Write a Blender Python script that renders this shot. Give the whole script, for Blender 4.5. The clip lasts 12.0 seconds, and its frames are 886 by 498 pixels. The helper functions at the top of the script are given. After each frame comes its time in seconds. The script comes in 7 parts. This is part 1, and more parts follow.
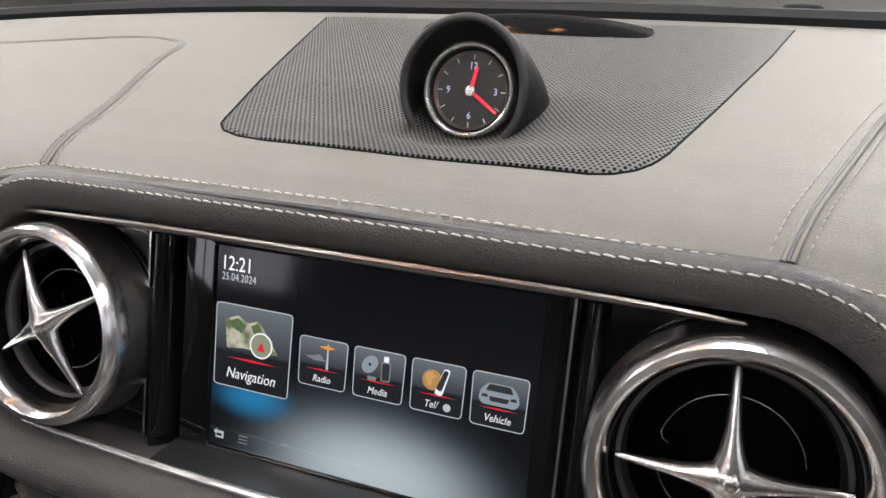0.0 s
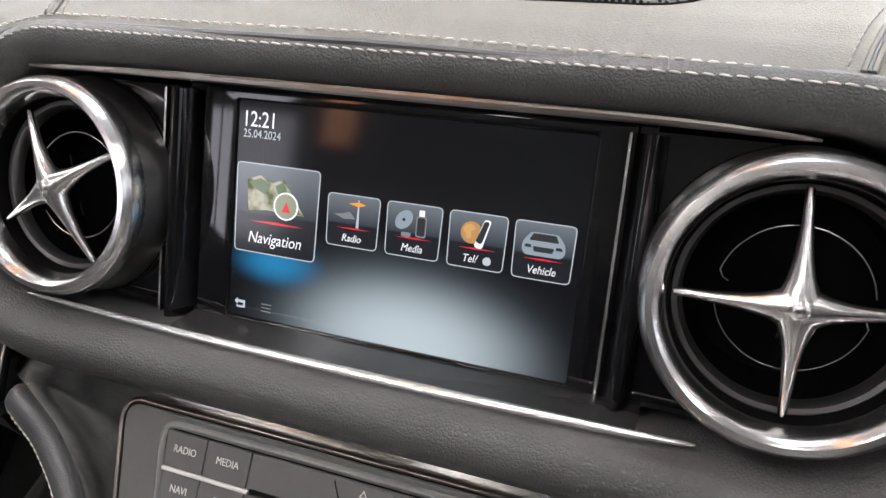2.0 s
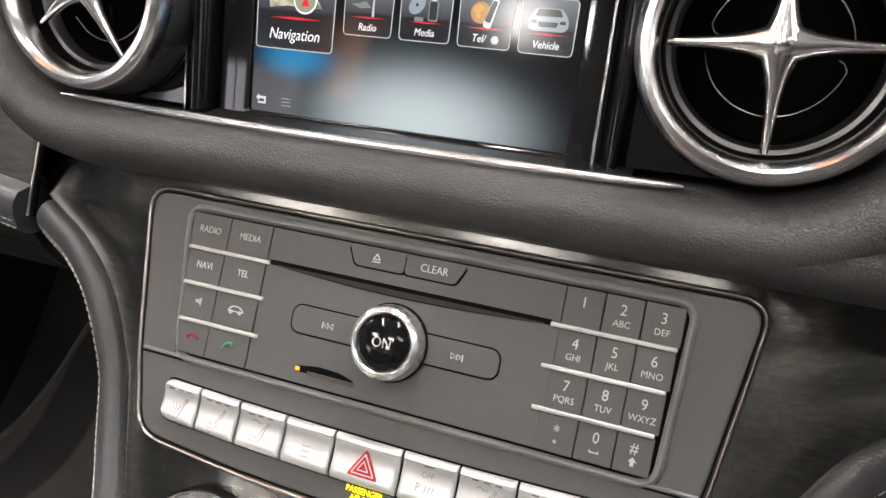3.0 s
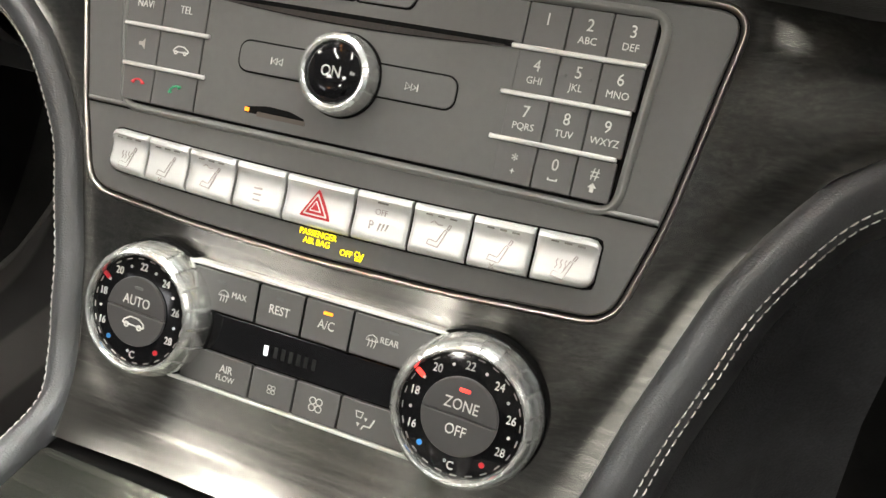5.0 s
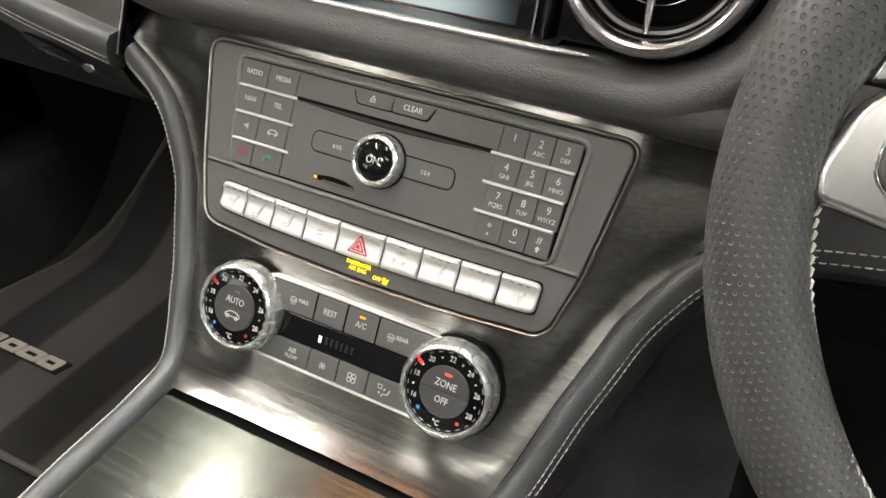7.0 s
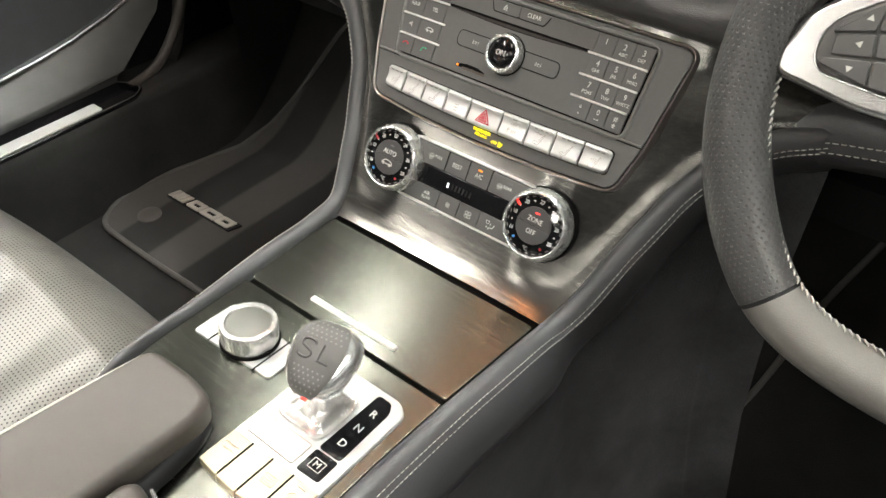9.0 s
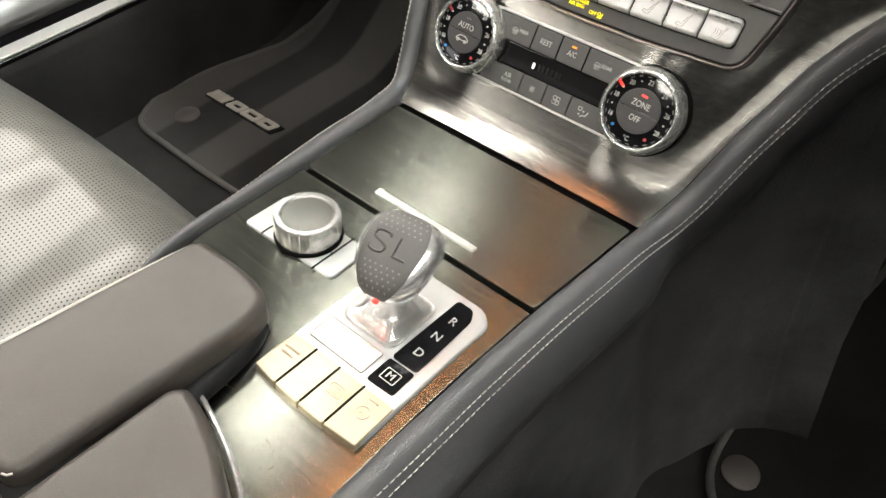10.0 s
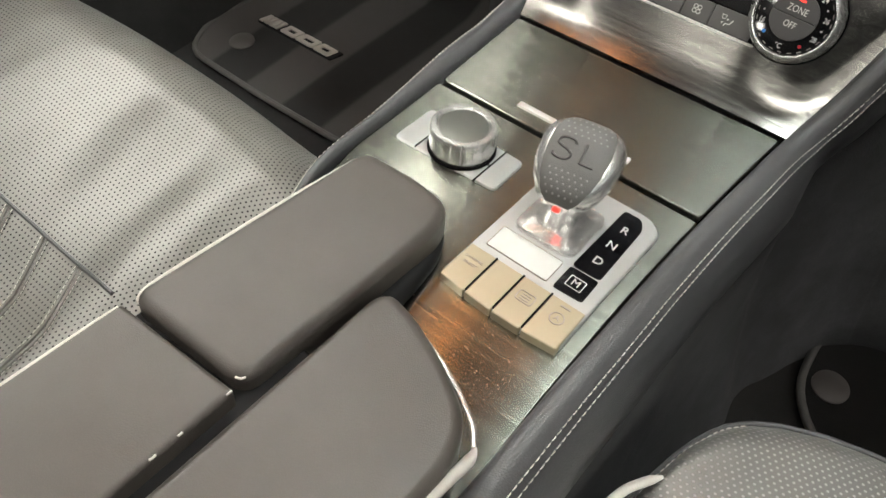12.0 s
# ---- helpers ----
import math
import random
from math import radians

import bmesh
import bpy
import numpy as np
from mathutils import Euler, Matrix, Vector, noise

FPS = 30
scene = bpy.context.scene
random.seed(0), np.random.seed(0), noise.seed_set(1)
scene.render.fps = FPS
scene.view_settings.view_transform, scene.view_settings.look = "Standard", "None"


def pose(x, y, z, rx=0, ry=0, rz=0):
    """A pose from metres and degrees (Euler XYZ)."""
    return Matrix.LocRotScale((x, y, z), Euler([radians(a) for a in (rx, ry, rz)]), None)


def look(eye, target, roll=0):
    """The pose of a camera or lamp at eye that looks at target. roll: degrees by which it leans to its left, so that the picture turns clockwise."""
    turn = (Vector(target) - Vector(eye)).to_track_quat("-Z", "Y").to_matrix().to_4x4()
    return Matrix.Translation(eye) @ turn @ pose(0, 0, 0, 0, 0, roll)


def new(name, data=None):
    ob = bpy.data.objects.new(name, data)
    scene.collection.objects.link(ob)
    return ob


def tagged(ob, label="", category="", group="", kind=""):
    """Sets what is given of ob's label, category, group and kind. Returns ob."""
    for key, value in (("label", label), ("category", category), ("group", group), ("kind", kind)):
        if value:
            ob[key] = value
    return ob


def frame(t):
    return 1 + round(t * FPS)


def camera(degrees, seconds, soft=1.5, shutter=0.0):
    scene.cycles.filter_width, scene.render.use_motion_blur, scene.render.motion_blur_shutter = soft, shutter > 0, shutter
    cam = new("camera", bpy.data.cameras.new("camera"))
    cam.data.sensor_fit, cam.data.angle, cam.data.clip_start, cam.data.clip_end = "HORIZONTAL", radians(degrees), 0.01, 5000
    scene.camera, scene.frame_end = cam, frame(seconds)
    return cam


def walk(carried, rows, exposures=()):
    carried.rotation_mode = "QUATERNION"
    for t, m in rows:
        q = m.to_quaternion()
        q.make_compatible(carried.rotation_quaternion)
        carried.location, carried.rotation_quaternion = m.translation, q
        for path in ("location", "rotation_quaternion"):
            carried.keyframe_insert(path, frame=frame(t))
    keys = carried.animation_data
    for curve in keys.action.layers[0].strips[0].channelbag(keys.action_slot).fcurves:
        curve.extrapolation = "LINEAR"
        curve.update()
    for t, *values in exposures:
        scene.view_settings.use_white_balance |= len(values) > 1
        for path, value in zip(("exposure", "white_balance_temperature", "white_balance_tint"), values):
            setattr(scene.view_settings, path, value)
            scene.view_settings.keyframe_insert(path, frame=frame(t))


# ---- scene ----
cam = camera(63.0, 12.0, soft=1.5)
PATH = [
    (0, (0.109, 0.139, 0.788), (-0.575, 1.872, 0.061), -0.0),
    (0.5, (0.098, 0.141, 0.769), (-0.561, 1.878, 0.028), 0.1),
    (1, (0.088, 0.145, 0.752), (-0.548, 1.881, -0.013), 0.4),
    (1.5, (0.086, 0.142, 0.749), (-0.543, 1.872, -0.033), 0.6),
    (2, (0.09, 0.128, 0.737), (-0.541, 1.847, -0.066), 0.8),
    (2.5, (0.094, 0.098, 0.705), (-0.533, 1.802, -0.132), 1.1),
    (3, (0.107, 0.079, 0.676), (-0.516, 1.756, -0.219), 1.5),
    (3.5, (0.12, 0.069, 0.661), (-0.506, 1.683, -0.341), 1.1),
    (3.7, (0.127, 0.068, 0.652), (-0.488, 1.659, -0.39), 1.1),
    (5.3, (0.133, 0.075, 0.618), (-0.435, 1.567, -0.586), 1.7),
    (5.5, (0.133, 0.073, 0.623), (-0.427, 1.557, -0.595), 1.8),
    (6, (0.136, 0.05, 0.651), (-0.424, 1.515, -0.591), 2.1),
    (6.5, (0.159, 0.02, 0.691), (-0.444, 1.47, -0.548), 2.3),
    (6.7, (0.169, 0.011, 0.704), (-0.457, 1.454, -0.531), 2.4),
    (8.3, (0.262, -0.086, 0.8), (-0.54, 1.235, -0.469), 1.5),
    (8.5, (0.268, -0.099, 0.8), (-0.557, 1.195, -0.483), 1.5),
    (9, (0.274, -0.142, 0.777), (-0.603, 1.045, -0.574), 1.2),
    (9.5, (0.265, -0.155, 0.755), (-0.609, 0.936, -0.675), 0.4),
    (10, (0.224, -0.135, 0.708), (-0.626, 0.887, -0.787), 0.3),
    (10.5, (0.198, -0.114, 0.671), (-0.616, 0.864, -0.872), 0.0),
    (11, (0.189, -0.116, 0.665), (-0.587, 0.841, -0.91), -0.1),
    (11.5, (0.177, -0.169, 0.684), (-0.581, 0.773, -0.91), -0.0),
    (12, (0.153, -0.208, 0.696), (-0.603, 0.719, -0.906), -0.0),
]
walk(cam, [(t, look(eye, target, roll)) for t, eye, target, roll in PATH],
     exposures=((0.0, 0.66, 6550, 15.5), (1.5, 0.91, 6450, 15.5), (2.5, 1.02, 6450, 16.5), (3.5, 1.14, 7000, 12.5), (6.5, 1.15, 6800, 9), (8.5, 1.12, 6900, 9.5), (10.0, 0.85, 6900, 10.5), (12.0, 0.58, 6850, 9)))

# ---- light: a showroom with ceiling panels, the car's roof is open ----
world = bpy.data.worlds.new("world")
scene.world = world
world.use_nodes = True
world.node_tree.nodes["Background"].inputs[0].default_value = (0.75, 0.8, 0.9, 1)
world.node_tree.nodes["Background"].inputs[1].default_value = 0.15


# ---- materials ----
def nodes_of(name):
    m = bpy.data.materials.new(name)
    m.use_nodes = True
    t = m.node_tree
    return m, t, t.nodes, t.links, t.nodes["Principled BSDF"]


def coords(t, kind="Object", scale=(1, 1, 1)):
    tc = t.nodes.new("ShaderNodeTexCoord")
    mp = t.nodes.new("ShaderNodeMapping")
    mp.inputs["Scale"].default_value = scale
    t.links.new(tc.outputs[kind], mp.inputs["Vector"])
    return mp.outputs["Vector"]


def noise_of(t, vec, scale, detail=3.0, rough=0.5):
    n = t.nodes.new("ShaderNodeTexNoise")
    n.inputs["Scale"].default_value, n.inputs["Detail"].default_value, n.inputs["Roughness"].default_value = scale, detail, rough
    t.links.new(vec, n.inputs["Vector"])
    return n.outputs["Fac"]


def ramp(t, fac, lo, hi, a, b):
    r = t.nodes.new("ShaderNodeMapRange")
    for k, v in zip(("From Min", "From Max", "To Min", "To Max"), (lo, hi, a, b)):
        r.inputs[k].default_value = v
    t.links.new(fac, r.inputs["Value"])
    return r.outputs["Result"]


def mix(t, fac, a, b):
    m = t.nodes.new("ShaderNodeMix")
    m.data_type = "RGBA"
    for k, v in ((0, fac), (6, a), (7, b)):
        if isinstance(v, (tuple, list)):
            m.inputs[k].default_value = (*v[:3], 1)
        elif isinstance(v, float):
            m.inputs[k].default_value = v
        else:
            t.links.new(v, m.inputs[k])
    return m.outputs[2]


def bump(t, bsdf, height, strength, dist):
    b = t.nodes.new("ShaderNodeBump")
    b.inputs["Strength"].default_value, b.inputs["Distance"].default_value = strength, dist
    t.links.new(height, b.inputs["Height"])
    last = bsdf.inputs["Normal"]
    if last.is_linked:
        t.links.new(last.links[0].from_socket, b.inputs["Normal"])
    t.links.new(b.outputs["Normal"], last)


def plain(name, col, rough=0.5, metal=0.0, vary=0.12, scale=60.0, emit=None, power=0.0, coat=0.0):
    m, t, n, l, b = nodes_of(name)
    f = noise_of(t, coords(t), scale, 4)
    dark = tuple(c * (1 - vary) for c in col)
    lite = tuple(min(1, c * (1 + vary)) for c in col)
    l.new(mix(t, f, dark, lite), b.inputs["Base Color"])
    b.inputs["Roughness"].default_value = rough
    if rough >= 0.4:
        l.new(ramp(t, noise_of(t, coords(t), scale * 0.23, 2), 0.0, 1.0, rough * 0.8, min(1, rough * 1.2)), b.inputs["Roughness"])
    b.inputs["Metallic"].default_value = metal
    b.inputs["Coat Weight"].default_value = coat
    if emit:
        b.inputs["Emission Color"].default_value = (*emit, 1)
        b.inputs["Emission Strength"].default_value = power
    return m


def leather(name, col, rough=0.45, grain=620.0, depth=0.35, spec=0.5, sheen=0.0):
    m, t, n, l, b = nodes_of(name)
    v = coords(t)
    vo = n.new("ShaderNodeTexVoronoi")
    vo.feature, vo.inputs["Scale"].default_value = "DISTANCE_TO_EDGE", grain
    warp = noise_of(t, v, grain * 0.5, 2)
    l.new(v, vo.inputs["Vector"])
    cells = ramp(t, vo.outputs["Distance"], 0.0, 0.25, 0.0, 1.0)
    soft = noise_of(t, v, 45.0, 4)
    base = mix(t, ramp(t, soft, 0.12, 0.88, 0.0, 1.0), tuple(c * 0.88 for c in col), tuple(c * 1.1 for c in col))
    l.new(mix(t, ramp(t, cells, 0, 1, 0.14, 0.0), base, tuple(c * 0.55 for c in col)), b.inputs["Base Color"])
    l.new(ramp(t, soft, 0.12, 0.88, rough * 0.9, rough * 1.12), b.inputs["Roughness"])
    b.inputs["Specular IOR Level"].default_value = spec
    b.inputs["Sheen Weight"].default_value = sheen
    bump(t, b, cells, depth, 0.0004)
    bump(t, b, warp, depth * 0.6, 0.0006)
    return m


def dots(t, vec, pitch):
    """Distance from the nearest point of a staggered dot grid, in pitches."""
    def one(shift):
        a = t.nodes.new("ShaderNodeVectorMath")
        a.operation = "MULTIPLY_ADD"
        a.inputs[1].default_value = (1 / pitch, 1 / (pitch * 1.732), 0)
        a.inputs[2].default_value = (shift, shift, 0)
        f = t.nodes.new("ShaderNodeVectorMath")
        f.operation = "FRACTION"
        s = t.nodes.new("ShaderNodeVectorMath")
        s.operation = "SUBTRACT"
        s.inputs[1].default_value = (0.5, 0.5, 0)
        k = t.nodes.new("ShaderNodeVectorMath")
        k.operation = "MULTIPLY"
        k.inputs[1].default_value = (1, 1.732, 0)
        d = t.nodes.new("ShaderNodeVectorMath")
        d.operation = "LENGTH"
        t.links.new(vec, a.inputs[0])
        t.links.new(a.outputs[0], f.inputs[0])
        t.links.new(f.outputs[0], s.inputs[0])
        t.links.new(s.outputs[0], k.inputs[0])
        t.links.new(k.outputs[0], d.inputs[0])
        return d.outputs["Value"]
    m = t.nodes.new("ShaderNodeMath")
    m.operation = "MINIMUM"
    t.links.new(one(0.0), m.inputs[0])
    t.links.new(one(0.5), m.inputs[1])
    return m.outputs[0]


def perforated(name, col, hole, pitch, radius, kind="UV", rough=0.45, metal=0.0, grain=True, depth=0.6, spec=0.5, folds=0.0):
    m, t, n, l, b = nodes_of(name)
    v = coords(t, kind)
    d = dots(t, v, pitch)
    mask = ramp(t, d, radius * 0.8, radius * 1.25, 1.0, 0.0)
    soft = noise_of(t, coords(t), 40.0, 4)
    base = mix(t, ramp(t, soft, 0.12, 0.88, 0.0, 1.0), tuple(c * 0.88 for c in col), tuple(c * 1.12 for c in col))
    l.new(mix(t, mask, base, hole), b.inputs["Base Color"])
    b.inputs["Roughness"].default_value, b.inputs["Metallic"].default_value = rough, metal
    l.new(ramp(t, mask, 0, 1, spec, 0.04), b.inputs["Specular IOR Level"])
    if grain:
        bump(t, b, noise_of(t, coords(t), 700.0, 2), 0.25, 0.0004)
    if folds:
        bump(t, b, noise_of(t, coords(t, scale=(1.0, 0.55, 1.0)), 11.0, 1.5), 1.0, folds)
    bump(t, b, ramp(t, mask, 0, 1, 1, 0), depth, 0.0006)
    return m


def brushed(name, col, rough=0.3, along="x", strength=0.12, aniso=0.5, deep=0.2):
    m, t, n, l, b = nodes_of(name)
    sc = {"x": (16, 1500, 1500), "y": (1500, 16, 1500)}[along]
    f = noise_of(t, coords(t, scale=sc), 1.0, 2, 0.6)
    sc2 = {"x": (5, 420, 420), "y": (420, 5, 420)}[along]
    g = noise_of(t, coords(t, scale=sc2), 1.0, 4, 0.6)
    c1 = mix(t, ramp(t, f, 0.18, 0.82, 0, 1), tuple(c * (1 - deep) for c in col), tuple(min(1, c * (1 + deep)) for c in col))
    l.new(mix(t, ramp(t, g, 0.32, 0.68, 0.0, 0.65), c1, tuple(c * (1 - deep * 1.3) for c in col)), b.inputs["Base Color"])
    b.inputs["Metallic"].default_value = 1.0
    b.inputs["Roughness"].default_value = rough
    b.inputs["Anisotropic"].default_value = aniso
    across = n.new("ShaderNodeCombineXYZ")
    across.inputs[0].default_value, across.inputs[1].default_value, across.inputs[2].default_value = 0.0, 0.8, 0.6
    l.new(across.outputs[0], b.inputs["Tangent"])
    if strength:
        bump(t, b, f, strength, 0.00015)
    return m


def carpet(name, col):
    m, t, n, l, b = nodes_of(name)
    v = coords(t)
    brushed_pile = noise_of(t, v, 9.0, 5, 0.65)
    fibre = noise_of(t, v, 650.0, 2)
    c = mix(t, ramp(t, brushed_pile, 0.2, 0.8, 0.0, 1.0), tuple(q * 0.18 for q in col), tuple(q * 2.5 for q in col))
    l.new(mix(t, ramp(t, fibre, 0.2, 0.8, 0.0, 0.5), c, tuple(q * 0.3 for q in col)), b.inputs["Base Color"])
    b.inputs["Roughness"].default_value = 0.95
    b.inputs["Sheen Weight"].default_value = 0.02
    bump(t, b, fibre, 0.6, 0.001)
    return m


# Black leather of the pad; its grey base colour holds the grazing sheen.
LEATHER_TOP = leather("dash_leather", (0.185, 0.178, 0.162), 0.56, 760.0, 0.34, 0.36)
LEATHER = leather("black_leather", (0.073, 0.074, 0.078), 0.36, 640.0, 0.22, 0.7)
# Same hide as the rails; light on the dash is tuned into its tone.
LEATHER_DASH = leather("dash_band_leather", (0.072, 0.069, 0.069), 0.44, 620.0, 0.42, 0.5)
LEATHER_ARM = leather("armrest_leather", (0.080, 0.070, 0.063), 0.40, 900.0, 0.12, 0.6)
GRILLE = perforated("grille_mesh", (0.120, 0.119, 0.115), (0.006, 0.006, 0.006), 0.0025, 0.30, "Object", 0.5, 0.0, False, 0.8)
SEAT = perforated("perforated_leather", (0.195, 0.190, 0.174), (0.015, 0.015, 0.015), 0.0042, 0.175, "UV", 0.31, spec=0.95, folds=0.010)
# Shaded copy of the seat leather: darker base, pale holes, shade in colour.
SEAT_SHADED = perforated("shaded_perforated_leather", (0.135, 0.133, 0.127), (0.40, 0.395, 0.38), 0.0040, 0.19, "UV", 0.32, spec=1.0, folds=0.006)
# Holes lighter than the leather: glints of the dimples put into colour.
RIM = perforated("rim_leather", (0.068, 0.067, 0.067), (0.118, 0.116, 0.113), 0.0036, 0.20, "UV", 0.33, depth=1.0)
# Smooth rim leather, lightened: the sheen from the lamps is in its colour.
RIM_SHEEN = leather("rim_sheen_leather", (0.205, 0.196, 0.184), 0.34, 800.0, 0.12)
METAL = brushed("brushed_dark_metal", (0.34, 0.332, 0.312), 0.24, "x", 0.13, 0.93, 0.42)
METAL_LID = brushed("brushed_lid_metal", (0.31, 0.322, 0.285), 0.25, "x", 0.10, 0.95, 0.42)
CHROME = plain("chrome", (0.78, 0.77, 0.76), 0.12, 1.0, 0.04, 30)
RING = plain("bright_satin", (0.86, 0.855, 0.845), 0.25, 0.85, 0.05, 120)
VENT = plain("vent_metal", (0.84, 0.82, 0.815), 0.23, 1.0, 0.03, 120)
SATIN = plain("satin_chrome", (0.62, 0.61, 0.60), 0.26, 1.0, 0.06, 90)
PLATE_SILVER = plain("plate_silver", (0.66, 0.665, 0.66), 0.26, 0.55, 0.04, 120)
SILVER = plain("silver_paint", (0.75, 0.74, 0.715), 0.30, 0.3, 0.04, 120)
PANEL_LIP = plain("satin_lip", (0.56, 0.51, 0.47), 0.30, 1.0, 0.06, 90)
LIP = plain("dark_metal_lip", (0.38, 0.35, 0.32), 0.30, 1.0, 0.08, 90)
GLOSS = plain("gloss_black", (0.006, 0.006, 0.007), 0.06, 0.0, 0.1, 20)
BLACK = plain("matt_black", (0.010, 0.010, 0.011), 0.55, 0.0, 0.2, 80)
PANEL = plain("panel_plastic", (0.104, 0.101, 0.098), 0.5, 0.0, 0.08, 300)
KEY = plain("key_plastic", (0.104, 0.101, 0.099), 0.5, 0.0, 0.06, 400)
# Near-black colour stands in for the shade inside gaps and recesses.
GAP = plain("gap_black", (0.004, 0.004, 0.004), 0.7)
GAP.node_tree.nodes["Principled BSDF"].inputs["Specular IOR Level"].default_value = 0.06
BLACK.node_tree.nodes["Principled BSDF"].inputs["Specular IOR Level"].default_value = 0.25
PRINT = plain("white_print", (0.62, 0.61, 0.58), 0.5)
PRINT_GREY = plain("grey_print", (0.48, 0.43, 0.41), 0.5)
PRINT_BROWN = plain("brown_print", (0.20, 0.17, 0.15), 0.5)
PRINT_RED = plain("red_print", (0.55, 0.02, 0.03), 0.4)
PRINT_BLUE = plain("blue_print", (0.03, 0.22, 0.62), 0.4)
PRINT_GREEN = plain("green_print", (0.03, 0.35, 0.16), 0.4)
THREAD = plain("light_thread", (0.62, 0.60, 0.55), 0.6, 0, 0.2, 400)
THREAD_DARK = plain("grey_thread", (0.30, 0.29, 0.28), 0.6, 0, 0.2, 400)
PIPING = plain("pale_piping", (0.66, 0.63, 0.58), 0.4, 0, 0.1, 200)
# Black carpet, its colour lowered further for the footwell shade.
CARPET = carpet("shaded_carpet", (0.015, 0.0145, 0.0142))
# Lighter copy of the same carpet, for light falling on the tunnel flank.
CARPET_LIT = carpet("lit_tunnel_carpet", (0.046, 0.047, 0.050))
AMBER = plain("amber_lamp", (0.8, 0.25, 0.02), 0.4, 0, 0, 10, (1.0, 0.24, 0.01), 1.1)
REDLAMP = plain("red_lamp", (0.8, 0.05, 0.03), 0.4, 0, 0, 10, (1.0, 0.03, 0.025), 1.4)
YELLOWLAMP = plain("yellow_lamp", (0.8, 0.7, 0.02), 0.4, 0, 0, 10, (0.95, 0.78, 0.0), 0.9)
WHITELAMP = plain("white_lamp", (0.8, 0.8, 0.8), 0.4, 0, 0, 10, (0.9, 0.95, 1.0), 0.9)


# ---- shapes ----
def smooth_bm(bm, angle=38):
    for f in bm.faces:
        f.smooth = True
    for e in bm.edges:
        if len(e.link_faces) == 2 and e.calc_face_angle(0) > radians(angle):
            e.smooth = False


def level(me):
    """Area-weighted normals, so that bevels do not bend the flat faces beside them."""
    if len(me.polygons) > 2500:
        return
    areas = sorted(p.area for p in me.polygons)
    if not areas or areas[-1] < 25 * areas[len(areas) // 2]:
        return
    at = [[] for _ in me.vertices]
    for p in me.polygons:
        for v in p.vertices:
            at[v].append((p.normal.copy(), p.area))
    out = []
    for p in me.polygons:
        for v in p.vertices:
            n = Vector((0, 0, 0))
            for q, area in at[v]:
                if q.dot(p.normal) > 0.62:
                    n += q * area
            out.append(n.normalized() if n.length > 1e-12 else p.normal)
    me.normals_split_custom_set(out)


def part(name, bm, material, parent=None, label="", at=None, angle=38):
    """One mesh object from a bmesh, under a thing or a part."""
    bm.normal_update()
    smooth_bm(bm, angle)
    me = bpy.data.meshes.new(name)
    bm.to_mesh(me)
    bm.free()
    level(me)
    for m in (material if isinstance(material, (list, tuple)) else [material]):
        me.materials.append(m)
    ob = new(name, me)
    if parent is not None:
        ob.parent = parent
    if at is not None:
        ob.matrix_basis = at
    if label:
        tagged(ob, label)
    return ob


def thing(name, m, label, category, group="", kind=""):
    ob = new(name)
    ob.empty_display_size = 0.02
    ob.matrix_basis = m
    return tagged(ob, label, category, group, kind)


def basis(o, up, right=(1, 0, 0)):
    r, u = Vector(right).normalized(), Vector(up).normalized()
    n = r.cross(u)
    m = Matrix.Identity(4)
    for i in range(3):
        m[i][0], m[i][1], m[i][2], m[i][3] = r[i], u[i], n[i], o[i]
    return m


def rrect(x0, y0, x1, y1, r, n=5):
    pts = []
    for cx, cy, a in ((x1 - r, y1 - r, 0), (x0 + r, y1 - r, 90), (x0 + r, y0 + r, 180), (x1 - r, y0 + r, 270)):
        for k in range(n + 1):
            t = radians(a + 90 * k / n)
            pts.append((cx + r * math.cos(t), cy + r * math.sin(t)))
    return pts


def circle(cx, cy, r, n=40):
    return [(cx + r * math.cos(2 * math.pi * k / n), cy + r * math.sin(2 * math.pi * k / n)) for k in range(n)]


def rounded(pts, r, n=4):
    """A polygon, anticlockwise, with its corners rounded."""
    out = []
    for i, p in enumerate(pts):
        a, b, c = Vector(pts[i - 1]), Vector(p), Vector(pts[(i + 1) % len(pts)])
        rr = min(r, 0.45 * (a - b).length, 0.45 * (c - b).length)
        p0, p1 = b + (a - b).normalized() * rr, b + (c - b).normalized() * rr
        for k in range(n + 1):
            t = k / n
            q = p0 * (1 - t) ** 2 + b * 2 * t * (1 - t) + p1 * t * t
            out.append((q.x, q.y))
    return out


def inset(pts, d):
    out, n = [], len(pts)
    for i in range(n):
        a, b, c = Vector(pts[i - 1]), Vector(pts[i]), Vector(pts[(i + 1) % n])
        e = c - a
        if e.length < 1e-9:
            e = Vector((1, 0))
        e.normalize()
        out.append((b.x - e.y * d, b.y + e.x * d))
    return out


def rings(bm, loops, closed=True, cap0=False, cap1=False):
    vs = [[bm.verts.new(p) for p in loop] for loop in loops]
    n = len(vs[0])
    for a, b in zip(vs, vs[1:]):
        for i in range(n if closed else n - 1):
            j = (i + 1) % n
            bm.faces.new((a[i], a[j], b[j], b[i]))
    if cap0:
        bm.faces.new(list(reversed(vs[0])))
    if cap1:
        bm.faces.new(vs[-1])
    return vs


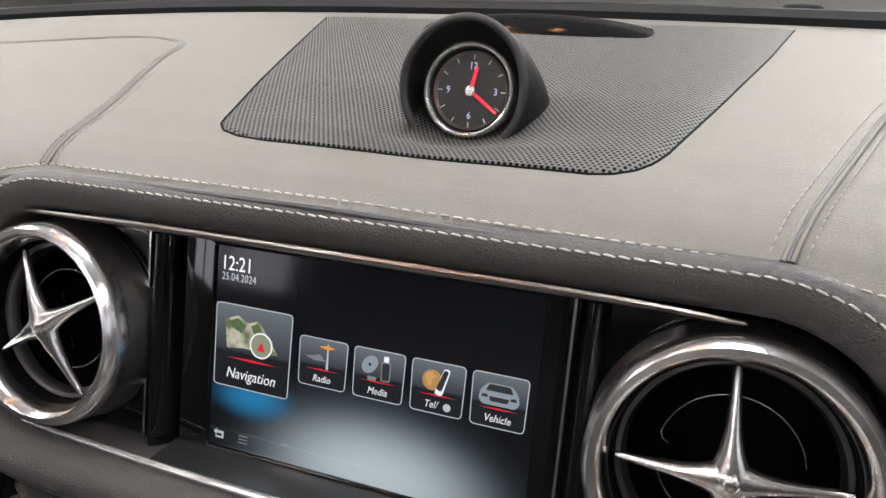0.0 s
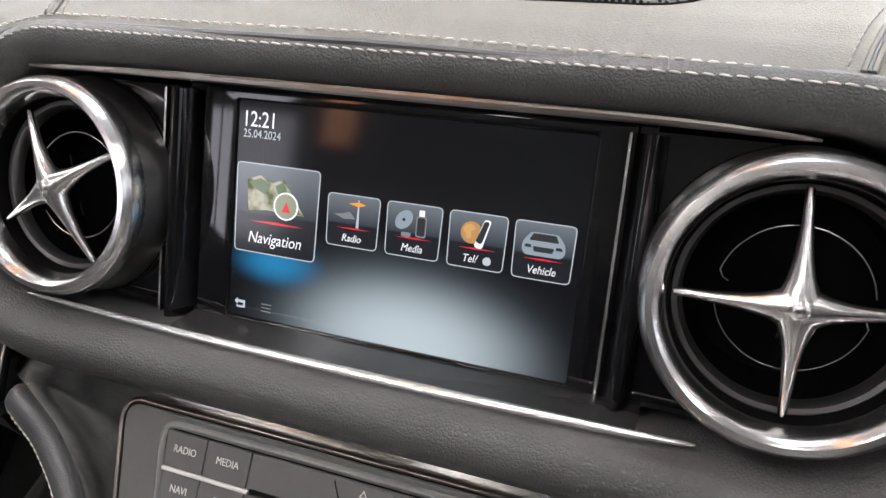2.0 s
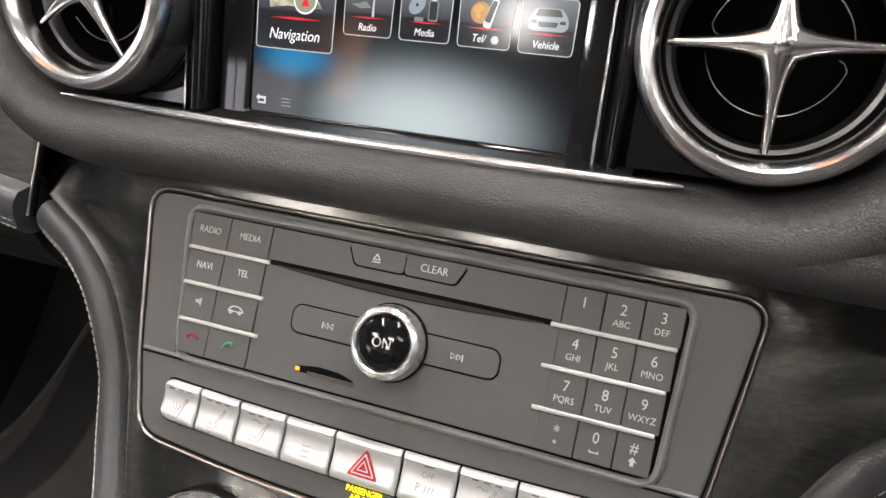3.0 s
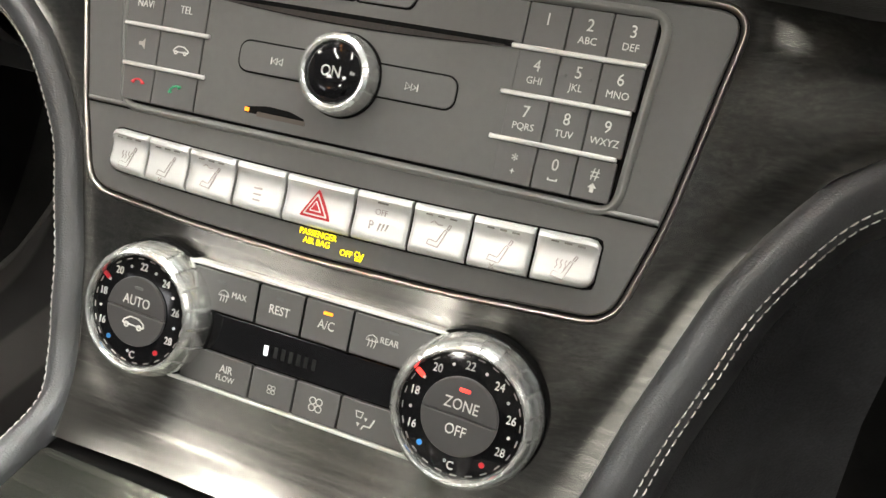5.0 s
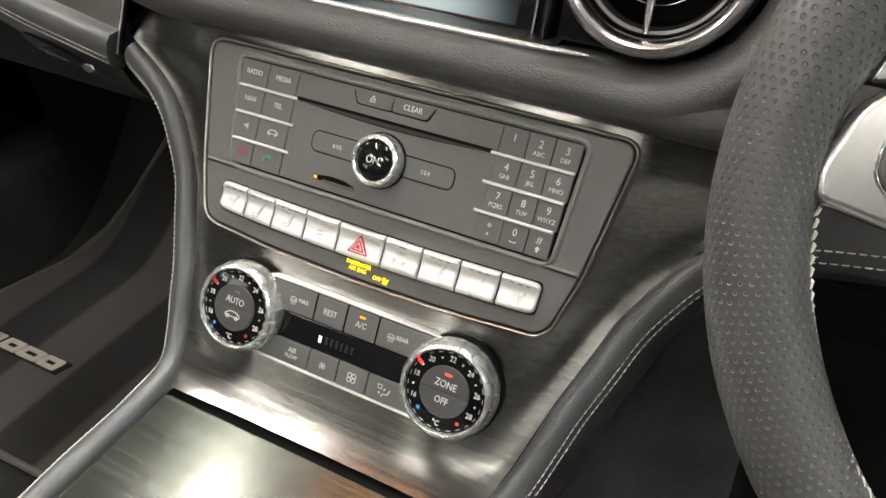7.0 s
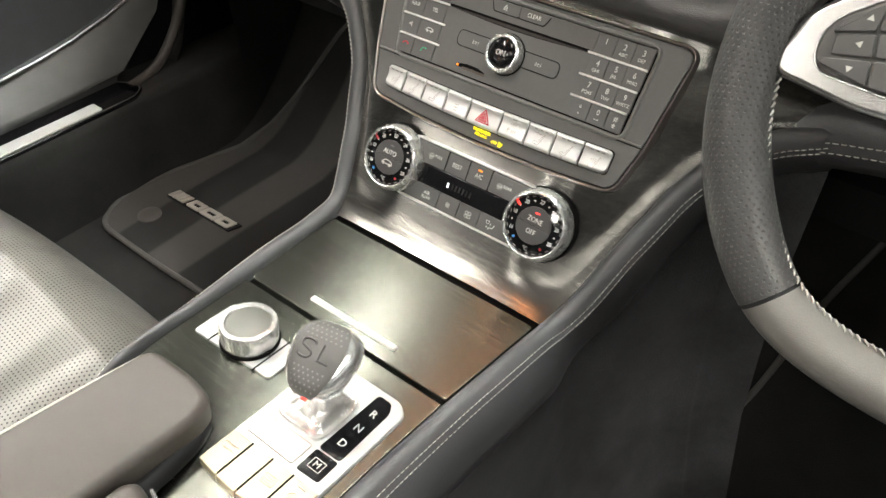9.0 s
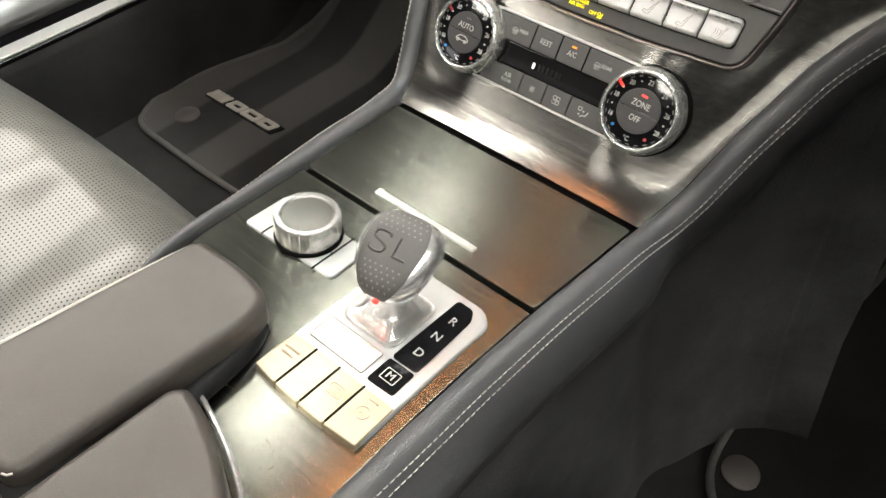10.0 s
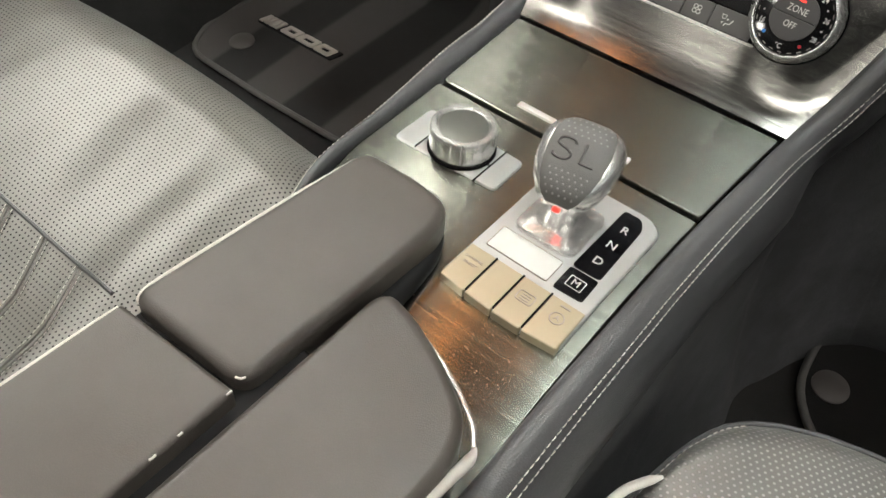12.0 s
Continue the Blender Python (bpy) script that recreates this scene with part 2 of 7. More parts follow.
def prism(pts, z0, z1, bev=0.0005, bm=None, dome=0.0):
    """A slab over an anticlockwise outline, its upper rim rounded."""
    bm = bm or bmesh.new()
    loops = [[(x, y, z0) for x, y in pts], [(x, y, z1 - bev) for x, y in pts]]
    for a in (30, 60, 90):
        d = bev * (1 - math.cos(radians(a)))
        loops.append([(x, y, z1 - bev + bev * math.sin(radians(a))) for x, y in inset(pts, d)])
    rings(bm, loops, True, True, True)
    return bm


def frame_ring(outer, inner, z0, z1, bev=0.0004):
    """A flat ring between two outlines of equal count."""
    bm = bmesh.new()
    o2, i2 = inset(outer, bev), inset(inner, -bev)
    loops = [[(x, y, z0) for x, y in outer], [(x, y, z1 - bev) for x, y in outer], [(x, y, z1) for x, y in o2],
             [(x, y, z1) for x, y in i2], [(x, y, z1 - bev) for x, y in inner], [(x, y, z0) for x, y in inner]]
    rings(bm, loops, True)
    return bm


def lathe(profile, seg=48, cx=0.0, cy=0.0, ripple=None):
    bm = bmesh.new()
    loops = []
    for r, z in profile:
        loop = []
        for k in range(seg):
            a = 2 * math.pi * k / seg
            rr = r * (ripple(a, r, z) if ripple else 1)
            loop.append((cx + rr * math.cos(a), cy + rr * math.sin(a), z))
        loops.append(loop)
    rings(bm, loops, True)
    bmesh.ops.remove_doubles(bm, verts=bm.verts, dist=1e-7)
    return bm


def spline(pts, n):
    """Catmull-Rom through the points, n samples."""
    P = [Vector(p) for p in pts]
    P = [P[0] * 2 - P[1]] + P + [P[-1] * 2 - P[-2]]
    out, m = [], len(P) - 3
    for k in range(n):
        s = k / (n - 1) * m
        i = min(int(s), m - 1)
        t = s - i
        a, b, c, d = P[i:i + 4]
        out.append(0.5 * ((2 * b) + (c - a) * t + (2 * a - 5 * b + 4 * c - d) * t * t + (3 * b - a - 3 * c + d) * t ** 3))
    return out


def tube(path, r, seg=8, closed=False, caps=True):
    P = [Vector(p) for p in path]
    n, loops = len(P), []
    up = Vector((0.13, 0.21, 0.97))
    for i in range(n):
        a = P[i - 1] if (i or closed) else P[i]
        c = P[(i + 1) % n] if (i < n - 1 or closed) else P[i]
        t = (c - a).normalized()
        b = t.cross(up)
        b = b.normalized() if b.length > 1e-4 else Vector((1, 0, 0))
        w = b.cross(t)
        rr = r(i / (n - 1)) if callable(r) else r
        loops.append([P[i] + (b * math.cos(2 * math.pi * k / seg) + w * math.sin(2 * math.pi * k / seg)) * rr for k in range(seg)])
    bm = bmesh.new()
    if closed:
        vs = [[bm.verts.new(p) for p in l] for l in loops]
        for i in range(n):
            for k in range(seg):
                bm.faces.new((vs[i][k], vs[i][(k + 1) % seg], vs[(i + 1) % n][(k + 1) % seg], vs[(i + 1) % n][k]))
    else:
        rings(bm, loops, True, caps, caps)
    bmesh.ops.recalc_face_normals(bm, faces=bm.faces)
    return bm


def box(x0, y0, z0, x1, y1, z1, bev=0.0):
    if bev:
        bm = prism(rrect(x0, y0, x1, y1, bev * 1.5, 2), z0, z1, bev)
    else:
        bm = bmesh.new()
        rings(bm, [[(x0, y0, z), (x1, y0, z), (x1, y1, z), (x0, y1, z)] for z in (z0, z1)], True, True, True)
    return bm


def grid(fn, nu, nv, uv=None, bm=None):
    """A sheet fn(s, t) for s, t from 0 to 1; uv(s, t, place) in metres."""
    bm = bm or bmesh.new()
    vs = [[bm.verts.new(fn(i / nu, j / nv)) for j in range(nv + 1)] for i in range(nu + 1)]
    lay = bm.loops.layers.uv.new("UVMap") if uv else None
    for i in range(nu):
        for j in range(nv):
            q = ((i, j), (i + 1, j), (i + 1, j + 1), (i, j + 1))
            f = bm.faces.new([vs[a][b] for a, b in q])
            if lay:
                for lp, (a, b) in zip(f.loops, q):
                    lp[lay].uv = uv(a / nu, b / nv)
    return bm


def stitches(path, pitch=0.0052, length=0.0038, r=0.00045, lift=None, skew=0.0):
    """Threads along a path, each a short bowed strand; one mesh."""
    P = [Vector(p) for p in path]
    L = [0.0]
    for a, b in zip(P, P[1:]):
        L.append(L[-1] + (b - a).length)

    def at(s):
        for i in range(len(P) - 1):
            if s <= L[i + 1]:
                return P[i].lerp(P[i + 1], (s - L[i]) / max(1e-9, L[i + 1] - L[i]))
        return P[-1]
    bm = bmesh.new()
    s = 0.0
    lift = Vector(lift or (0, 0, 1))
    while s + length < L[-1]:
        a, b = at(s), at(s + length)
        t = (b - a).normalized()
        w = t.cross(lift)
        w = w.normalized()
        n = w.cross(t)
        w2 = w * (skew * r)
        loops = []
        for k, (q, h, g) in enumerate(((0, -0.6, 0.5), (0.22, 0.45, 0.95), (0.78, 0.45, 0.95), (1, -0.6, 0.5))):
            c = a.lerp(b, q) + n * (h * r) + w2 * (q - 0.5)
            loops.append([c + (w * math.cos(x) + n * math.sin(x)) * (r * g) for x in (0.0, 1.05, 2.1, 3.14, 4.2, 5.2)])
        rings(bm, loops, True, True, True)
        s += pitch
    return bm


_glyphs = {}


def word(s, size, material, parent, x, y, z=0.0004, name="lettering", thick=0.00012, wide=1.0, align="CENTER", spacing=1.0, turn=0.0, label="", slant=0.0):
    """Writing as a mesh in the parent's plane."""
    key = (s, align, spacing, slant)
    if key not in _glyphs:
        cu = bpy.data.curves.new("glyphs", "FONT")
        cu.body, cu.align_x, cu.align_y, cu.size, cu.space_character = s, align, "CENTER", 1.0, spacing
        cu.extrude, cu.resolution_u, cu.shear = 0.02, 3, slant
        tmp = new("glyphs", cu)
        bpy.context.view_layer.update()
        me = bpy.data.meshes.new_from_object(tmp.evaluated_get(bpy.context.evaluated_depsgraph_get()))
        bpy.data.objects.remove(tmp)
        _glyphs[key] = me
    me = _glyphs[key].copy()
    me.materials.clear()
    me.materials.append(material)
    ob = new(name, me)
    ob.parent = parent
    ob.matrix_basis = Matrix.Translation((x, y, z)) @ Matrix.Rotation(turn, 4, "Z") @ Matrix.Diagonal((size * wide, size, thick / 0.02, 1))
    if label:
        tagged(ob, label)
    return ob


def lerp_table(tab, x):
    if x <= tab[0][0]:
        return tab[0][1]
    for (a, b), (c, d) in zip(tab, tab[1:]):
        if x <= c:
            return b + (d - b) * (x - a) / (c - a)
    return tab[-1][1]


def ease(x):
    x = max(0.0, min(1.0, x))
    return x * x * (3 - 2 * x)


M_STACK = basis((0, 0.2834, 0.4609), (0, 0.5, 0.866))
M_CONS = basis((0, 0.10, 0.3605), (0, 0.995, -0.10))
M_SCREEN = basis((-0.0223, 0.3746, 0.6243), (0, math.sin(radians(14.5)), math.cos(radians(14.5))))


# ---- the showroom round the car ----
def room():
    floor_m = plain("showroom_floor", (0.24, 0.235, 0.228), 0.25, 0, 0.1, 3)
    wall_m = plain("showroom_wall", (0.15, 0.147, 0.142), 0.7, 0, 0.08, 2)
    ceil_m = plain("showroom_ceiling", (0.22, 0.22, 0.22), 0.8, 0, 0.08, 2)
    zf, h, r = -0.25, 3.9, 7.0
    tagged(part("ground", box(-r, -r, zf - 0.2, r, r, zf), floor_m), "pale polished showroom floor under the car", "floor", kind="structure")
    tagged(part("ceiling", box(-r, -r, h, r, r, h + 0.2), ceil_m), "grey showroom ceiling", "ceiling", kind="structure")
    for nm, b in (("wall_north", (-r, r, r, r + 0.2)), ("wall_west", (-r - 0.2, -r, -r, r))):
        tagged(part(nm, box(b[0], b[1], zf, b[2], b[3], h), wall_m), "plain dark grey showroom wall", "wall", kind="structure")
    xa, xb, za, zb = -6.7, -4.6, 0.3, 2.5
    bm = box(-r, -r - 0.2, zf, xa, -r, h)
    for q in ((xb, zf, r, h), (xa, zf, xb, za), (xa, zb, xb, h)):
        rings(bm, [[(q[0], y, q[1]), (q[2], y, q[1]), (q[2], y, q[3]), (q[0], y, q[3])] for y in (-r - 0.2, -r)], True, True, True)
    tagged(part("wall_south", bm, wall_m), "plain dark grey showroom wall with a window", "wall", kind="structure")
    # glazed front of the showroom on the driver's side
    y0, y1, z0, z1 = -5.0, 3.0, 0.2, 3.3
    bm = box(r, -r, zf, r + 0.2, y0, h)
    for b in ((y1, zf, r, h), (y0, zf, y1, z0), (y0, z1, y1, h)):
        rings(bm, [[(x, b[0], z), (x, b[2], z), (x, b[2], z2), (x, b[0], z2)] for x, z, z2 in ((r + 0.2, b[1], b[3]), (r, b[1], b[3]))], True, True, True)
    tagged(part("wall_east", bm, wall_m), "plain dark grey showroom wall with a long window", "wall", kind="structure")
    w = tagged(new("window_1"), "long showroom window with dark frames", "window", kind="structure")
    for k in range(6):
        y = y0 + (y1 - y0) * k / 5
        part("window_frame", box(r + 0.05, y - 0.04, z0, r + 0.15, y + 0.04, z1), BLACK, w)
    sky = plain("daylight", (0.8, 0.8, 0.8), 1.0, 0, 0, 1, (0.82, 0.93, 1.0), 0.55)
    tagged(part("backdrop", box(r + 1.2, -7.5, -0.5, r + 1.25, 7.5, 4.5), sky), "plain bright daylight outside the window", "backdrop", kind="structure")
    w = tagged(new("window_2"), "tall showroom window with dark frames", "window", kind="structure")
    for x in (xa, -5.65, xb):
        part("window_frame", box(x - 0.04, -r - 0.15, za, x + 0.04, -r - 0.05, zb), BLACK, w)
    sky = plain("daylight_rear", (0.8, 0.8, 0.8), 1.0, 0, 0, 1, (0.92, 0.92, 1.0), 2.2)
    tagged(part("backdrop", box(-8.5, -r - 1.25, -0.5, -3.0, -r - 1.2, 4.0), sky), "plain bright daylight outside the window", "backdrop", kind="structure")


def ceiling_light(x, y, sx, sy, power, col, label="unseen white ceiling panel for highlights and fill light"):
    glow = plain("panel_glow", (0.8, 0.8, 0.8), 0.5, 0, 0, 5, col, power)
    t = thing("ceiling_light", Matrix.Translation((x, y, 3.88)), label, "lamp", "showroom lights")
    part("frame", frame_ring(rrect(-sx / 2 - 0.03, -sy / 2 - 0.03, sx / 2 + 0.03, sy / 2 + 0.03, 0.02), rrect(-sx / 2, -sy / 2, sx / 2, sy / 2, 0.01), -0.05, 0.0, 0.003), SATIN, t)
    part("diffuser", box(-sx / 2, -sy / 2, -0.04, sx / 2, sy / 2, -0.02), glow, t)


room()
WHITE = (1.0, 0.99, 0.95)
# Unseen panels; those at (2.2, 6), (3.6, -0.9), (0.9, -4.2) are added fill.
for lx, ly, sx, sy, pw in ((-2.0, 1.9, 0.10, 1.0, 60), (2.2, 6.0, 3.0, 0.6, 32), (-3.8, -5.4, 0.8, 0.8, 16), (-1.4, -5.5, 0.7, 0.7, 14), (-1.95, -1.6, 0.16, 2.2, 27), (3.6, -0.9, 0.9, 3.0, 8), (0.25, -0.9, 0.25, 1.4, 14), (0.9, -4.2, 1.6, 0.8, 4), (-4.8, 1.2, 1.2, 4.0, 11)):
    ceiling_light(lx, ly, sx, sy, pw, WHITE)
# Cool panel added out of view, to brighten rail crest and dash top.
ceiling_light(0.0, 1.3, 0.9, 0.9, 16, (0.90, 0.97, 0.98))
for lx, ly, sx, sy, pw in ((-1.20, 0.7, 0.04, 3.6, 9), (-0.80, 2.2, 0.04, 1.2, 6)):
    ceiling_light(lx, ly, sx, sy, pw, (1.0, 0.36, 0.10), "warm orange strip light in the showroom ceiling")


def wall_light(x, z, w, h, power, col, label):
    t = thing("wall_light", pose(x, -6.97, z, -90), label, "lamp", "showroom wall lights")
    part("frame", frame_ring(rrect(-w / 2 - 0.03, -h / 2 - 0.03, w / 2 + 0.03, h / 2 + 0.03, 0.02), rrect(-w / 2, -h / 2, w / 2, h / 2, 0.01), -0.05, 0.03, 0.003), SATIN, t)
    part("diffuser", box(-w / 2, -h / 2, -0.03, w / 2, h / 2, 0.01), plain("wall_glow", (0.8, 0.8, 0.8), 0.5, 0, 0, 5, col, power), t)


wall_light(-2.02, 3.3, 0.32, 0.42, 28, WHITE, "white panel light on the showroom wall")
wall_light(-4.0, 2.6, 0.4, 0.9, 2, (1.0, 0.36, 0.10), "warm orange panel light on the showroom wall")


# ---- floor of the car and its closed sides ----
def shell():
    def floor_fn(s, t):
        x, y = -0.84 + 1.68 * s, -1.3 + 2.35 * t
        return (x, y, 0.45 * ease((y - 0.52) / 0.55) * 1.0)
    bm = grid(floor_fn, 24, 60)
    tagged(part("floor", bm, CARPET), "black carpeted footwell floor of the car, darkened in colour for shade", "floor", kind="structure")
    # Both bulkheads are out of view, added to keep light from the footwells.
    for nm, b, lab in (("wall_front", (-0.84, 1.0, -0.1, 0.84, 1.04, 0.71), "unseen bulkhead behind the dashboard, added to shade the footwells"),
                       ("wall_rear", (-0.84, -1.3, -0.1, 0.84, -1.26, 0.75), "unseen bulkhead behind the seats, added to shade the footwells")):
        tagged(part(nm, box(*b), BLACK), lab, "wall", kind="structure")


shell()


# ---- dashboard ----
EDGE_Y = [(-0.80, 0.46), (-0.45, 0.41), (-0.30, 0.388), (-0.22, 0.377), (-0.1855, 0.3745), (-0.03, 0.372), (0.132, 0.3730), (0.17, 0.374), (0.22, 0.378), (0.80, 0.40)]
EDGE_Z = [(-0.80, 0.635), (-0.45, 0.645), (-0.30, 0.668), (-0.22, 0.692), (-0.1855, 0.6995), (-0.03, 0.7005), (0.132, 0.6965), (0.17, 0.688), (0.22, 0.672), (0.80, 0.67)]
PROF = [(0.36, 0.698), (0.372, 0.7005), (0.385, 0.7085), (0.40, 0.7135), (0.43, 0.7190), (0.50, 0.7265), (0.60, 0.7340), (0.70, 0.7415), (0.85, 0.752)]


def dash_z(x, y):
    drop = 0.7005 - lerp_table(EDGE_Z, x)
    far = max(0.0, y - lerp_table(EDGE_Y, x))
    side = max(0.0, abs(x + 0.03) - 0.25)
    dent = 0.013 * math.exp(-((x + 0.010) / 0.042) ** 2 - ((y - 0.456) / 0.030) ** 2)
    back = (lerp_table(EDGE_Y, x) - 0.372) * math.exp(-far / 0.05)
    return lerp_table(PROF, y - back) - drop * math.exp(-far / 0.05) - 0.06 * side * side - dent


def back_y(x):
    return 0.80 - 0.26 * (x + 0.1) ** 2


def dashboard():
    t = thing("dashboard", Matrix.Identity(4), "black leather dashboard with pale double stitching, top greyed for sheen", "dashboard")
    bm = grid(lambda s, v: (lambda x: (lambda y: (x, y, dash_z(x, y)))(lerp_table(EDGE_Y, x) + (back_y(x) - lerp_table(EDGE_Y, x)) * v ** 1.5))(-0.80 + 1.6 * s), 160, 60)
    part("top_pad", bm, LEATHER_TOP, t, "smooth black leather pad, greyed in colour for its sheen", angle=80)
    # rear lip at the foot of the windscreen
    path = [Vector((x, back_y(x) - 0.005, dash_z(x, back_y(x)) + 0.003)) for x in [-0.8 + 0.05 * k for k in range(33)]]
    part("rear_lip", tube(path, 0.009, 8), BLACK, t, "black rubber lip")

    # seam between pad and band: a shallow welt with two rows of thread
    def seam(dy, dz, x0=-0.60, x1=0.30, n=90):
        return [Vector((x, lerp_table(EDGE_Y, x) + dy, lerp_table(EDGE_Z, x) + dz)) for x in [x0 + (x1 - x0) * k / n for k in range(n + 1)]]
    part("piping", tube(seam(-0.0002, -0.0006), 0.0016, 8), LEATHER, t, "narrow leather welt")
    upper = [Vector((p.x, p.y + 0.0030, dash_z(p.x, p.y + 0.0030) + 0.0009)) for p in seam(0, 0)]
    part("stitching", stitches(upper, lift=(0, -0.5, 0.8)), THREAD, t, "pale thread")
    # cross seams on the pad
    for ctrl in (((-0.1865, 0.378), (-0.199, 0.428), (-0.232, 0.492), (-0.262, 0.548), (-0.278, 0.585), (-0.300, 0.606), (-0.349, 0.616), (-0.44, 0.588), (-0.60, 0.555)),
                 ((0.1330, 0.378), (0.141, 0.405), (0.151, 0.435), (0.177, 0.518), (0.205, 0.60))):
        line = spline([(a, b, 0) for a, b in ctrl], 60)
        mid = [Vector((p.x, p.y, dash_z(p.x, p.y) + 0.0002)) for p in line]
        for off in (-0.0014, 0.0014):
            part("seam", tube([p + Vector((off, 0, 0)) for p in mid], 0.0011, 6), LEATHER_TOP, t)
        part("seam_gap", tube([p + Vector((0, 0, 0.0003)) for p in mid], 0.0007, 6), LEATHER, t)
        for off in (-0.0055, 0.0055):
            row = [Vector((p.x + off, p.y + abs(off) * 0.3, dash_z(p.x + off, p.y + abs(off) * 0.3) + 0.0003)) for p in line]
            part("stitching", stitches(row, 0.0048, 0.0034, 0.0004), THREAD_DARK, t)

    # leather surround of the screen and the vents, a stadium-shaped roll
    ctr, hx, hr = Vector((-0.0040, 0.002)), 0.1515, 0.0535
    path, tops = [], []
    for k in range(40):
        path.append((ctr.x + hx - 2 * hx * k / 39, ctr.y + hr)), tops.append(1.0)
    for k in range(1, 24):
        a = math.pi / 2 + math.pi * k / 24
        path.append((ctr.x - hx + hr * math.cos(a), ctr.y + hr * math.sin(a))), tops.append(0.5 + 0.5 * math.sin(a))
    for k in range(40):
        path.append((ctr.x - hx + 2 * hx * k / 39, ctr.y - hr)), tops.append(0.0)
    for k in range(1, 24):
        a = -math.pi / 2 + math.pi * k / 24
        path.append((ctr.x + hx + hr * math.cos(a), ctr.y + hr * math.sin(a))), tops.append(0.5 + 0.5 * math.sin(a))
    SEC_T = ((0.0, -0.03), (0.0, 0.014), (0.001, 0.0185), (0.005, 0.0225), (0.010, 0.0240), (0.0140, 0.0238), (0.0175, 0.0212), (0.0190, 0.0165), (0.0200, -0.005), (0.02, -0.04))
    SEC_B = ((0.0, -0.03), (0.0, 0.014), (0.001, 0.019), (0.006, 0.028), (0.013, 0.033), (0.021, 0.033), (0.028, 0.026), (0.0325, 0.014), (0.035, 0.0), (0.036, -0.04))
    loops = []
    for i, (p, w) in enumerate(zip(path, tops)):
        a, c = Vector(path[i - 1]), Vector(path[(i + 1) % len(path)])
        d = (c - a).normalized()
        out = Vector((d.y, -d.x))
        e = ease(w)
        loops.append([(p[0] + out.x * (q[0] * e + b[0] * (1 - e)), p[1] + out.y * (q[0] * e + b[0] * (1 - e)), q[1] * e + b[1] * (1 - e)) for q, b in zip(SEC_T, SEC_B)])
    loops.append(loops[0])
    bm = bmesh.new()
    rings(bm, loops, False)
    bmesh.ops.remove_doubles(bm, verts=bm.verts, dist=1e-6)
    bmesh.ops.recalc_face_normals(bm, faces=bm.faces)
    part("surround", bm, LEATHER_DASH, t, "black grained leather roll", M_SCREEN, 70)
    row = []
    for k in range(90):
        if k < 20:
            a, q = radians(35 + 55 * k / 20), (ctr.x + hx, ctr.y)
        elif k < 70:
            a, q = math.pi / 2, (ctr.x + hx - 2 * hx * (k - 20) / 50, ctr.y)
        else:
            a, q = radians(90 + 55 * (k - 70) / 20), (ctr.x - hx, ctr.y)
        row.append(M_SCREEN @ Vector((q[0] + (hr + 0.0142) * math.cos(a), q[1] + (hr + 0.0142) * math.sin(a), 0.0241)))
    part("stitching", stitches(row, 0.0050, 0.0039, 0.00042, lift=(0, -0.85, 0.5), skew=1.0), THREAD, t, "pale thread")
    ext = [[(x, -0.0515 - o + 0.03 * ease((x - 0.20) / 0.25), w) for o, w in SEC_B[1:]] for x in [0.12 + 0.02 * k for k in range(16)]]
    bm = bmesh.new()
    rings(bm, ext, False)
    bmesh.ops.recalc_face_normals(bm, faces=bm.faces)
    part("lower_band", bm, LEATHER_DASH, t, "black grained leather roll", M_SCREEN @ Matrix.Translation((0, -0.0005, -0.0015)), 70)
    return t


dashboard()


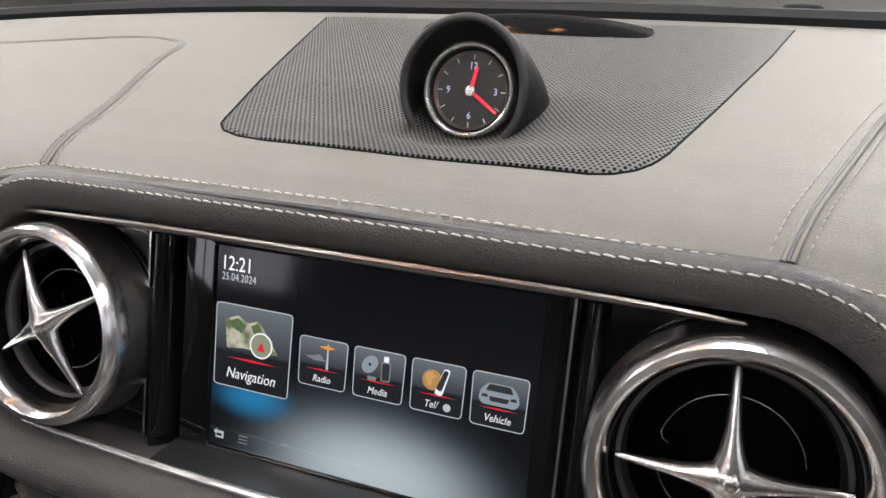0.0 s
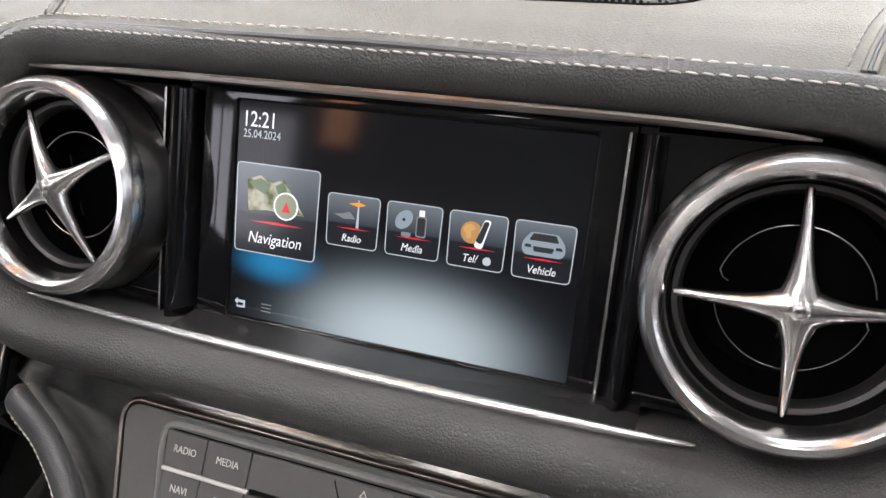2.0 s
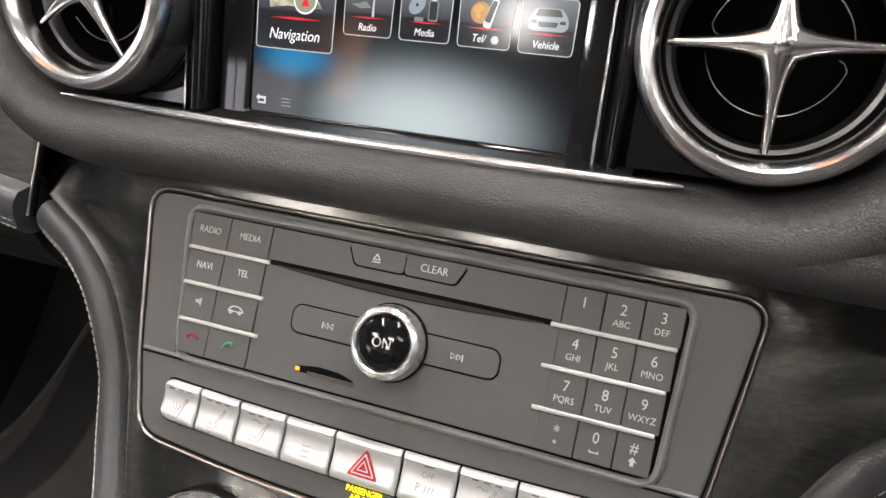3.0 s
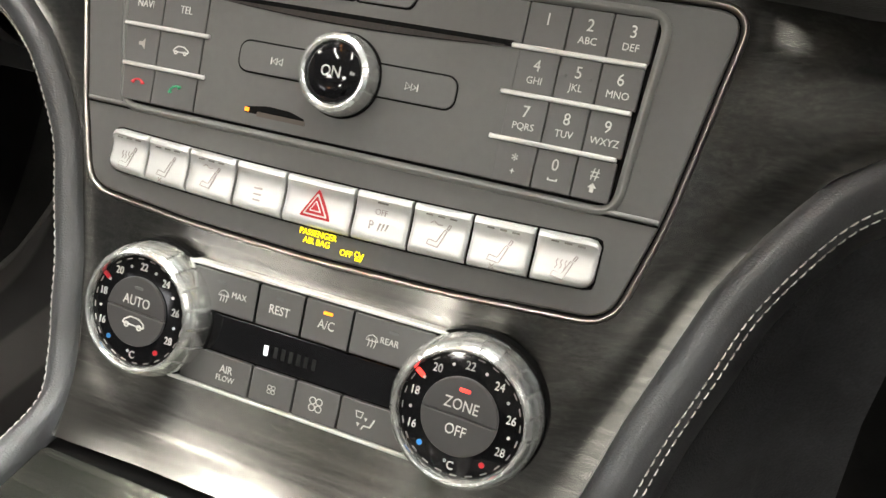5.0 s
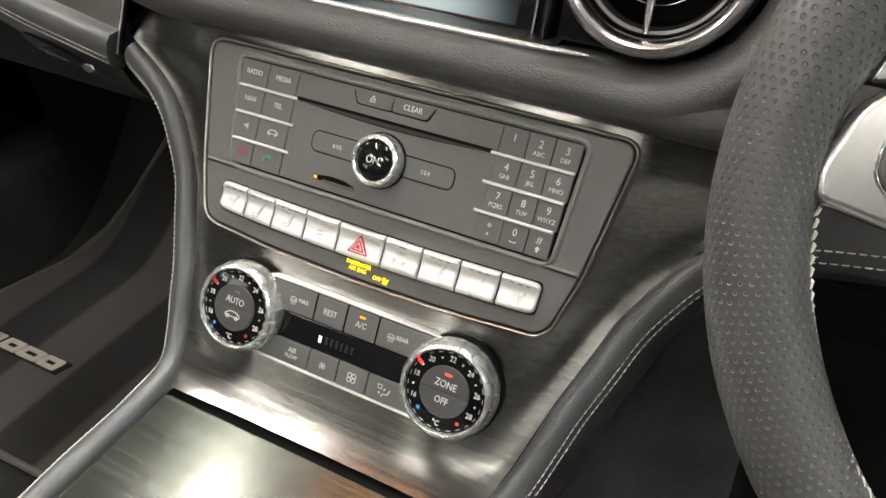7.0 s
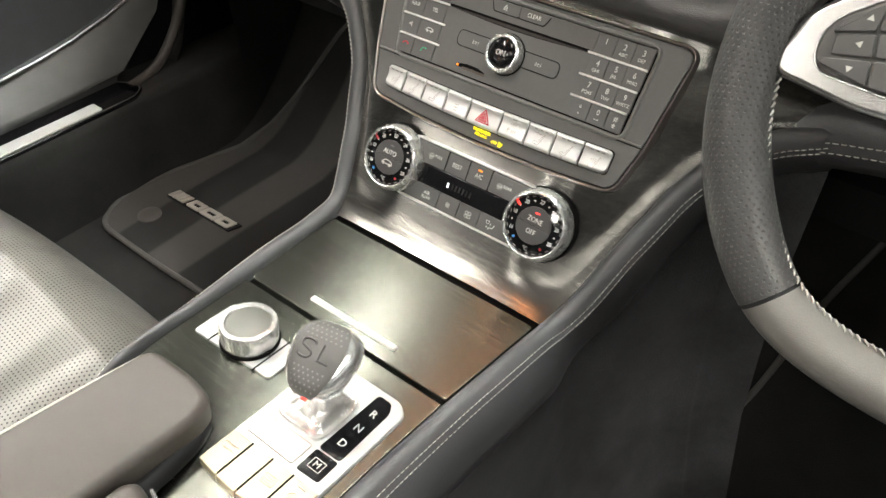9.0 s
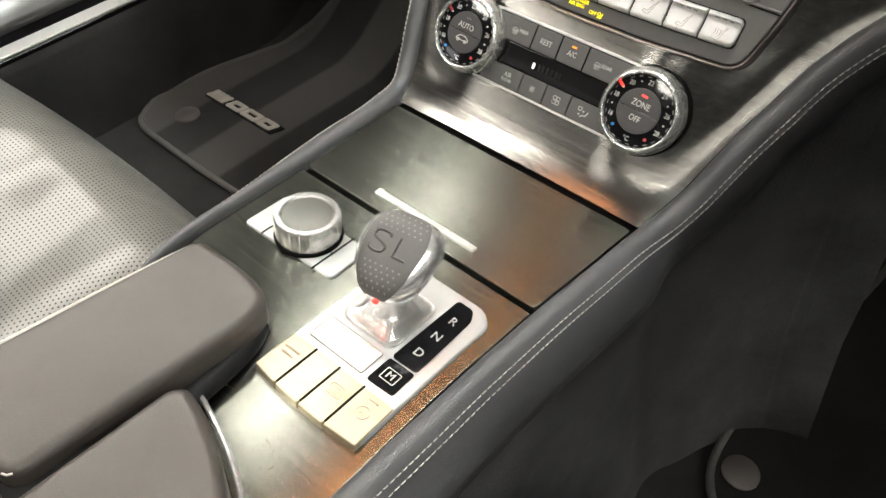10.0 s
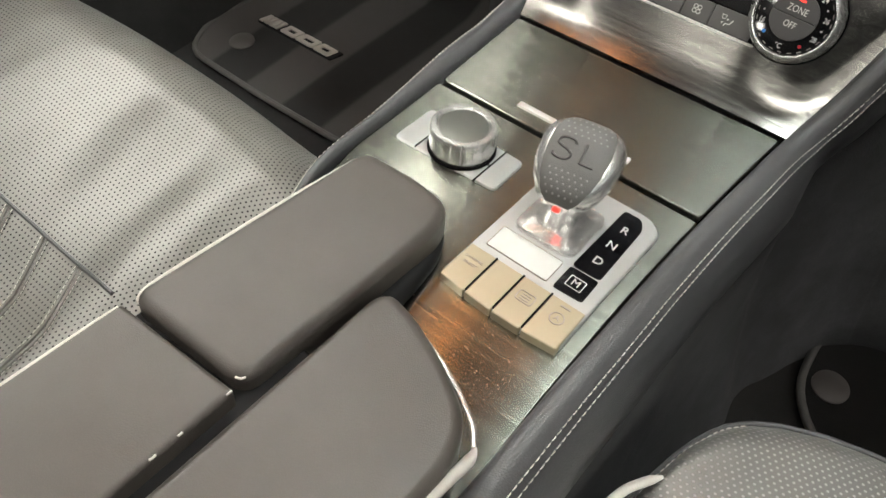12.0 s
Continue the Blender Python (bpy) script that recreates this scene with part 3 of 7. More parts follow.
def passenger_dash():
    """Dash face and glovebox under the pad, on the side away from the wheel."""
    t = thing("glovebox", Matrix.Identity(4), "black glovebox with a stitched leather band and a chrome latch", "glovebox")

    LOW_Z = [(-0.80, 0.526), (-0.46, 0.517), (-0.37, 0.511), (-0.25, 0.503)]
    LOW_Y = [(-0.80, 0.430), (-0.60, 0.405), (-0.46, 0.383), (-0.39, 0.3675), (-0.34, 0.3605), (-0.29, 0.3545), (-0.25, 0.3500)]

    def face(s, v):
        x = -0.80 + 0.5465 * s
        z = lerp_table(LOW_Z, x) + 0.13 * v
        return (x, lerp_table(LOW_Y, x) + 0.0025 + 0.13 * v * 0.5, z)
    part("face", grid(face, 30, 8), METAL, t, "dark brushed metal trim")
    edge = spline([(-0.2560, 0.396, 0.590), (-0.2520, 0.3765, 0.5530), (-0.2500, 0.3645, 0.5310), (-0.2485, 0.3545, 0.5140), (-0.2475, 0.3475, 0.5010)], 24)
    part("end_strip", tube([p + Vector((-0.0022, 0.0030, 0)) for p in edge], 0.0010, 8), LIP, t, "narrow bright end strip")
    part("end_gap", tube([p + Vector((0.0010, 0.0030, 0)) for p in edge], 0.0018, 8), GAP, t)
    line = spline([(x, lerp_table(LOW_Y, x), lerp_table(LOW_Z, x)) for x in (-0.78, -0.60, -0.46, -0.37, -0.30, -0.2515)], 60)
    loops = []
    for i, p in enumerate(line):
        loops.append([p + Vector((0, dy, dz)) for dy, dz in ((0.02, 0.014), (-0.001, 0.0125), (-0.0055, 0.008), (-0.0075, 0.001), (-0.0068, -0.006), (-0.004, -0.0115), (0.002, -0.0145), (0.03, -0.016))])
    bm = bmesh.new()
    rings(bm, loops, True, True, True)
    bmesh.ops.recalc_face_normals(bm, faces=bm.faces)
    part("band", bm, LEATHER, t, "stitched leather band", angle=80)
    for dy, dz in ((-0.0076, -0.0030), (-0.0062, -0.0082)):
        part("stitching", stitches([p + Vector((0, dy, dz)) for p in line], 0.0046, 0.0034, 0.00042, lift=(0, -1, -0.2)), THREAD, t, "pale thread")

    def lid(s, v):
        x = -0.78 + 0.53 * s
        z, y = lerp_table(LOW_Z, x) - 0.0150, lerp_table(LOW_Y, x) + 0.002
        return (x, y + 0.02 * math.sin(v * 1.5) + 0.10 * v * v, z - 0.115 * v + 0.04 * v * v)
    part("lid", grid(lid, 24, 12), plain("glovebox_plastic", (0.028, 0.026, 0.025), 0.35, 0, 0.1, 200), t)
    part("latch", tube(spline([(-0.365, 0.361, 0.489), (-0.33, 0.3545, 0.4875), (-0.285, 0.349, 0.4845)], 14), lambda k: 0.0025 + 0.0025 * math.sin(k * 3.14), 8), GLOSS, t)
    part("latch_end", prism([(0.0062 * math.cos(q), 0.0034 * math.sin(q)) for q in [math.pi * k / 8 for k in range(16)]], 0, 0.003, 0.001), CHROME, t, "bright chrome latch end", pose(-0.280, 0.348, 0.4840, 70, 0, 0))
    part("backing", box(-0.42, 0.415, 0.46, -0.14, 0.425, 0.685), GAP, t)
    tunnel = box(-0.84, 0.47, 0.38, -0.14, 1.0, 0.46)
    part("underside", tunnel, BLACK, t)


passenger_dash()


def driver_dash():
    t = thing("knee_panel", Matrix.Identity(4), "black leather knee panel under the wheel with pale stitching", "dash panel")

    def face(s, v):
        x = 0.215 + 0.58 * s
        z = 0.590 - 0.178 * v
        return (x, 0.395 + 0.05 * v * v, z)
    part("face", grid(face, 16, 12), BLACK, t)
    line = spline([(0.150, 0.352, 0.455), (0.20, 0.358, 0.482), (0.255, 0.36, 0.499), (0.33, 0.36, 0.507), (0.6, 0.37, 0.509)], 40)
    bm = bmesh.new()
    rings(bm, [[p + Vector((0, 0.05, 0.04)), p + Vector((0, 0.0, 0.028)), p + Vector((0, -0.012, 0.010)), p + Vector((0, -0.012, -0.006)), p + Vector((0, 0.0, -0.02)), p + Vector((0, 0.06, -0.03))] for p in line], False)
    bmesh.ops.recalc_face_normals(bm, faces=bm.faces)
    part("band", bm, LEATHER, t, angle=80)
    for dz in (0.007, -0.001):
        part("stitching", stitches([p + Vector((0, -0.0125, dz)) for p in line], lift=(0, -1, 0.2)), THREAD, t, "pale thread")
    part("underside", box(0.15, 0.44, 0.38, 0.82, 1.0, 0.47), BLACK, t)


driver_dash()


def grille():
    t = thing("speaker_grille", Matrix.Identity(4), "grey perforated speaker grille set into the dashboard top", "speaker grille")
    LX = [(0.4090, -0.084), (0.411, -0.100), (0.416, -0.112), (0.423, -0.1185), (0.432, -0.1215), (0.50, -0.148), (0.63, -0.200), (0.745, -0.245)]
    RX = [(0.4090, 0.062), (0.411, 0.071), (0.416, 0.079), (0.423, 0.0845), (0.432, 0.0885), (0.50, 0.104), (0.63, 0.128), (0.745, 0.146)]

    def fn(s, v, up=0.0014, grow=0.0):
        y = 0.4090 + 0.3360 * v ** 1.7
        a, b = lerp_table(LX, y) - grow, lerp_table(RX, y) + grow
        x = a + (b - a) * s
        rim = min(1.0, min(s, 1 - s) * 40, v * 60)
        return (x, y - grow * (1 - v), dash_z(x, y) + up * ease(rim))
    part("mesh_plate", grid(fn, 90, 70), GRILLE, t, angle=80)
    ring = [fn(0, 1 - k / 60, 0) for k in range(61)] + [fn(k / 40, 0, 0) for k in range(1, 41)] + [fn(1, k / 60, 0) for k in range(1, 61)]
    part("gap", tube([Vector(p) + Vector((0, 0, 0.0001)) for p in ring], 0.0006, 6), GAP, t)


grille()


# ---- brushed metal fascia of the centre stack ----
HALF = [(-0.139, 0.1085), (-0.125, 0.1125), (-0.10, 0.121), (-0.056, 0.133), (0.0, 0.152), (0.025, 0.165), (0.05, 0.182), (0.066, 0.205), (0.085, 0.2445), (0.12, 0.2470)]
DEEP = [(-0.139, 0.0), (-0.12, -0.006), (-0.10, -0.014), (-0.056, -0.022), (0.0, -0.030), (0.05, -0.032), (0.12, -0.05)]


def stack_point(x, v):
    h = lerp_table(HALF, v)
    a = min(1.0, abs(x) / h)
    w = -0.0045 + (lerp_table(DEEP, v) + 0.0045) * ease((a - 0.38) / 0.62) ** 1.6
    w += 0.0085 * max(0.0, (-0.103 - v) / 0.030) ** 2.5
    return Vector((x, v, w))


RADIO_OUT = [(-0.1345, 0.0955), (-0.1225, 0.0215), (-0.1135, -0.0155), (-0.06, -0.0197), (0.0, -0.0210), (0.06, -0.0197), (0.1190, -0.0155), (0.1288, 0.0215), (0.1392, 0.0955)]


def fascia():
    t = thing("centre_fascia", M_STACK, "brushed dark metal centre stack fascia", "fascia")
    bm = grid(lambda s, v: (lambda q: stack_point((2 * s - 1) * lerp_table(HALF, q), q))(-0.1330 + 0.2430 * v), 60, 60)
    part("trim_plate", bm, METAL, t, angle=80)
    out = rounded(RADIO_OUT, 0.010, 6)
    part("panel_lip", frame_ring(inset(out, -0.0031), inset(out, -0.0006), -0.012, 0.0003, 0.0011), PANEL_LIP, t, "satin metal lip round the radio panel")


fascia()


# ---- centre console ----
PLATE = [(-0.30, 0.093), (-0.16, 0.0945), (-0.06, 0.097), (0.0, 0.1000), (0.108, 0.1085)]


def console():
    t = thing("centre_console", M_CONS, "brushed dark metal centre console between the seats", "console")
    bm = bmesh.new()
    loops = []
    for k in range(41):
        f = -0.0040 - 0.296 * k / 40
        a, b = -lerp_table(PLATE, f) + 0.008 * ease((-0.085 - f) / 0.06), lerp_table(PLATE, f)
        z = -0.55 * max(0.0, -0.060 - f) ** 2
        loops.append([(a, f, z - 0.010), (a, f, z - 0.0012), (a + 0.0004, f, z - 0.0003), (a + 0.0014, f, z), (b - 0.0014, f, z), (b - 0.0004, f, z - 0.0003), (b, f, z - 0.0012), (b, f, z - 0.010)])
    rings(bm, loops, False)
    bm.faces.new([bm.verts.new(p) for p in loops[0]])
    bmesh.ops.remove_doubles(bm, verts=bm.verts, dist=1e-6)
    bmesh.ops.recalc_face_normals(bm, faces=bm.faces)
    part("top_plate", bm, METAL_LID, t, angle=50)
    lid = [(-0.0995, 0.0012), (0.0995, 0.0012), (0.1078, 0.1055), (-0.1078, 0.1055)]
    part("storage_lid", prism(rounded(lid, 0.004, 3), -0.012, 0.0005, 0.0012), METAL_LID, t, "brushed metal storage lid")
    part("tray_gap", box(-0.112, -0.004, -0.012, 0.112, 0.118, -0.006), GAP, t)
    part("chrome_bar", prism(rrect(-0.0435, 0.0125, 0.0425, 0.0175, 0.0005, 2), 0.0, 0.0024, 0.0008), SILVER, t, "narrow chrome grip bar")
    rng = random.Random(5)
    bm = bmesh.new()
    for _ in range(130):
        x, f = rng.gauss(0.058, 0.014), rng.gauss(-0.166, 0.011)
        r = rng.uniform(0.00015, 0.0004)
        zs = -0.55 * max(0.0, -0.060 - f) ** 2
        prism(circle(x, f, r, 7), zs - 0.0001, zs + 0.00015, 0.0001, bm)
    tagged(part("specks", bm, plain("dust", (0.34, 0.26, 0.20), 0.8), t), kind="stuff")


console()


def rail(sign):
    """Leather rail from beside the seat along the console and up the stack."""
    t = thing("console_rail", Matrix.Identity(4), "black leather console rail with twin pale stitching", "trim rail", "console rails")
    pts, nrm = [], []
    for f in (-0.36, -0.30, -0.24, -0.16, -0.12, -0.09, -0.06, 0.0, 0.05, 0.09):
        tuck = ease((-0.10 - f) / 0.07) if sign < 0 else 0.0
        pts.append(M_CONS @ Vector((lerp_table(PLATE, f) + 0.0012 - 0.008 * tuck, f, -0.014 * tuck)))
        nrm.append(Vector((0.0, 0.10, 0.995)))
    for v in (-0.122, -0.10, -0.078, -0.056, -0.028, 0.0, 0.025, 0.045, 0.058, 0.067, 0.074, 0.080):
        h = lerp_table(HALF, v)
        pts.append(M_STACK @ (stack_point(h, v) + Vector((0.0005, 0, 0))))
        nrm.append(Vector((0, -0.866, 0.5)))
    n = 110
    path = spline(pts, n)
    nn = spline(nrm, n)
    SEC = ((0.0, -0.006), (0.0, 0.001), (0.002, 0.004), (0.007, 0.0058), (0.012, 0.0048), (0.0175, 0.0005), (0.0205, -0.0035), (0.0225, -0.0075), (0.0255, -0.014), (0.0285, -0.024), (0.030, -0.036), (0.031, -0.046), (0.029, -0.0475))
    loops, rows = [], ([], [])
    for i, p in enumerate(path):
        a, c = path[max(0, i - 1)], path[min(n - 1, i + 1)]
        tan = (c - a).normalized()
        up = nn[i].normalized()
        b = tan.cross(up).normalized()
        up = b.cross(tan)
        flip = lambda q: Vector((q.x * sign, q.y, q.z))
        thin = 1 - 0.5 * ease((0.14 - p.y) / 0.14) if sign < 0 else 1.0
        loops.append([flip(p + b * (u * thin) + up * w) for u, w in SEC])
        rows[0].append(flip(p + b * (0.0160 * thin) + up * 0.0020)), rows[1].append(flip(p + b * (0.0192 * thin) + up * -0.0014))
    end = loops[-1]
    mid = sum(end[1:7], Vector((0, 0, 0))) / 6
    for q, lift in ((0.7, 0.0025), (0.25, 0.0035)):
        loops.append([mid + (v - mid) * q + Vector((0, 0.5, 0.866)) * lift for v in end])
    bm = bmesh.new()
    rings(bm, loops, False)
    bmesh.ops.recalc_face_normals(bm, faces=bm.faces)
    part("pad", bm, LEATHER, t, angle=80)
    loops = loops[:-2]
    for row in rows:
        part("stitching", stitches(row, 0.0044, 0.0033, 0.00034, lift=(0.6 * sign, -0.3, 0.6)), THREAD, t, "pale thread")
    # carpeted flank of the tunnel below the rail
    side = []
    for i, lp in enumerate(loops):
        q = lp[-1]
        side.append([q, Vector((q.x + sign * 0.004, q.y, q.z * 0.72)), Vector((q.x + sign * 0.022, q.y + 0.0, q.z * 0.35)), Vector((q.x + sign * 0.05, q.y, 0.0))])
    bm = bmesh.new()
    rings(bm, side, False)
    bmesh.ops.recalc_face_normals(bm, faces=bm.faces)
    part("flank", bm, CARPET_LIT, t, "black carpeted tunnel flank, lightened in colour where light falls", angle=80)


rail(1)
rail(-1)


# ---- armrests ----
def soft_block(outline, z0, z1, edge, crown=0.002, inset_steps=7):
    """A padded block with rolled upper edges."""
    bm = bmesh.new()
    loops = [[(x, y, z0) for x, y in outline], [(x, y, z1 - edge) for x, y in outline]]
    for k in range(1, inset_steps + 1):
        a = math.pi / 2 * k / inset_steps
        loops.append([(x, y, z1 - edge + edge * math.sin(a)) for x, y in inset(outline, edge * (1 - math.cos(a)))])
    cx, cy = sum(p[0] for p in outline) / len(outline), sum(p[1] for p in outline) / len(outline)
    last = loops[-1]
    for k in (0.75, 0.5, 0.25):
        loops.append([(cx + (x - cx) * k, cy + (y - cy) * k, z + crown * (1 - k * k)) for x, y, z in last])
    rings(bm, loops, True, True, True)
    return bm


def armrests():
    g = "armrest lids"
    a = thing("armrest", M_CONS, "front grey leather armrest lid with pale piped edge", "armrest", g)
    out = rounded([(-0.0805, -0.2612), (-0.0035, -0.2582), (0.0010, -0.130), (-0.0050, -0.111), (-0.030, -0.1065), (-0.0705, -0.1085)], 0.011, 6)
    part("pad", soft_block(out, 0.005, 0.0245, 0.0062, 0.0008), LEATHER_ARM, a)
    part("underside", soft_block(inset(out, 0.004), -0.006, 0.0052, 0.002, 0.0), BLACK, a, "black moulded underside")
    part("piping", tube([Vector(p) for p in spline([(-0.0690, -0.1185, 0.0212), (-0.0728, -0.16, 0.0218), (-0.0763, -0.21, 0.0220), (-0.0783, -0.248, 0.0220), (-0.0772, -0.2570, 0.0210), (-0.0750, -0.2590, 0.0190)], 30)], 0.0013, 8), PIPING, a, "pale piping")
    part("worn_spot", tube([(-0.0090, -0.2570, 0.0222), (-0.0065, -0.2560, 0.0224), (-0.0055, -0.2540, 0.0222)], 0.0006, 8), PIPING, a, "pale worn corner")
    b = thing("armrest", M_CONS, "rear grey leather armrest lid with pale piped edge", "armrest", g)
    out = rounded([(-0.082, -0.52), (-0.0055, -0.52), (-0.0035, -0.2618), (-0.079, -0.2660)], 0.003, 4)
    part("pad", soft_block(out, -0.004, 0.0240, 0.0032, 0.0008), LEATHER_ARM, b)
    part("piping", tube([Vector(p) for p in spline([(-0.0775, -0.2680, 0.0226), (-0.0785, -0.30, 0.0226), (-0.081, -0.50, 0.0226)], 24)], 0.0013, 8), PIPING, b, "pale piping")
    for y, h in ((-0.2640, 0.0014), (-0.2895, 0.0011), (-0.3030, 0.0016)):
        part("worn_spot", tube([(-0.0046, y + h, 0.0228), (-0.0044, y, 0.0230), (-0.0047, y - h, 0.0228)], 0.0006, 8), PIPING, b, "pale worn edge")
    c = thing("armrest", M_CONS, "grey leather armrest lid with a rounded nose and bright trim", "armrest", g)
    out = rounded([(0.005, -0.55), (0.088, -0.55), (0.0885, -0.225), (0.080, -0.2050), (0.056, -0.1905), (0.030, -0.1795), (0.012, -0.1760), (0.0055, -0.1830)], 0.010, 5)
    part("pad", soft_block(out, -0.006, 0.0245, 0.0065, 0.0010), LEATHER_ARM, c)
    edge = spline([(0.0060, -0.1690, 0.002), (0.0290, -0.1755, 0.004), (0.0550, -0.1855, 0.006), (0.0785, -0.1985, 0.007), (0.0880, -0.2085, 0.008)], 30)
    part("trim", tube(edge, 0.0016, 8), RING, c, "bright metal trim")
    back = spline([(0.0885, -0.2088, 0.0085), (0.0905, -0.2160, 0.0120), (0.0900, -0.2300, 0.0150), (0.0885, -0.2500, 0.0160), (0.0875, -0.3000, 0.0165), (0.0870, -0.5, 0.0165)], 30)
    part("piping", tube(back, lambda k: 0.0012 + 0.0016 * min(1.0, k * 5), 10), PIPING, c, "pale piping")
    d = thing("console_box", M_CONS, "black storage box under the leather lids", "storage box")
    part("body", box(-0.078, -0.55, -0.10, 0.084, -0.222, 0.012, 0.003), BLACK, d)
    part("front_body", box(-0.068, -0.24, -0.02, -0.006, -0.118, 0.010, 0.003), BLACK, d)
    part("hinge_arm", tube(spline([(-0.010, -0.118, -0.001), (-0.002, -0.135, 0.0), (0.0025, -0.17, 0.0), (0.004, -0.21, 0.0)], 14), 0.007, 10), BLACK, d)


armrests()


# ---- seats ----
SEAM = leather("seat_seam_leather", (0.17, 0.165, 0.152), 0.4, 700.0, 0.15)


def seat(x0, x1, yf, z_top, label):
    t = thing("car_seat", Matrix.Identity(4), label, "seat", "front seats")
    yb = -0.75

    def top(s, v):
        y = yb + (yf - yb) * v
        x = x0 + (x1 - x0) * s
        e = abs(2 * s - 1)
        bol = 0.030 * math.exp(-((e - 0.80) / 0.20) ** 2) * (0.5 + 0.5 * (1 - v))
        edge = -0.10 * max(0.0, e - 0.90) ** 2 / 0.0100 * 0.28
        front = -0.16 * max(0.0, (v - 0.86) / 0.14) ** 2.2
        dip = -0.012 * math.exp(-((v - 0.62) / 0.10) ** 2) * (1 - e)
        bulge = 0.02 * (1 - (2 * s - 1) ** 2) * ease((v - 0.5) / 0.4)
        return Vector((x, y - 0.035 * e ** 3 * ease((v - 0.6) / 0.4), z_top - 0.02 + 0.035 * v + bol + edge + front + dip + bulge))
    bm = grid(top, 60, 90, uv=lambda s, v: ((x1 - x0) * s, (yf - yb) * v))
    part("cushion", bm, SEAT, t, "perforated grey leather cushion", angle=80)
    bm = grid(lambda s, v: (lambda p, q: (q.x, q.y, q.z * (1 - v) + 0.03 * v))(0, top(s, 1.0)), 60, 4)
    part("front_apron", bm, LEATHER, t)
    for s in (0.0, 1.0):
        bm = grid(lambda u, v, s=s: (lambda q: (q.x, q.y, q.z * (1 - v) + 0.03 * v))(top(s, u)), 60, 4)
        part("side_apron", bm, LEATHER, t)
    def on(y, sx):
        v = (y - yb) / (yf - yb)
        return top(sx, v) + Vector((0, 0, 0.0007))
    ys = -0.142
    cross = [on(ys, 0.12 + 0.76 * k / 40) for k in range(41)]
    part("seam", tube(cross, 0.0016, 6), LEATHER, t)
    for k in range(7):
        xa = -0.214 - 0.047 * k
        for off in (-0.0022, 0.0022):
            line = []
            for j in range(31):
                y = ys - 0.002 - 0.40 * j / 30
                x = xa + off + 0.024 * min(1.0, 9 * j / 30) + 0.02 * j / 30
                line.append(on(y, (x - x0) / (x1 - x0)))
            part("flute", tube(line, 0.0014, 6), SEAM, t)
            part("stitching", stitches([p + Vector((off * 0.9, 0, 0.0006)) for p in line], 0.0040, 0.0030, 0.0003), THREAD, t)
    part("backrest", soft_block(rounded([(x0, -1.0), (x1, -1.0), (x1, -0.72), (x0, -0.72)], 0.05, 5), 0.20, 0.80, 0.05), LEATHER, t)


seat(-0.68, -0.103, 0.108, 0.280, "grey perforated leather passenger seat with fluted centre")

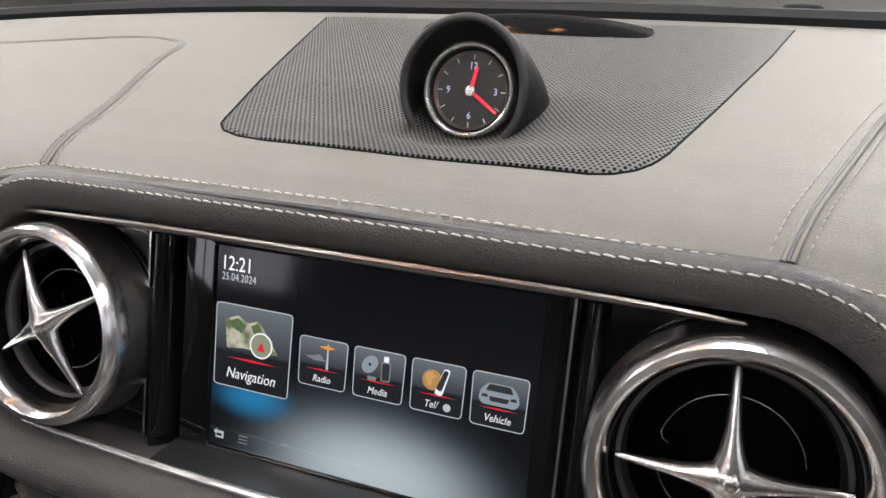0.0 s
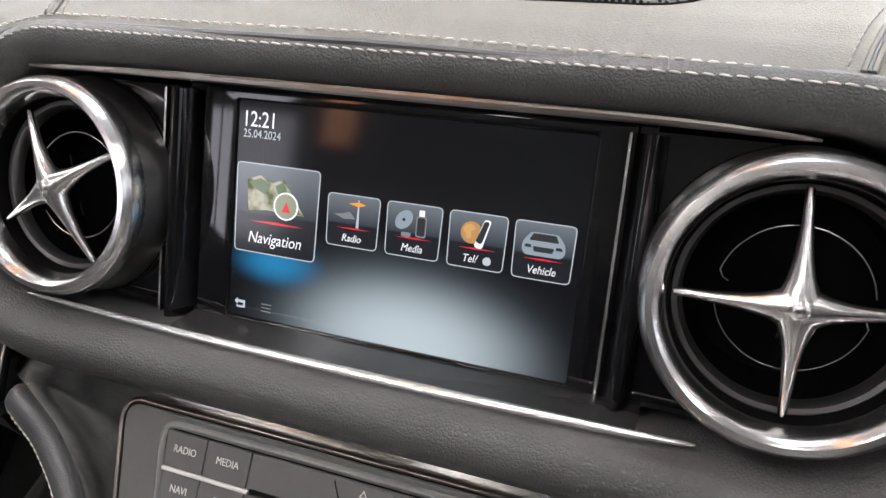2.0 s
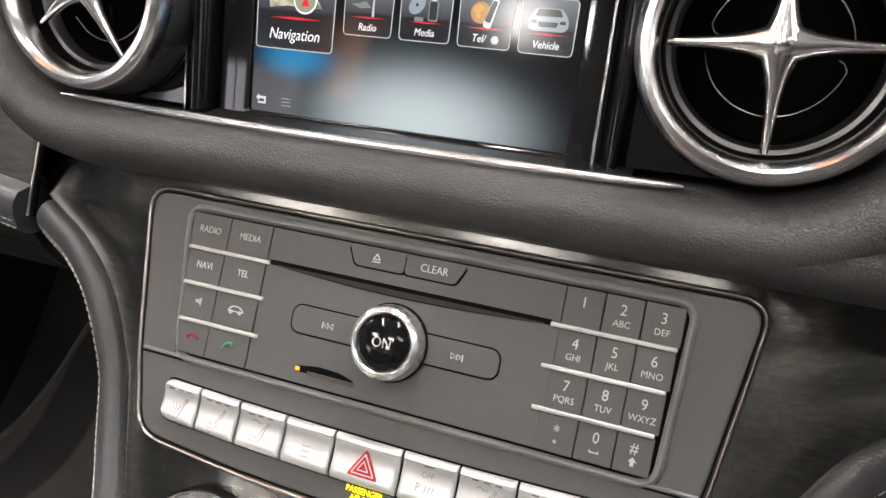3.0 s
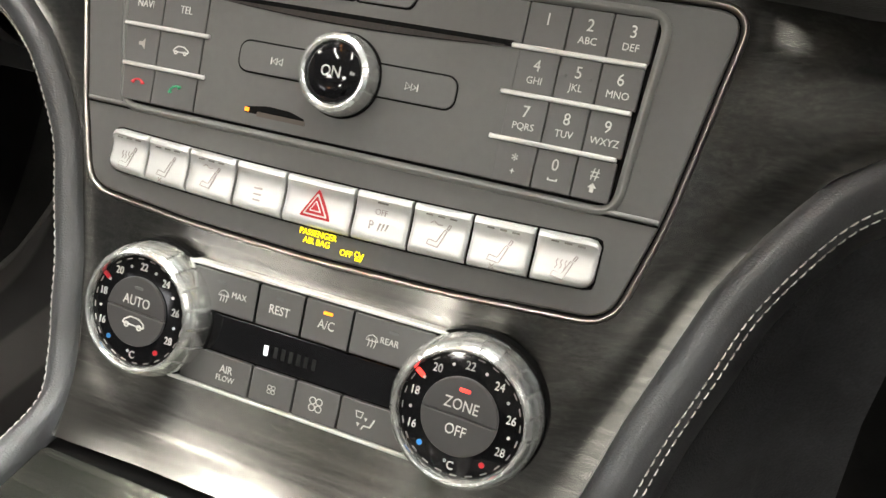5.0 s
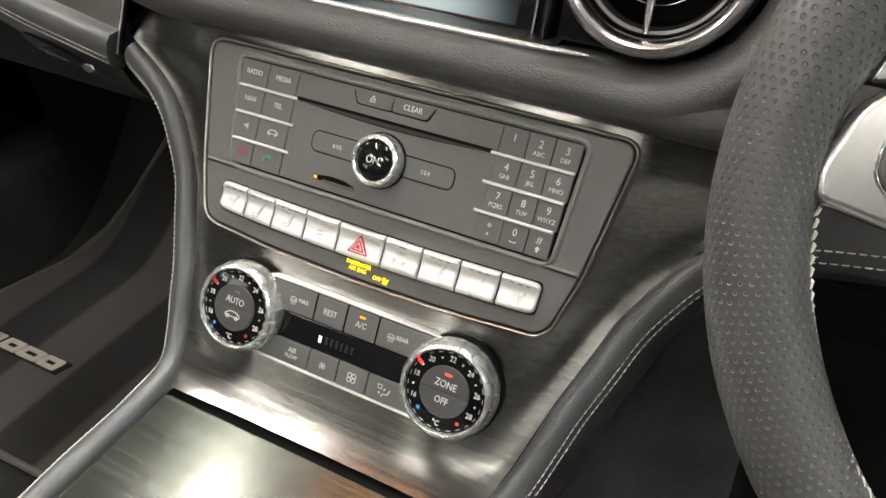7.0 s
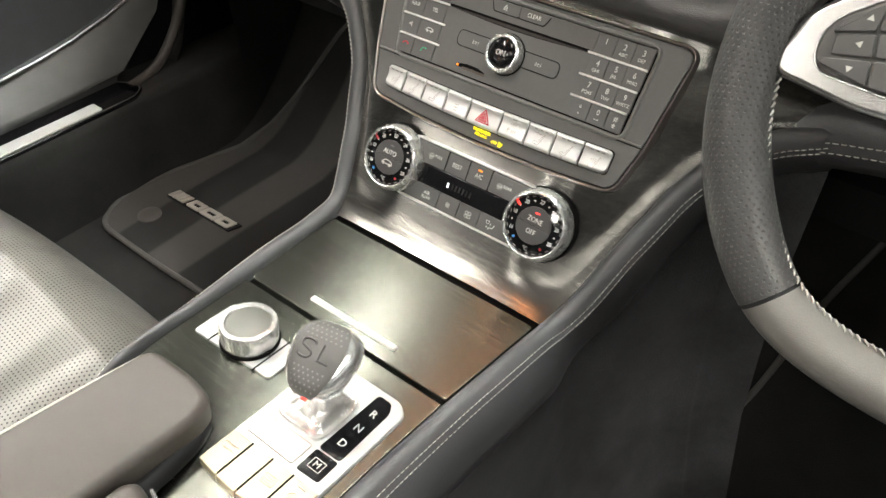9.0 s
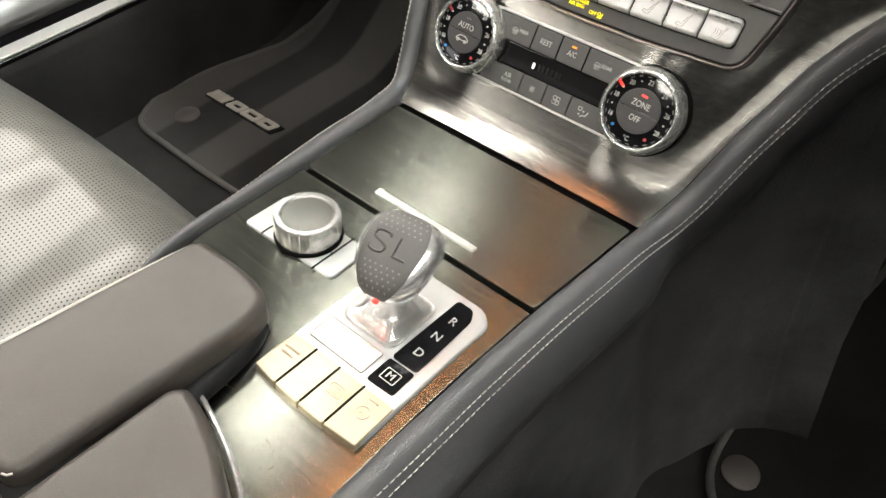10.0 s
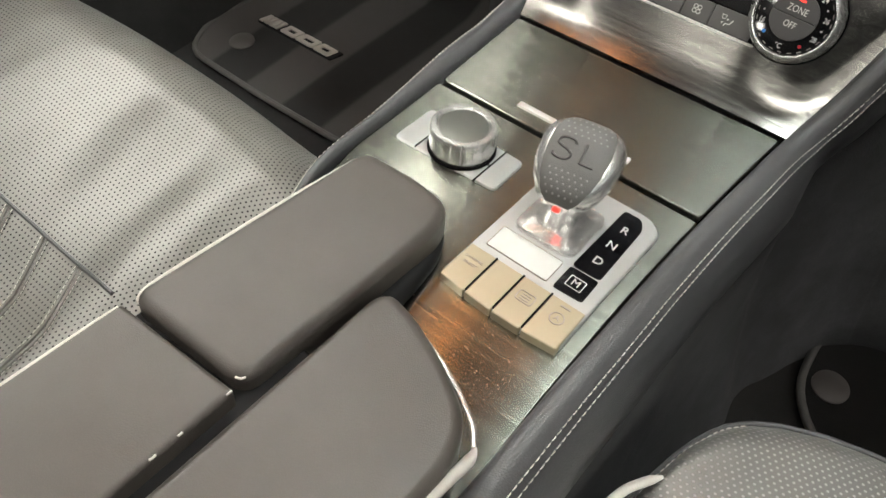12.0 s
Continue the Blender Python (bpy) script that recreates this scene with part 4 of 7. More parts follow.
def driver_seat():
    t = thing("car_seat", Matrix.Identity(4), "grey leather driver seat darkened in colour for shade, with edge stitching", "seat", "front seats")
    FRONT = [(0.148, -0.085), (0.151, -0.050), (0.156, -0.018), (0.163, 0.010), (0.174, 0.034), (0.186, 0.047), (0.201, 0.057), (0.224, 0.067), (0.25, 0.074), (0.30, 0.082), (0.40, 0.086), (0.50, 0.080), (0.60, 0.055), (0.65, -0.01), (0.66, -0.08)]
    yb, zt = -0.75, 0.302

    def top(s, v):
        x = 0.148 + 0.512 * (s + 0.55 * s * (s - 1) * (1 - s))
        yf = lerp_table(FRONT, x)
        y = yb + (yf - yb) * (1 - (1 - v) ** 1.6)
        side = min(x - 0.148, 0.66 - x)
        drop = 0.016 * max(0.0, 1 - side / 0.020) ** 2
        front = 0.022 * max(0.0, 1 - (yf - y) / 0.030) ** 2
        crown = 0.014 * ease((yf - y) / 0.10) * ease(side / 0.08)
        bol = 0.03 * math.exp(-((side - 0.05) / 0.04) ** 2) * ease((-0.10 - y) / 0.25)
        return Vector((x, y, zt - drop - front + crown + bol))
    part("cushion", grid(top, 90, 110, uv=lambda s, v: (lambda p: (p.x, p.y))(top(s, v))), SEAT_SHADED, t, "perforated leather cushion with shade put into its colour", angle=80)

    def skirt(pts, out):
        loops = []
        for p, o in zip(pts, out):
            loops.append([p + o * d + Vector((0, 0, -h)) for d, h in ((-0.001, -0.0008), (0.002, 0.001), (0.006, 0.010), (0.009, 0.030), (0.010, 0.08), (0.004, 0.14), (-0.01, 0.26))])
        bm = bmesh.new()
        rings(bm, loops, False)
        bmesh.ops.recalc_face_normals(bm, faces=bm.faces)
        return bm
    n = 60
    near = [top(0.0, k / n) for k in range(n + 1)]
    front = [top(k / n, 1.0) for k in range(n + 1)]
    part("side_apron", skirt(near, [Vector((-1, 0, 0))] * (n + 1)), LEATHER, t, "black leather bolster side", angle=80)
    part("front_apron", skirt(front, [Vector((-0.6 * (1 - k / n) ** 6, 1, 0)).normalized() for k in range(n + 1)]), LEATHER, t, angle=80)
    edge = near[-30:] + front[1:26]
    part("piping", tube([p + Vector((-0.001, 0.0005, 0.001)) for p in edge], 0.0018, 8), LEATHER, t)
    row = [top(0.022, 1 - 0.5 * (k / 50)) + Vector((0, 0, 0.0006)) for k in range(51)]
    row = [top(0.022 + 0.10 * (1 - k / 12), 0.985) + Vector((0, 0, 0.0006)) for k in range(12)] + row[1:]
    part("stitching", stitches(row, 0.0046, 0.0034, 0.0005), THREAD, t, "pale thread")
    part("bolster_piping", tube(spline([(0.160, -0.024, 0.300), (0.153, -0.034, 0.301), (0.146, -0.048, 0.301), (0.142, -0.075, 0.300), (0.140, -0.15, 0.30), (0.138, -0.4, 0.31)], 30), lambda k: 0.0010 + 0.0018 * min(1.0, k * 8), 10), PIPING, t, "pale piping")
    part("bolster", tube(spline([(0.160, -0.045, 0.282), (0.146, -0.075, 0.285), (0.142, -0.12, 0.287), (0.142, -0.4, 0.29)], 30), lambda k: 0.010 + 0.006 * min(1.0, 4 * k), 12), SEAT_SHADED, t)
    part("backrest", soft_block(rounded([(0.15, -1.0), (0.66, -1.0), (0.66, -0.72), (0.15, -0.72)], 0.05, 5), 0.20, 0.80, 0.05), LEATHER, t)


driver_seat()


# ---- floor mats ----
def mat_material():
    m, t, n, l, b = nodes_of("mat_pile")
    v = coords(t)
    w = n.new("ShaderNodeTexWave")
    w.wave_type, w.bands_direction = "BANDS", "X"
    w.inputs["Scale"].default_value, w.inputs["Distortion"].default_value, w.inputs["Detail"].default_value = 2.05, 0.7, 1
    l.new(v, w.inputs["Vector"])
    band = ramp(t, w.outputs["Fac"], 0.42, 0.58, 0.0, 1.0)
    fib = noise_of(t, v, 900, 2)
    c = mix(t, band, (0.015, 0.014, 0.0135), (0.085, 0.080, 0.076))
    l.new(mix(t, ramp(t, fib, 0.15, 0.85, 0.0, 0.45), c, (0.01, 0.01, 0.01)), b.inputs["Base Color"])
    b.inputs["Roughness"].default_value = 0.95
    b.inputs["Sheen Weight"].default_value = 0.15
    bump(t, b, fib, 0.6, 0.001)
    return m


MAT = mat_material()
BIND = plain("mat_binding", (0.10, 0.096, 0.092), 0.8, 0, 0.2, 300)


def floor_z(y):
    return 0.45 * ease((y - 0.52) / 0.55)


def floor_mat(outline, label, pile=None):
    t = thing("floor_mat", Matrix.Translation((0, 0, 0.001)), label, "floor mat", "floor mats")
    bm = prism(outline, 0.0, 0.009, 0.003)
    bmesh.ops.triangulate(bm, faces=[f for f in bm.faces if len(f.verts) > 4])
    bmesh.ops.subdivide_edges(bm, edges=[e for e in bm.edges if e.calc_length() > 0.06], cuts=2, use_grid_fill=True)
    for v in bm.verts:
        v.co.z += floor_z(v.co.y)
    part("pad", bm, pile or MAT, t)
    part("binding", tube([Vector((x, y, 0.008 + floor_z(y))) for x, y in outline], 0.0045, 8, True), BIND, t, "grey woven edge binding")
    return t


floor_mat(rounded([(-0.698, 0.238), (-0.54, 0.236), (-0.40, 0.240), (-0.19, 0.248), (-0.175, 0.60), (-0.23, 0.78), (-0.45, 0.80), (-0.62, 0.76), (-0.668, 0.62), (-0.695, 0.50), (-0.722, 0.40), (-0.730, 0.30)], 0.03, 4), "black passenger floor mat with light vacuum stripes and a metal badge")
# Driver pile is plain and darker: the footwell shade is in its colour.
floor_mat(rounded([(0.60, 0.80), (0.34, 0.80), (0.285, 0.68), (0.262, 0.56), (0.235, 0.44), (0.222, 0.35), (0.226, 0.28), (0.27, 0.23), (0.60, 0.20)], 0.03, 4), "black driver floor mat with a grey edge binding, shade put into its pile", carpet("shaded_mat_pile", (0.008, 0.0076, 0.0073)))


BADGE = plain("badge_metal", (0.62, 0.58, 0.53), 0.35, 0.3, 0.08, 200)


def badge():
    t = thing("mat_badge", pose(-0.590, 0.3605, 0.0135, 0, 0, 1), "small brushed metal badge on the floor mat", "badge")
    x = -0.074
    slant = lambda pts, x0: [(x0 + a + b * 0.35, b) for a, b in pts]
    part("backing", prism(rounded(slant([(-0.002, -0.0115), (0.150, -0.0115), (0.150, 0.0115), (-0.002, 0.0115)], x), 0.002, 3), -0.003, 0.0, 0.0006), BLACK, t)
    for k in range(4):
        part("bar", prism(slant([(0.0, -0.0095), (0.0070, -0.0095), (0.0070, 0.0095), (0.0, 0.0095)], x), 0.0, 0.0025, 0.0006), BADGE, t)
        x += 0.0100
    x += 0.004
    for w in (0.030, 0.034, 0.030):
        o = rounded(slant([(0, -0.0095), (w, -0.0095), (w, 0.0095), (0, 0.0095)], x), 0.003, 3)
        part("block", frame_ring(o, rounded(slant([(0.0075, -0.0030), (w - 0.0075, -0.0030), (w - 0.0075, 0.0030), (0.0075, 0.0030)], x), 0.001, 3), 0.0, 0.0025, 0.0005), BADGE, t)
        x += w + 0.0025


badge()
for bx, by in ((-0.652, 0.300), (0.253, 0.304)):
    k = thing("mat_fixing", pose(bx, by, 0.010), "round grey plastic mat fixing", "fastener", "mat fixings")
    part("cap", lathe(((0.019, 0.0), (0.019, 0.002), (0.016, 0.0045), (0.0, 0.0052)), 28), plain("fixing_plastic", (0.10, 0.09, 0.085), 0.5), k)


def door_side(sign):
    s = sign
    t = tagged(new("door_1" if s < 0 else "door_2"), "dark lower car door panel with a satin metal strip", "door", kind="structure")
    LOW = [(-1.2, 0.158), (0.0, 0.162), (0.190, 0.164), (0.287, 0.165), (0.342, 0.167), (0.392, 0.170)]
    UP = [(-1.2, 0.185), (0.0, 0.196), (0.190, 0.212), (0.250, 0.223), (0.300, 0.238), (0.345, 0.268), (0.392, 0.310)]

    def rows(y):
        lo, up = lerp_table(LOW, y), lerp_table(UP, y)
        # Top edge, out of view, is kept low to let light reach the seat.
        return [(0.815, lo - 0.03), (0.806, lo - 0.002), (0.801, lo + 0.004), (0.802, lo + 0.010), (0.818, lo + (up - lo) * 0.5), (0.834, up - 0.008), (0.838, up - 0.001), (0.842, up + 0.002), (0.850, up + 0.004), (0.852, up + 0.02), (0.846, 0.45), (0.838, 0.58), (0.855, 0.66)]
    loops = [[(s * x, y + (1.5 * max(0.0, min(z, 0.26) - 0.165) + 0.3 * max(0.0, z - 0.26)) * ease((y - 0.10) / 0.292), z) for x, z in rows(y)] for y in [-1.2 + 1.592 * k / 60 for k in range(61)]]
    loops.append([(s * 0.86, p[1] + 0.004, p[2]) for p in loops[-1]])
    for nm, lo, hi, mat, lab in (("kick_trim", 0, 8, plain("door_trim", (0.24, 0.236, 0.228), 0.26, 0.6, 0.12, 40), "glossy grey lower door trim"), ("panel", 7, 13, LEATHER, "")):
        bm = bmesh.new()
        rings(bm, [q[lo:hi] for q in loops], False)
        bmesh.ops.recalc_face_normals(bm, faces=bm.faces)
        part(nm, bm, mat, t, lab, angle=60)
    ys = [-0.9 + 1.28 * k / 40 for k in range(41)]
    part("strip", tube([Vector((s * 0.838, y + (1.5 * max(0.0, min(lerp_table(UP, y), 0.26) - 0.165) + 0.3 * max(0.0, lerp_table(UP, y) - 0.26)) * ease((y - 0.10) / 0.292), lerp_table(UP, y) + 0.001)) for y in ys], 0.0042, 8), SATIN, t, "satin metal strip")
    k = thing("sill_plate", Matrix.Identity(4), "bright metal sill plate with a dark surround", "sill", "sills")
    sec = ((0.86, 0.0), (0.86, 0.142), (0.822, 0.150), (0.760, 0.153), (0.746, 0.150), (0.738, 0.138), (0.734, 0.10), (0.728, 0.04), (0.722, -0.01))
    bm = bmesh.new()
    rings(bm, [[(s * x, y, z * q) for x, z in sec] for y, q in ((-1.2, 1.0), (-0.4, 1.0), (0.2, 1.0), (0.42, 1.0), (0.52, 0.98), (0.70, 0.98), (1.0, 1.0))], False)
    bmesh.ops.recalc_face_normals(bm, faces=bm.faces)
    part("sill", bm, CARPET, k, "dark carpeted sill", angle=50)
    o = [(0.744, -1.0), (0.818, -1.0), (0.818, 0.395), (0.790, 0.412), (0.764, 0.414), (0.746, 0.388)]
    o = rounded(o if s > 0 else [(-x, y) for x, y in reversed(o)], 0.012, 4)
    part("cap", prism(o, 0.1500, 0.1560, 0.0015), GLOSS, k, "gloss black sill cover")
    part("cap_edge", tube([Vector((x, y, 0.1555)) for x, y in inset(o, 0.003)], 0.0013, 6, True), plain("sill_edge", (0.10, 0.095, 0.09), 0.35, 0.5), k)
    # Diffuse silver here carries the lamp reflection in its colour.
    part("strip", prism(rrect(min(s * 0.752, s * 0.778), -0.95, max(s * 0.752, s * 0.778), 0.33, 0.004, 3), 0.1550, 0.1580, 0.0010), SILVER, k, "polished metal strip, its reflection put into a pale colour")
    f = thing("footwell_trim", Matrix.Identity(4), "dark carpeted side of the footwell", "trim", "footwell sides")
    part("kick_panel", grid(lambda a, b: (s * (0.728 + 0.085 * b - 0.02 * math.sin(b * 3.1)), 0.60 + 0.43 * a, 0.0 + 0.55 * b), 10, 10), CARPET, f)
    part("side_wall", box(min(s * 0.862, s * 0.90), 0.36, -0.05, max(s * 0.862, s * 0.90), 1.04, 0.74), BLACK, f)
    part("pillar_trim", grid(lambda a, b: (s * (0.800 + 0.060 * a), 0.500 + 0.02 * a + 0.13 * b ** 0.6, 0.14 + 0.50 * b), 6, 14), plain("pillar_plastic", (0.05, 0.046, 0.043), 0.5, 0, 0.1, 200), f)
    part("seal", tube(spline([(s * 0.785, 0.405, 0.152), (s * 0.796, 0.445, 0.153), (s * 0.80, 0.478, 0.166), (s * 0.80, 0.513, 0.201), (s * 0.80, 0.545, 0.251), (s * 0.80, 0.575, 0.33), (s * 0.80, 0.60, 0.48)], 30), 0.0085, 10), plain("door_seal", (0.10, 0.085, 0.075), 0.5), f, "rubber door seal")


door_side(-1)
# Driver door is unseen, added to shade that footwell.
door_side(1)


# ---- air vents ----
def air_vent(x, turn, label):
    t = thing("air_vent", M_SCREEN @ Matrix.Translation((x, 0.0015, 0)), label, "air vent", "dash air vents")
    part("housing", lathe(((0.0500, -0.02), (0.0500, 0.004), (0.0488, 0.012), (0.0483, 0.020)), 72), plain("vent_barrel", (0.52, 0.50, 0.49), 0.30, 1.0, 0.05, 60), t, "satin metal barrel")
    part("barrel_seam", lathe(((0.0504, 0.0030), (0.0504, 0.0040), (0.0498, 0.0040)), 72), GAP, t)
    part("ring", lathe(((0.0483, 0.018), (0.0484, 0.0235), (0.0474, 0.0275), (0.0455, 0.0298), (0.0432, 0.0300), (0.0415, 0.0285), (0.0403, 0.0255), (0.0396, 0.021), (0.0392, 0.014)), 96), VENT, t, "polished metal ring")
    part("throat", lathe(((0.0394, 0.019), (0.0386, 0.010), (0.037, -0.005), (0.034, -0.022), (0.0, -0.024)), 64), GAP, t)
    part("inner_rim", lathe(((0.0390, 0.0090), (0.0388, 0.0118), (0.0380, 0.0128), (0.0362, 0.0124), (0.0350, 0.0105), (0.0346, 0.0070)), 72), plain("vent_rim", (0.16, 0.155, 0.155), 0.30, 0.9), t, "dark metal inner rim")
    # thin bright lines of the damper, two arcs with hooked ends
    for k in range(2):
        a0 = turn + math.pi * k
        arc = [Vector((0.0243 * math.cos(a), 0.0243 * math.sin(a), 0.008)) for a in [a0 + radians(6 + 156 * j / 40) for j in range(41)]]
        hook = Vector((0.0205 * math.cos(a0 + radians(170)), 0.0205 * math.sin(a0 + radians(170)), 0.0075))
        part("control_ring", tube(arc + [arc[-1].lerp(hook, 0.45) + (arc[-1] - arc[-2]) * 0.6, hook], 0.00030, 6), SATIN, t, "thin bright control ring")
    for k in range(2):
        part("damper_mark", box(-0.0003, 0.008, 0.009, 0.0003, 0.014, 0.0096), BLACK, t, at=Matrix.Rotation(turn + math.pi * k - 0.25, 4, "Z"))
    for k in range(4):
        loops = []
        for q in range(9):
            u = q / 8
            r = 0.001 + 0.0362 * u
            w = 0.0050 * (1 - u) ** 5 + 0.0022 * (1 - u) + 0.0013
            z = 0.0275 - 0.0085 * u ** 1.3
            h = 0.0050 * (1 - u) + 0.0022
            loops.append([(r, -w * 0.9, z - h), (r, -w, z - h * 0.5), (r, -w * 0.45, z - 0.0004), (r, 0, z), (r, w * 0.45, z - 0.0004), (r, w, z - h * 0.5), (r, w * 0.9, z - h)])
        bm = bmesh.new()
        rings(bm, loops, True, True, True)
        bmesh.ops.recalc_face_normals(bm, faces=bm.faces)
        part("spoke", bm, VENT, t, at=Matrix.Rotation(turn + math.pi / 2 * k, 4, "Z"), angle=60)
    part("hub", lathe(((0.0046, 0.018), (0.0046, 0.0240), (0.0038, 0.0266), (0.0020, 0.0281), (0.0, 0.0285)), 32), VENT, t)


air_vent(-0.1550, radians(31), "round chrome dashboard air vent with a tilted cross")
air_vent(0.1475, radians(3), "round chrome dashboard air vent with an upright cross")


# ---- screen between the vents ----
def lit(name, col, power=1.0):
    m, t, n, l, b = nodes_of(name)
    b.inputs["Base Color"].default_value = (0.01, 0.01, 0.01, 1)
    b.inputs["Roughness"].default_value = 0.12
    b.inputs["Emission Color"].default_value = (*col, 1)
    b.inputs["Emission Strength"].default_value = power
    return m


def blob(t, v, cx, cy, sx, sy):
    a = t.nodes.new("ShaderNodeVectorMath")
    a.operation = "MULTIPLY_ADD"
    a.inputs[1].default_value, a.inputs[2].default_value = (1 / sx, 1 / sy, 0), (-cx / sx, -cy / sy, 0)
    d = t.nodes.new("ShaderNodeVectorMath")
    d.operation = "LENGTH"
    t.links.new(v, a.inputs[0])
    t.links.new(a.outputs[0], d.inputs[0])
    r = t.nodes.new("ShaderNodeMapRange")
    r.interpolation_type = "SMOOTHERSTEP"
    for k, q in zip(("From Min", "From Max", "To Min", "To Max"), (0, 1, 1, 0)):
        r.inputs[k].default_value = q
    t.links.new(d.outputs["Value"], r.inputs["Value"])
    return r.outputs["Result"]


def screen_material():
    m, t, n, l, b = nodes_of("lcd_picture")
    v = coords(t)
    c = mix(t, blob(t, v, 0.006, -0.046, 0.090, 0.052), (0.004, 0.005, 0.007), (0.24, 0.31, 0.35))
    c = mix(t, blob(t, v, 0.010, -0.043, 0.072, 0.036), c, (0.70, 0.83, 0.86))
    c = mix(t, blob(t, v, -0.054, -0.0205, 0.030, 0.014), c, (0.02, 0.30, 0.62))
    b.inputs["Base Color"].default_value = (0.008, 0.008, 0.009, 1)
    b.inputs["Roughness"].default_value = 0.08
    l.new(c, b.inputs["Emission Color"])
    b.inputs["Emission Strength"].default_value = 0.38
    b.inputs["Specular IOR Level"].default_value = 0.28
    return m


def card_material():
    m, t, n, l, b = nodes_of("menu_card")
    v = coords(t, "Generated")
    sep = n.new("ShaderNodeSeparateXYZ")
    l.new(v, sep.inputs[0])
    top = ramp(t, sep.outputs["Y"], 0.45, 1.0, 0.0, 1.0)
    edge = ramp(t, sep.outputs["Y"], 0.43, 0.46, 0.0, 1.0)
    c = mix(t, edge, (0.006, 0.007, 0.009), mix(t, top, (0.020, 0.024, 0.030), (0.085, 0.10, 0.11)))
    b.inputs["Base Color"].default_value = (0.008, 0.008, 0.009, 1)
    b.inputs["Roughness"].default_value = 0.13
    l.new(c, b.inputs["Emission Color"])
    b.inputs["Emission Strength"].default_value = 1.0
    return m


LCD, CARD = screen_material(), card_material()
LCD_WHITE = lit("lcd_white", (0.82, 0.86, 0.88), 0.68)
LCD_LINE = lit("lcd_line", (0.48, 0.54, 0.57), 0.6)
LCD_STEEL = lit("lcd_steel", (0.26, 0.32, 0.36), 0.6)
LCD_GREY = lit("lcd_grey", (0.30, 0.33, 0.34), 0.4)
LCD_RED = lit("lcd_red", (0.55, 0.015, 0.025), 0.8)


def map_material():
    m, t, n, l, b = nodes_of("lcd_map")
    land = noise_of(t, coords(t), 130.0, 4)
    c = mix(t, ramp(t, land, 0.42, 0.58, 0.0, 1.0), (0.10, 0.12, 0.05), (0.44, 0.44, 0.34))
    l.new(c, b.inputs["Emission Color"])
    b.inputs["Base Color"].default_value = (0.008, 0.008, 0.009, 1)
    b.inputs["Emission Strength"].default_value = 0.7
    return m


LCD_MAP = map_material()
LCD_GREEN = lit("lcd_green", (0.07, 0.11, 0.045), 0.8)
LCD_ORANGE = lit("lcd_orange", (0.62, 0.26, 0.03), 0.8)
LCD_BROWN = lit("lcd_brown", (0.34, 0.19, 0.07), 0.8)
LCD_DARK = lit("lcd_dark", (0.02, 0.022, 0.025), 0.8)


def flat(pts, z, bm=None):
    return prism(pts, z - 0.00008, z, 0.00002, bm)


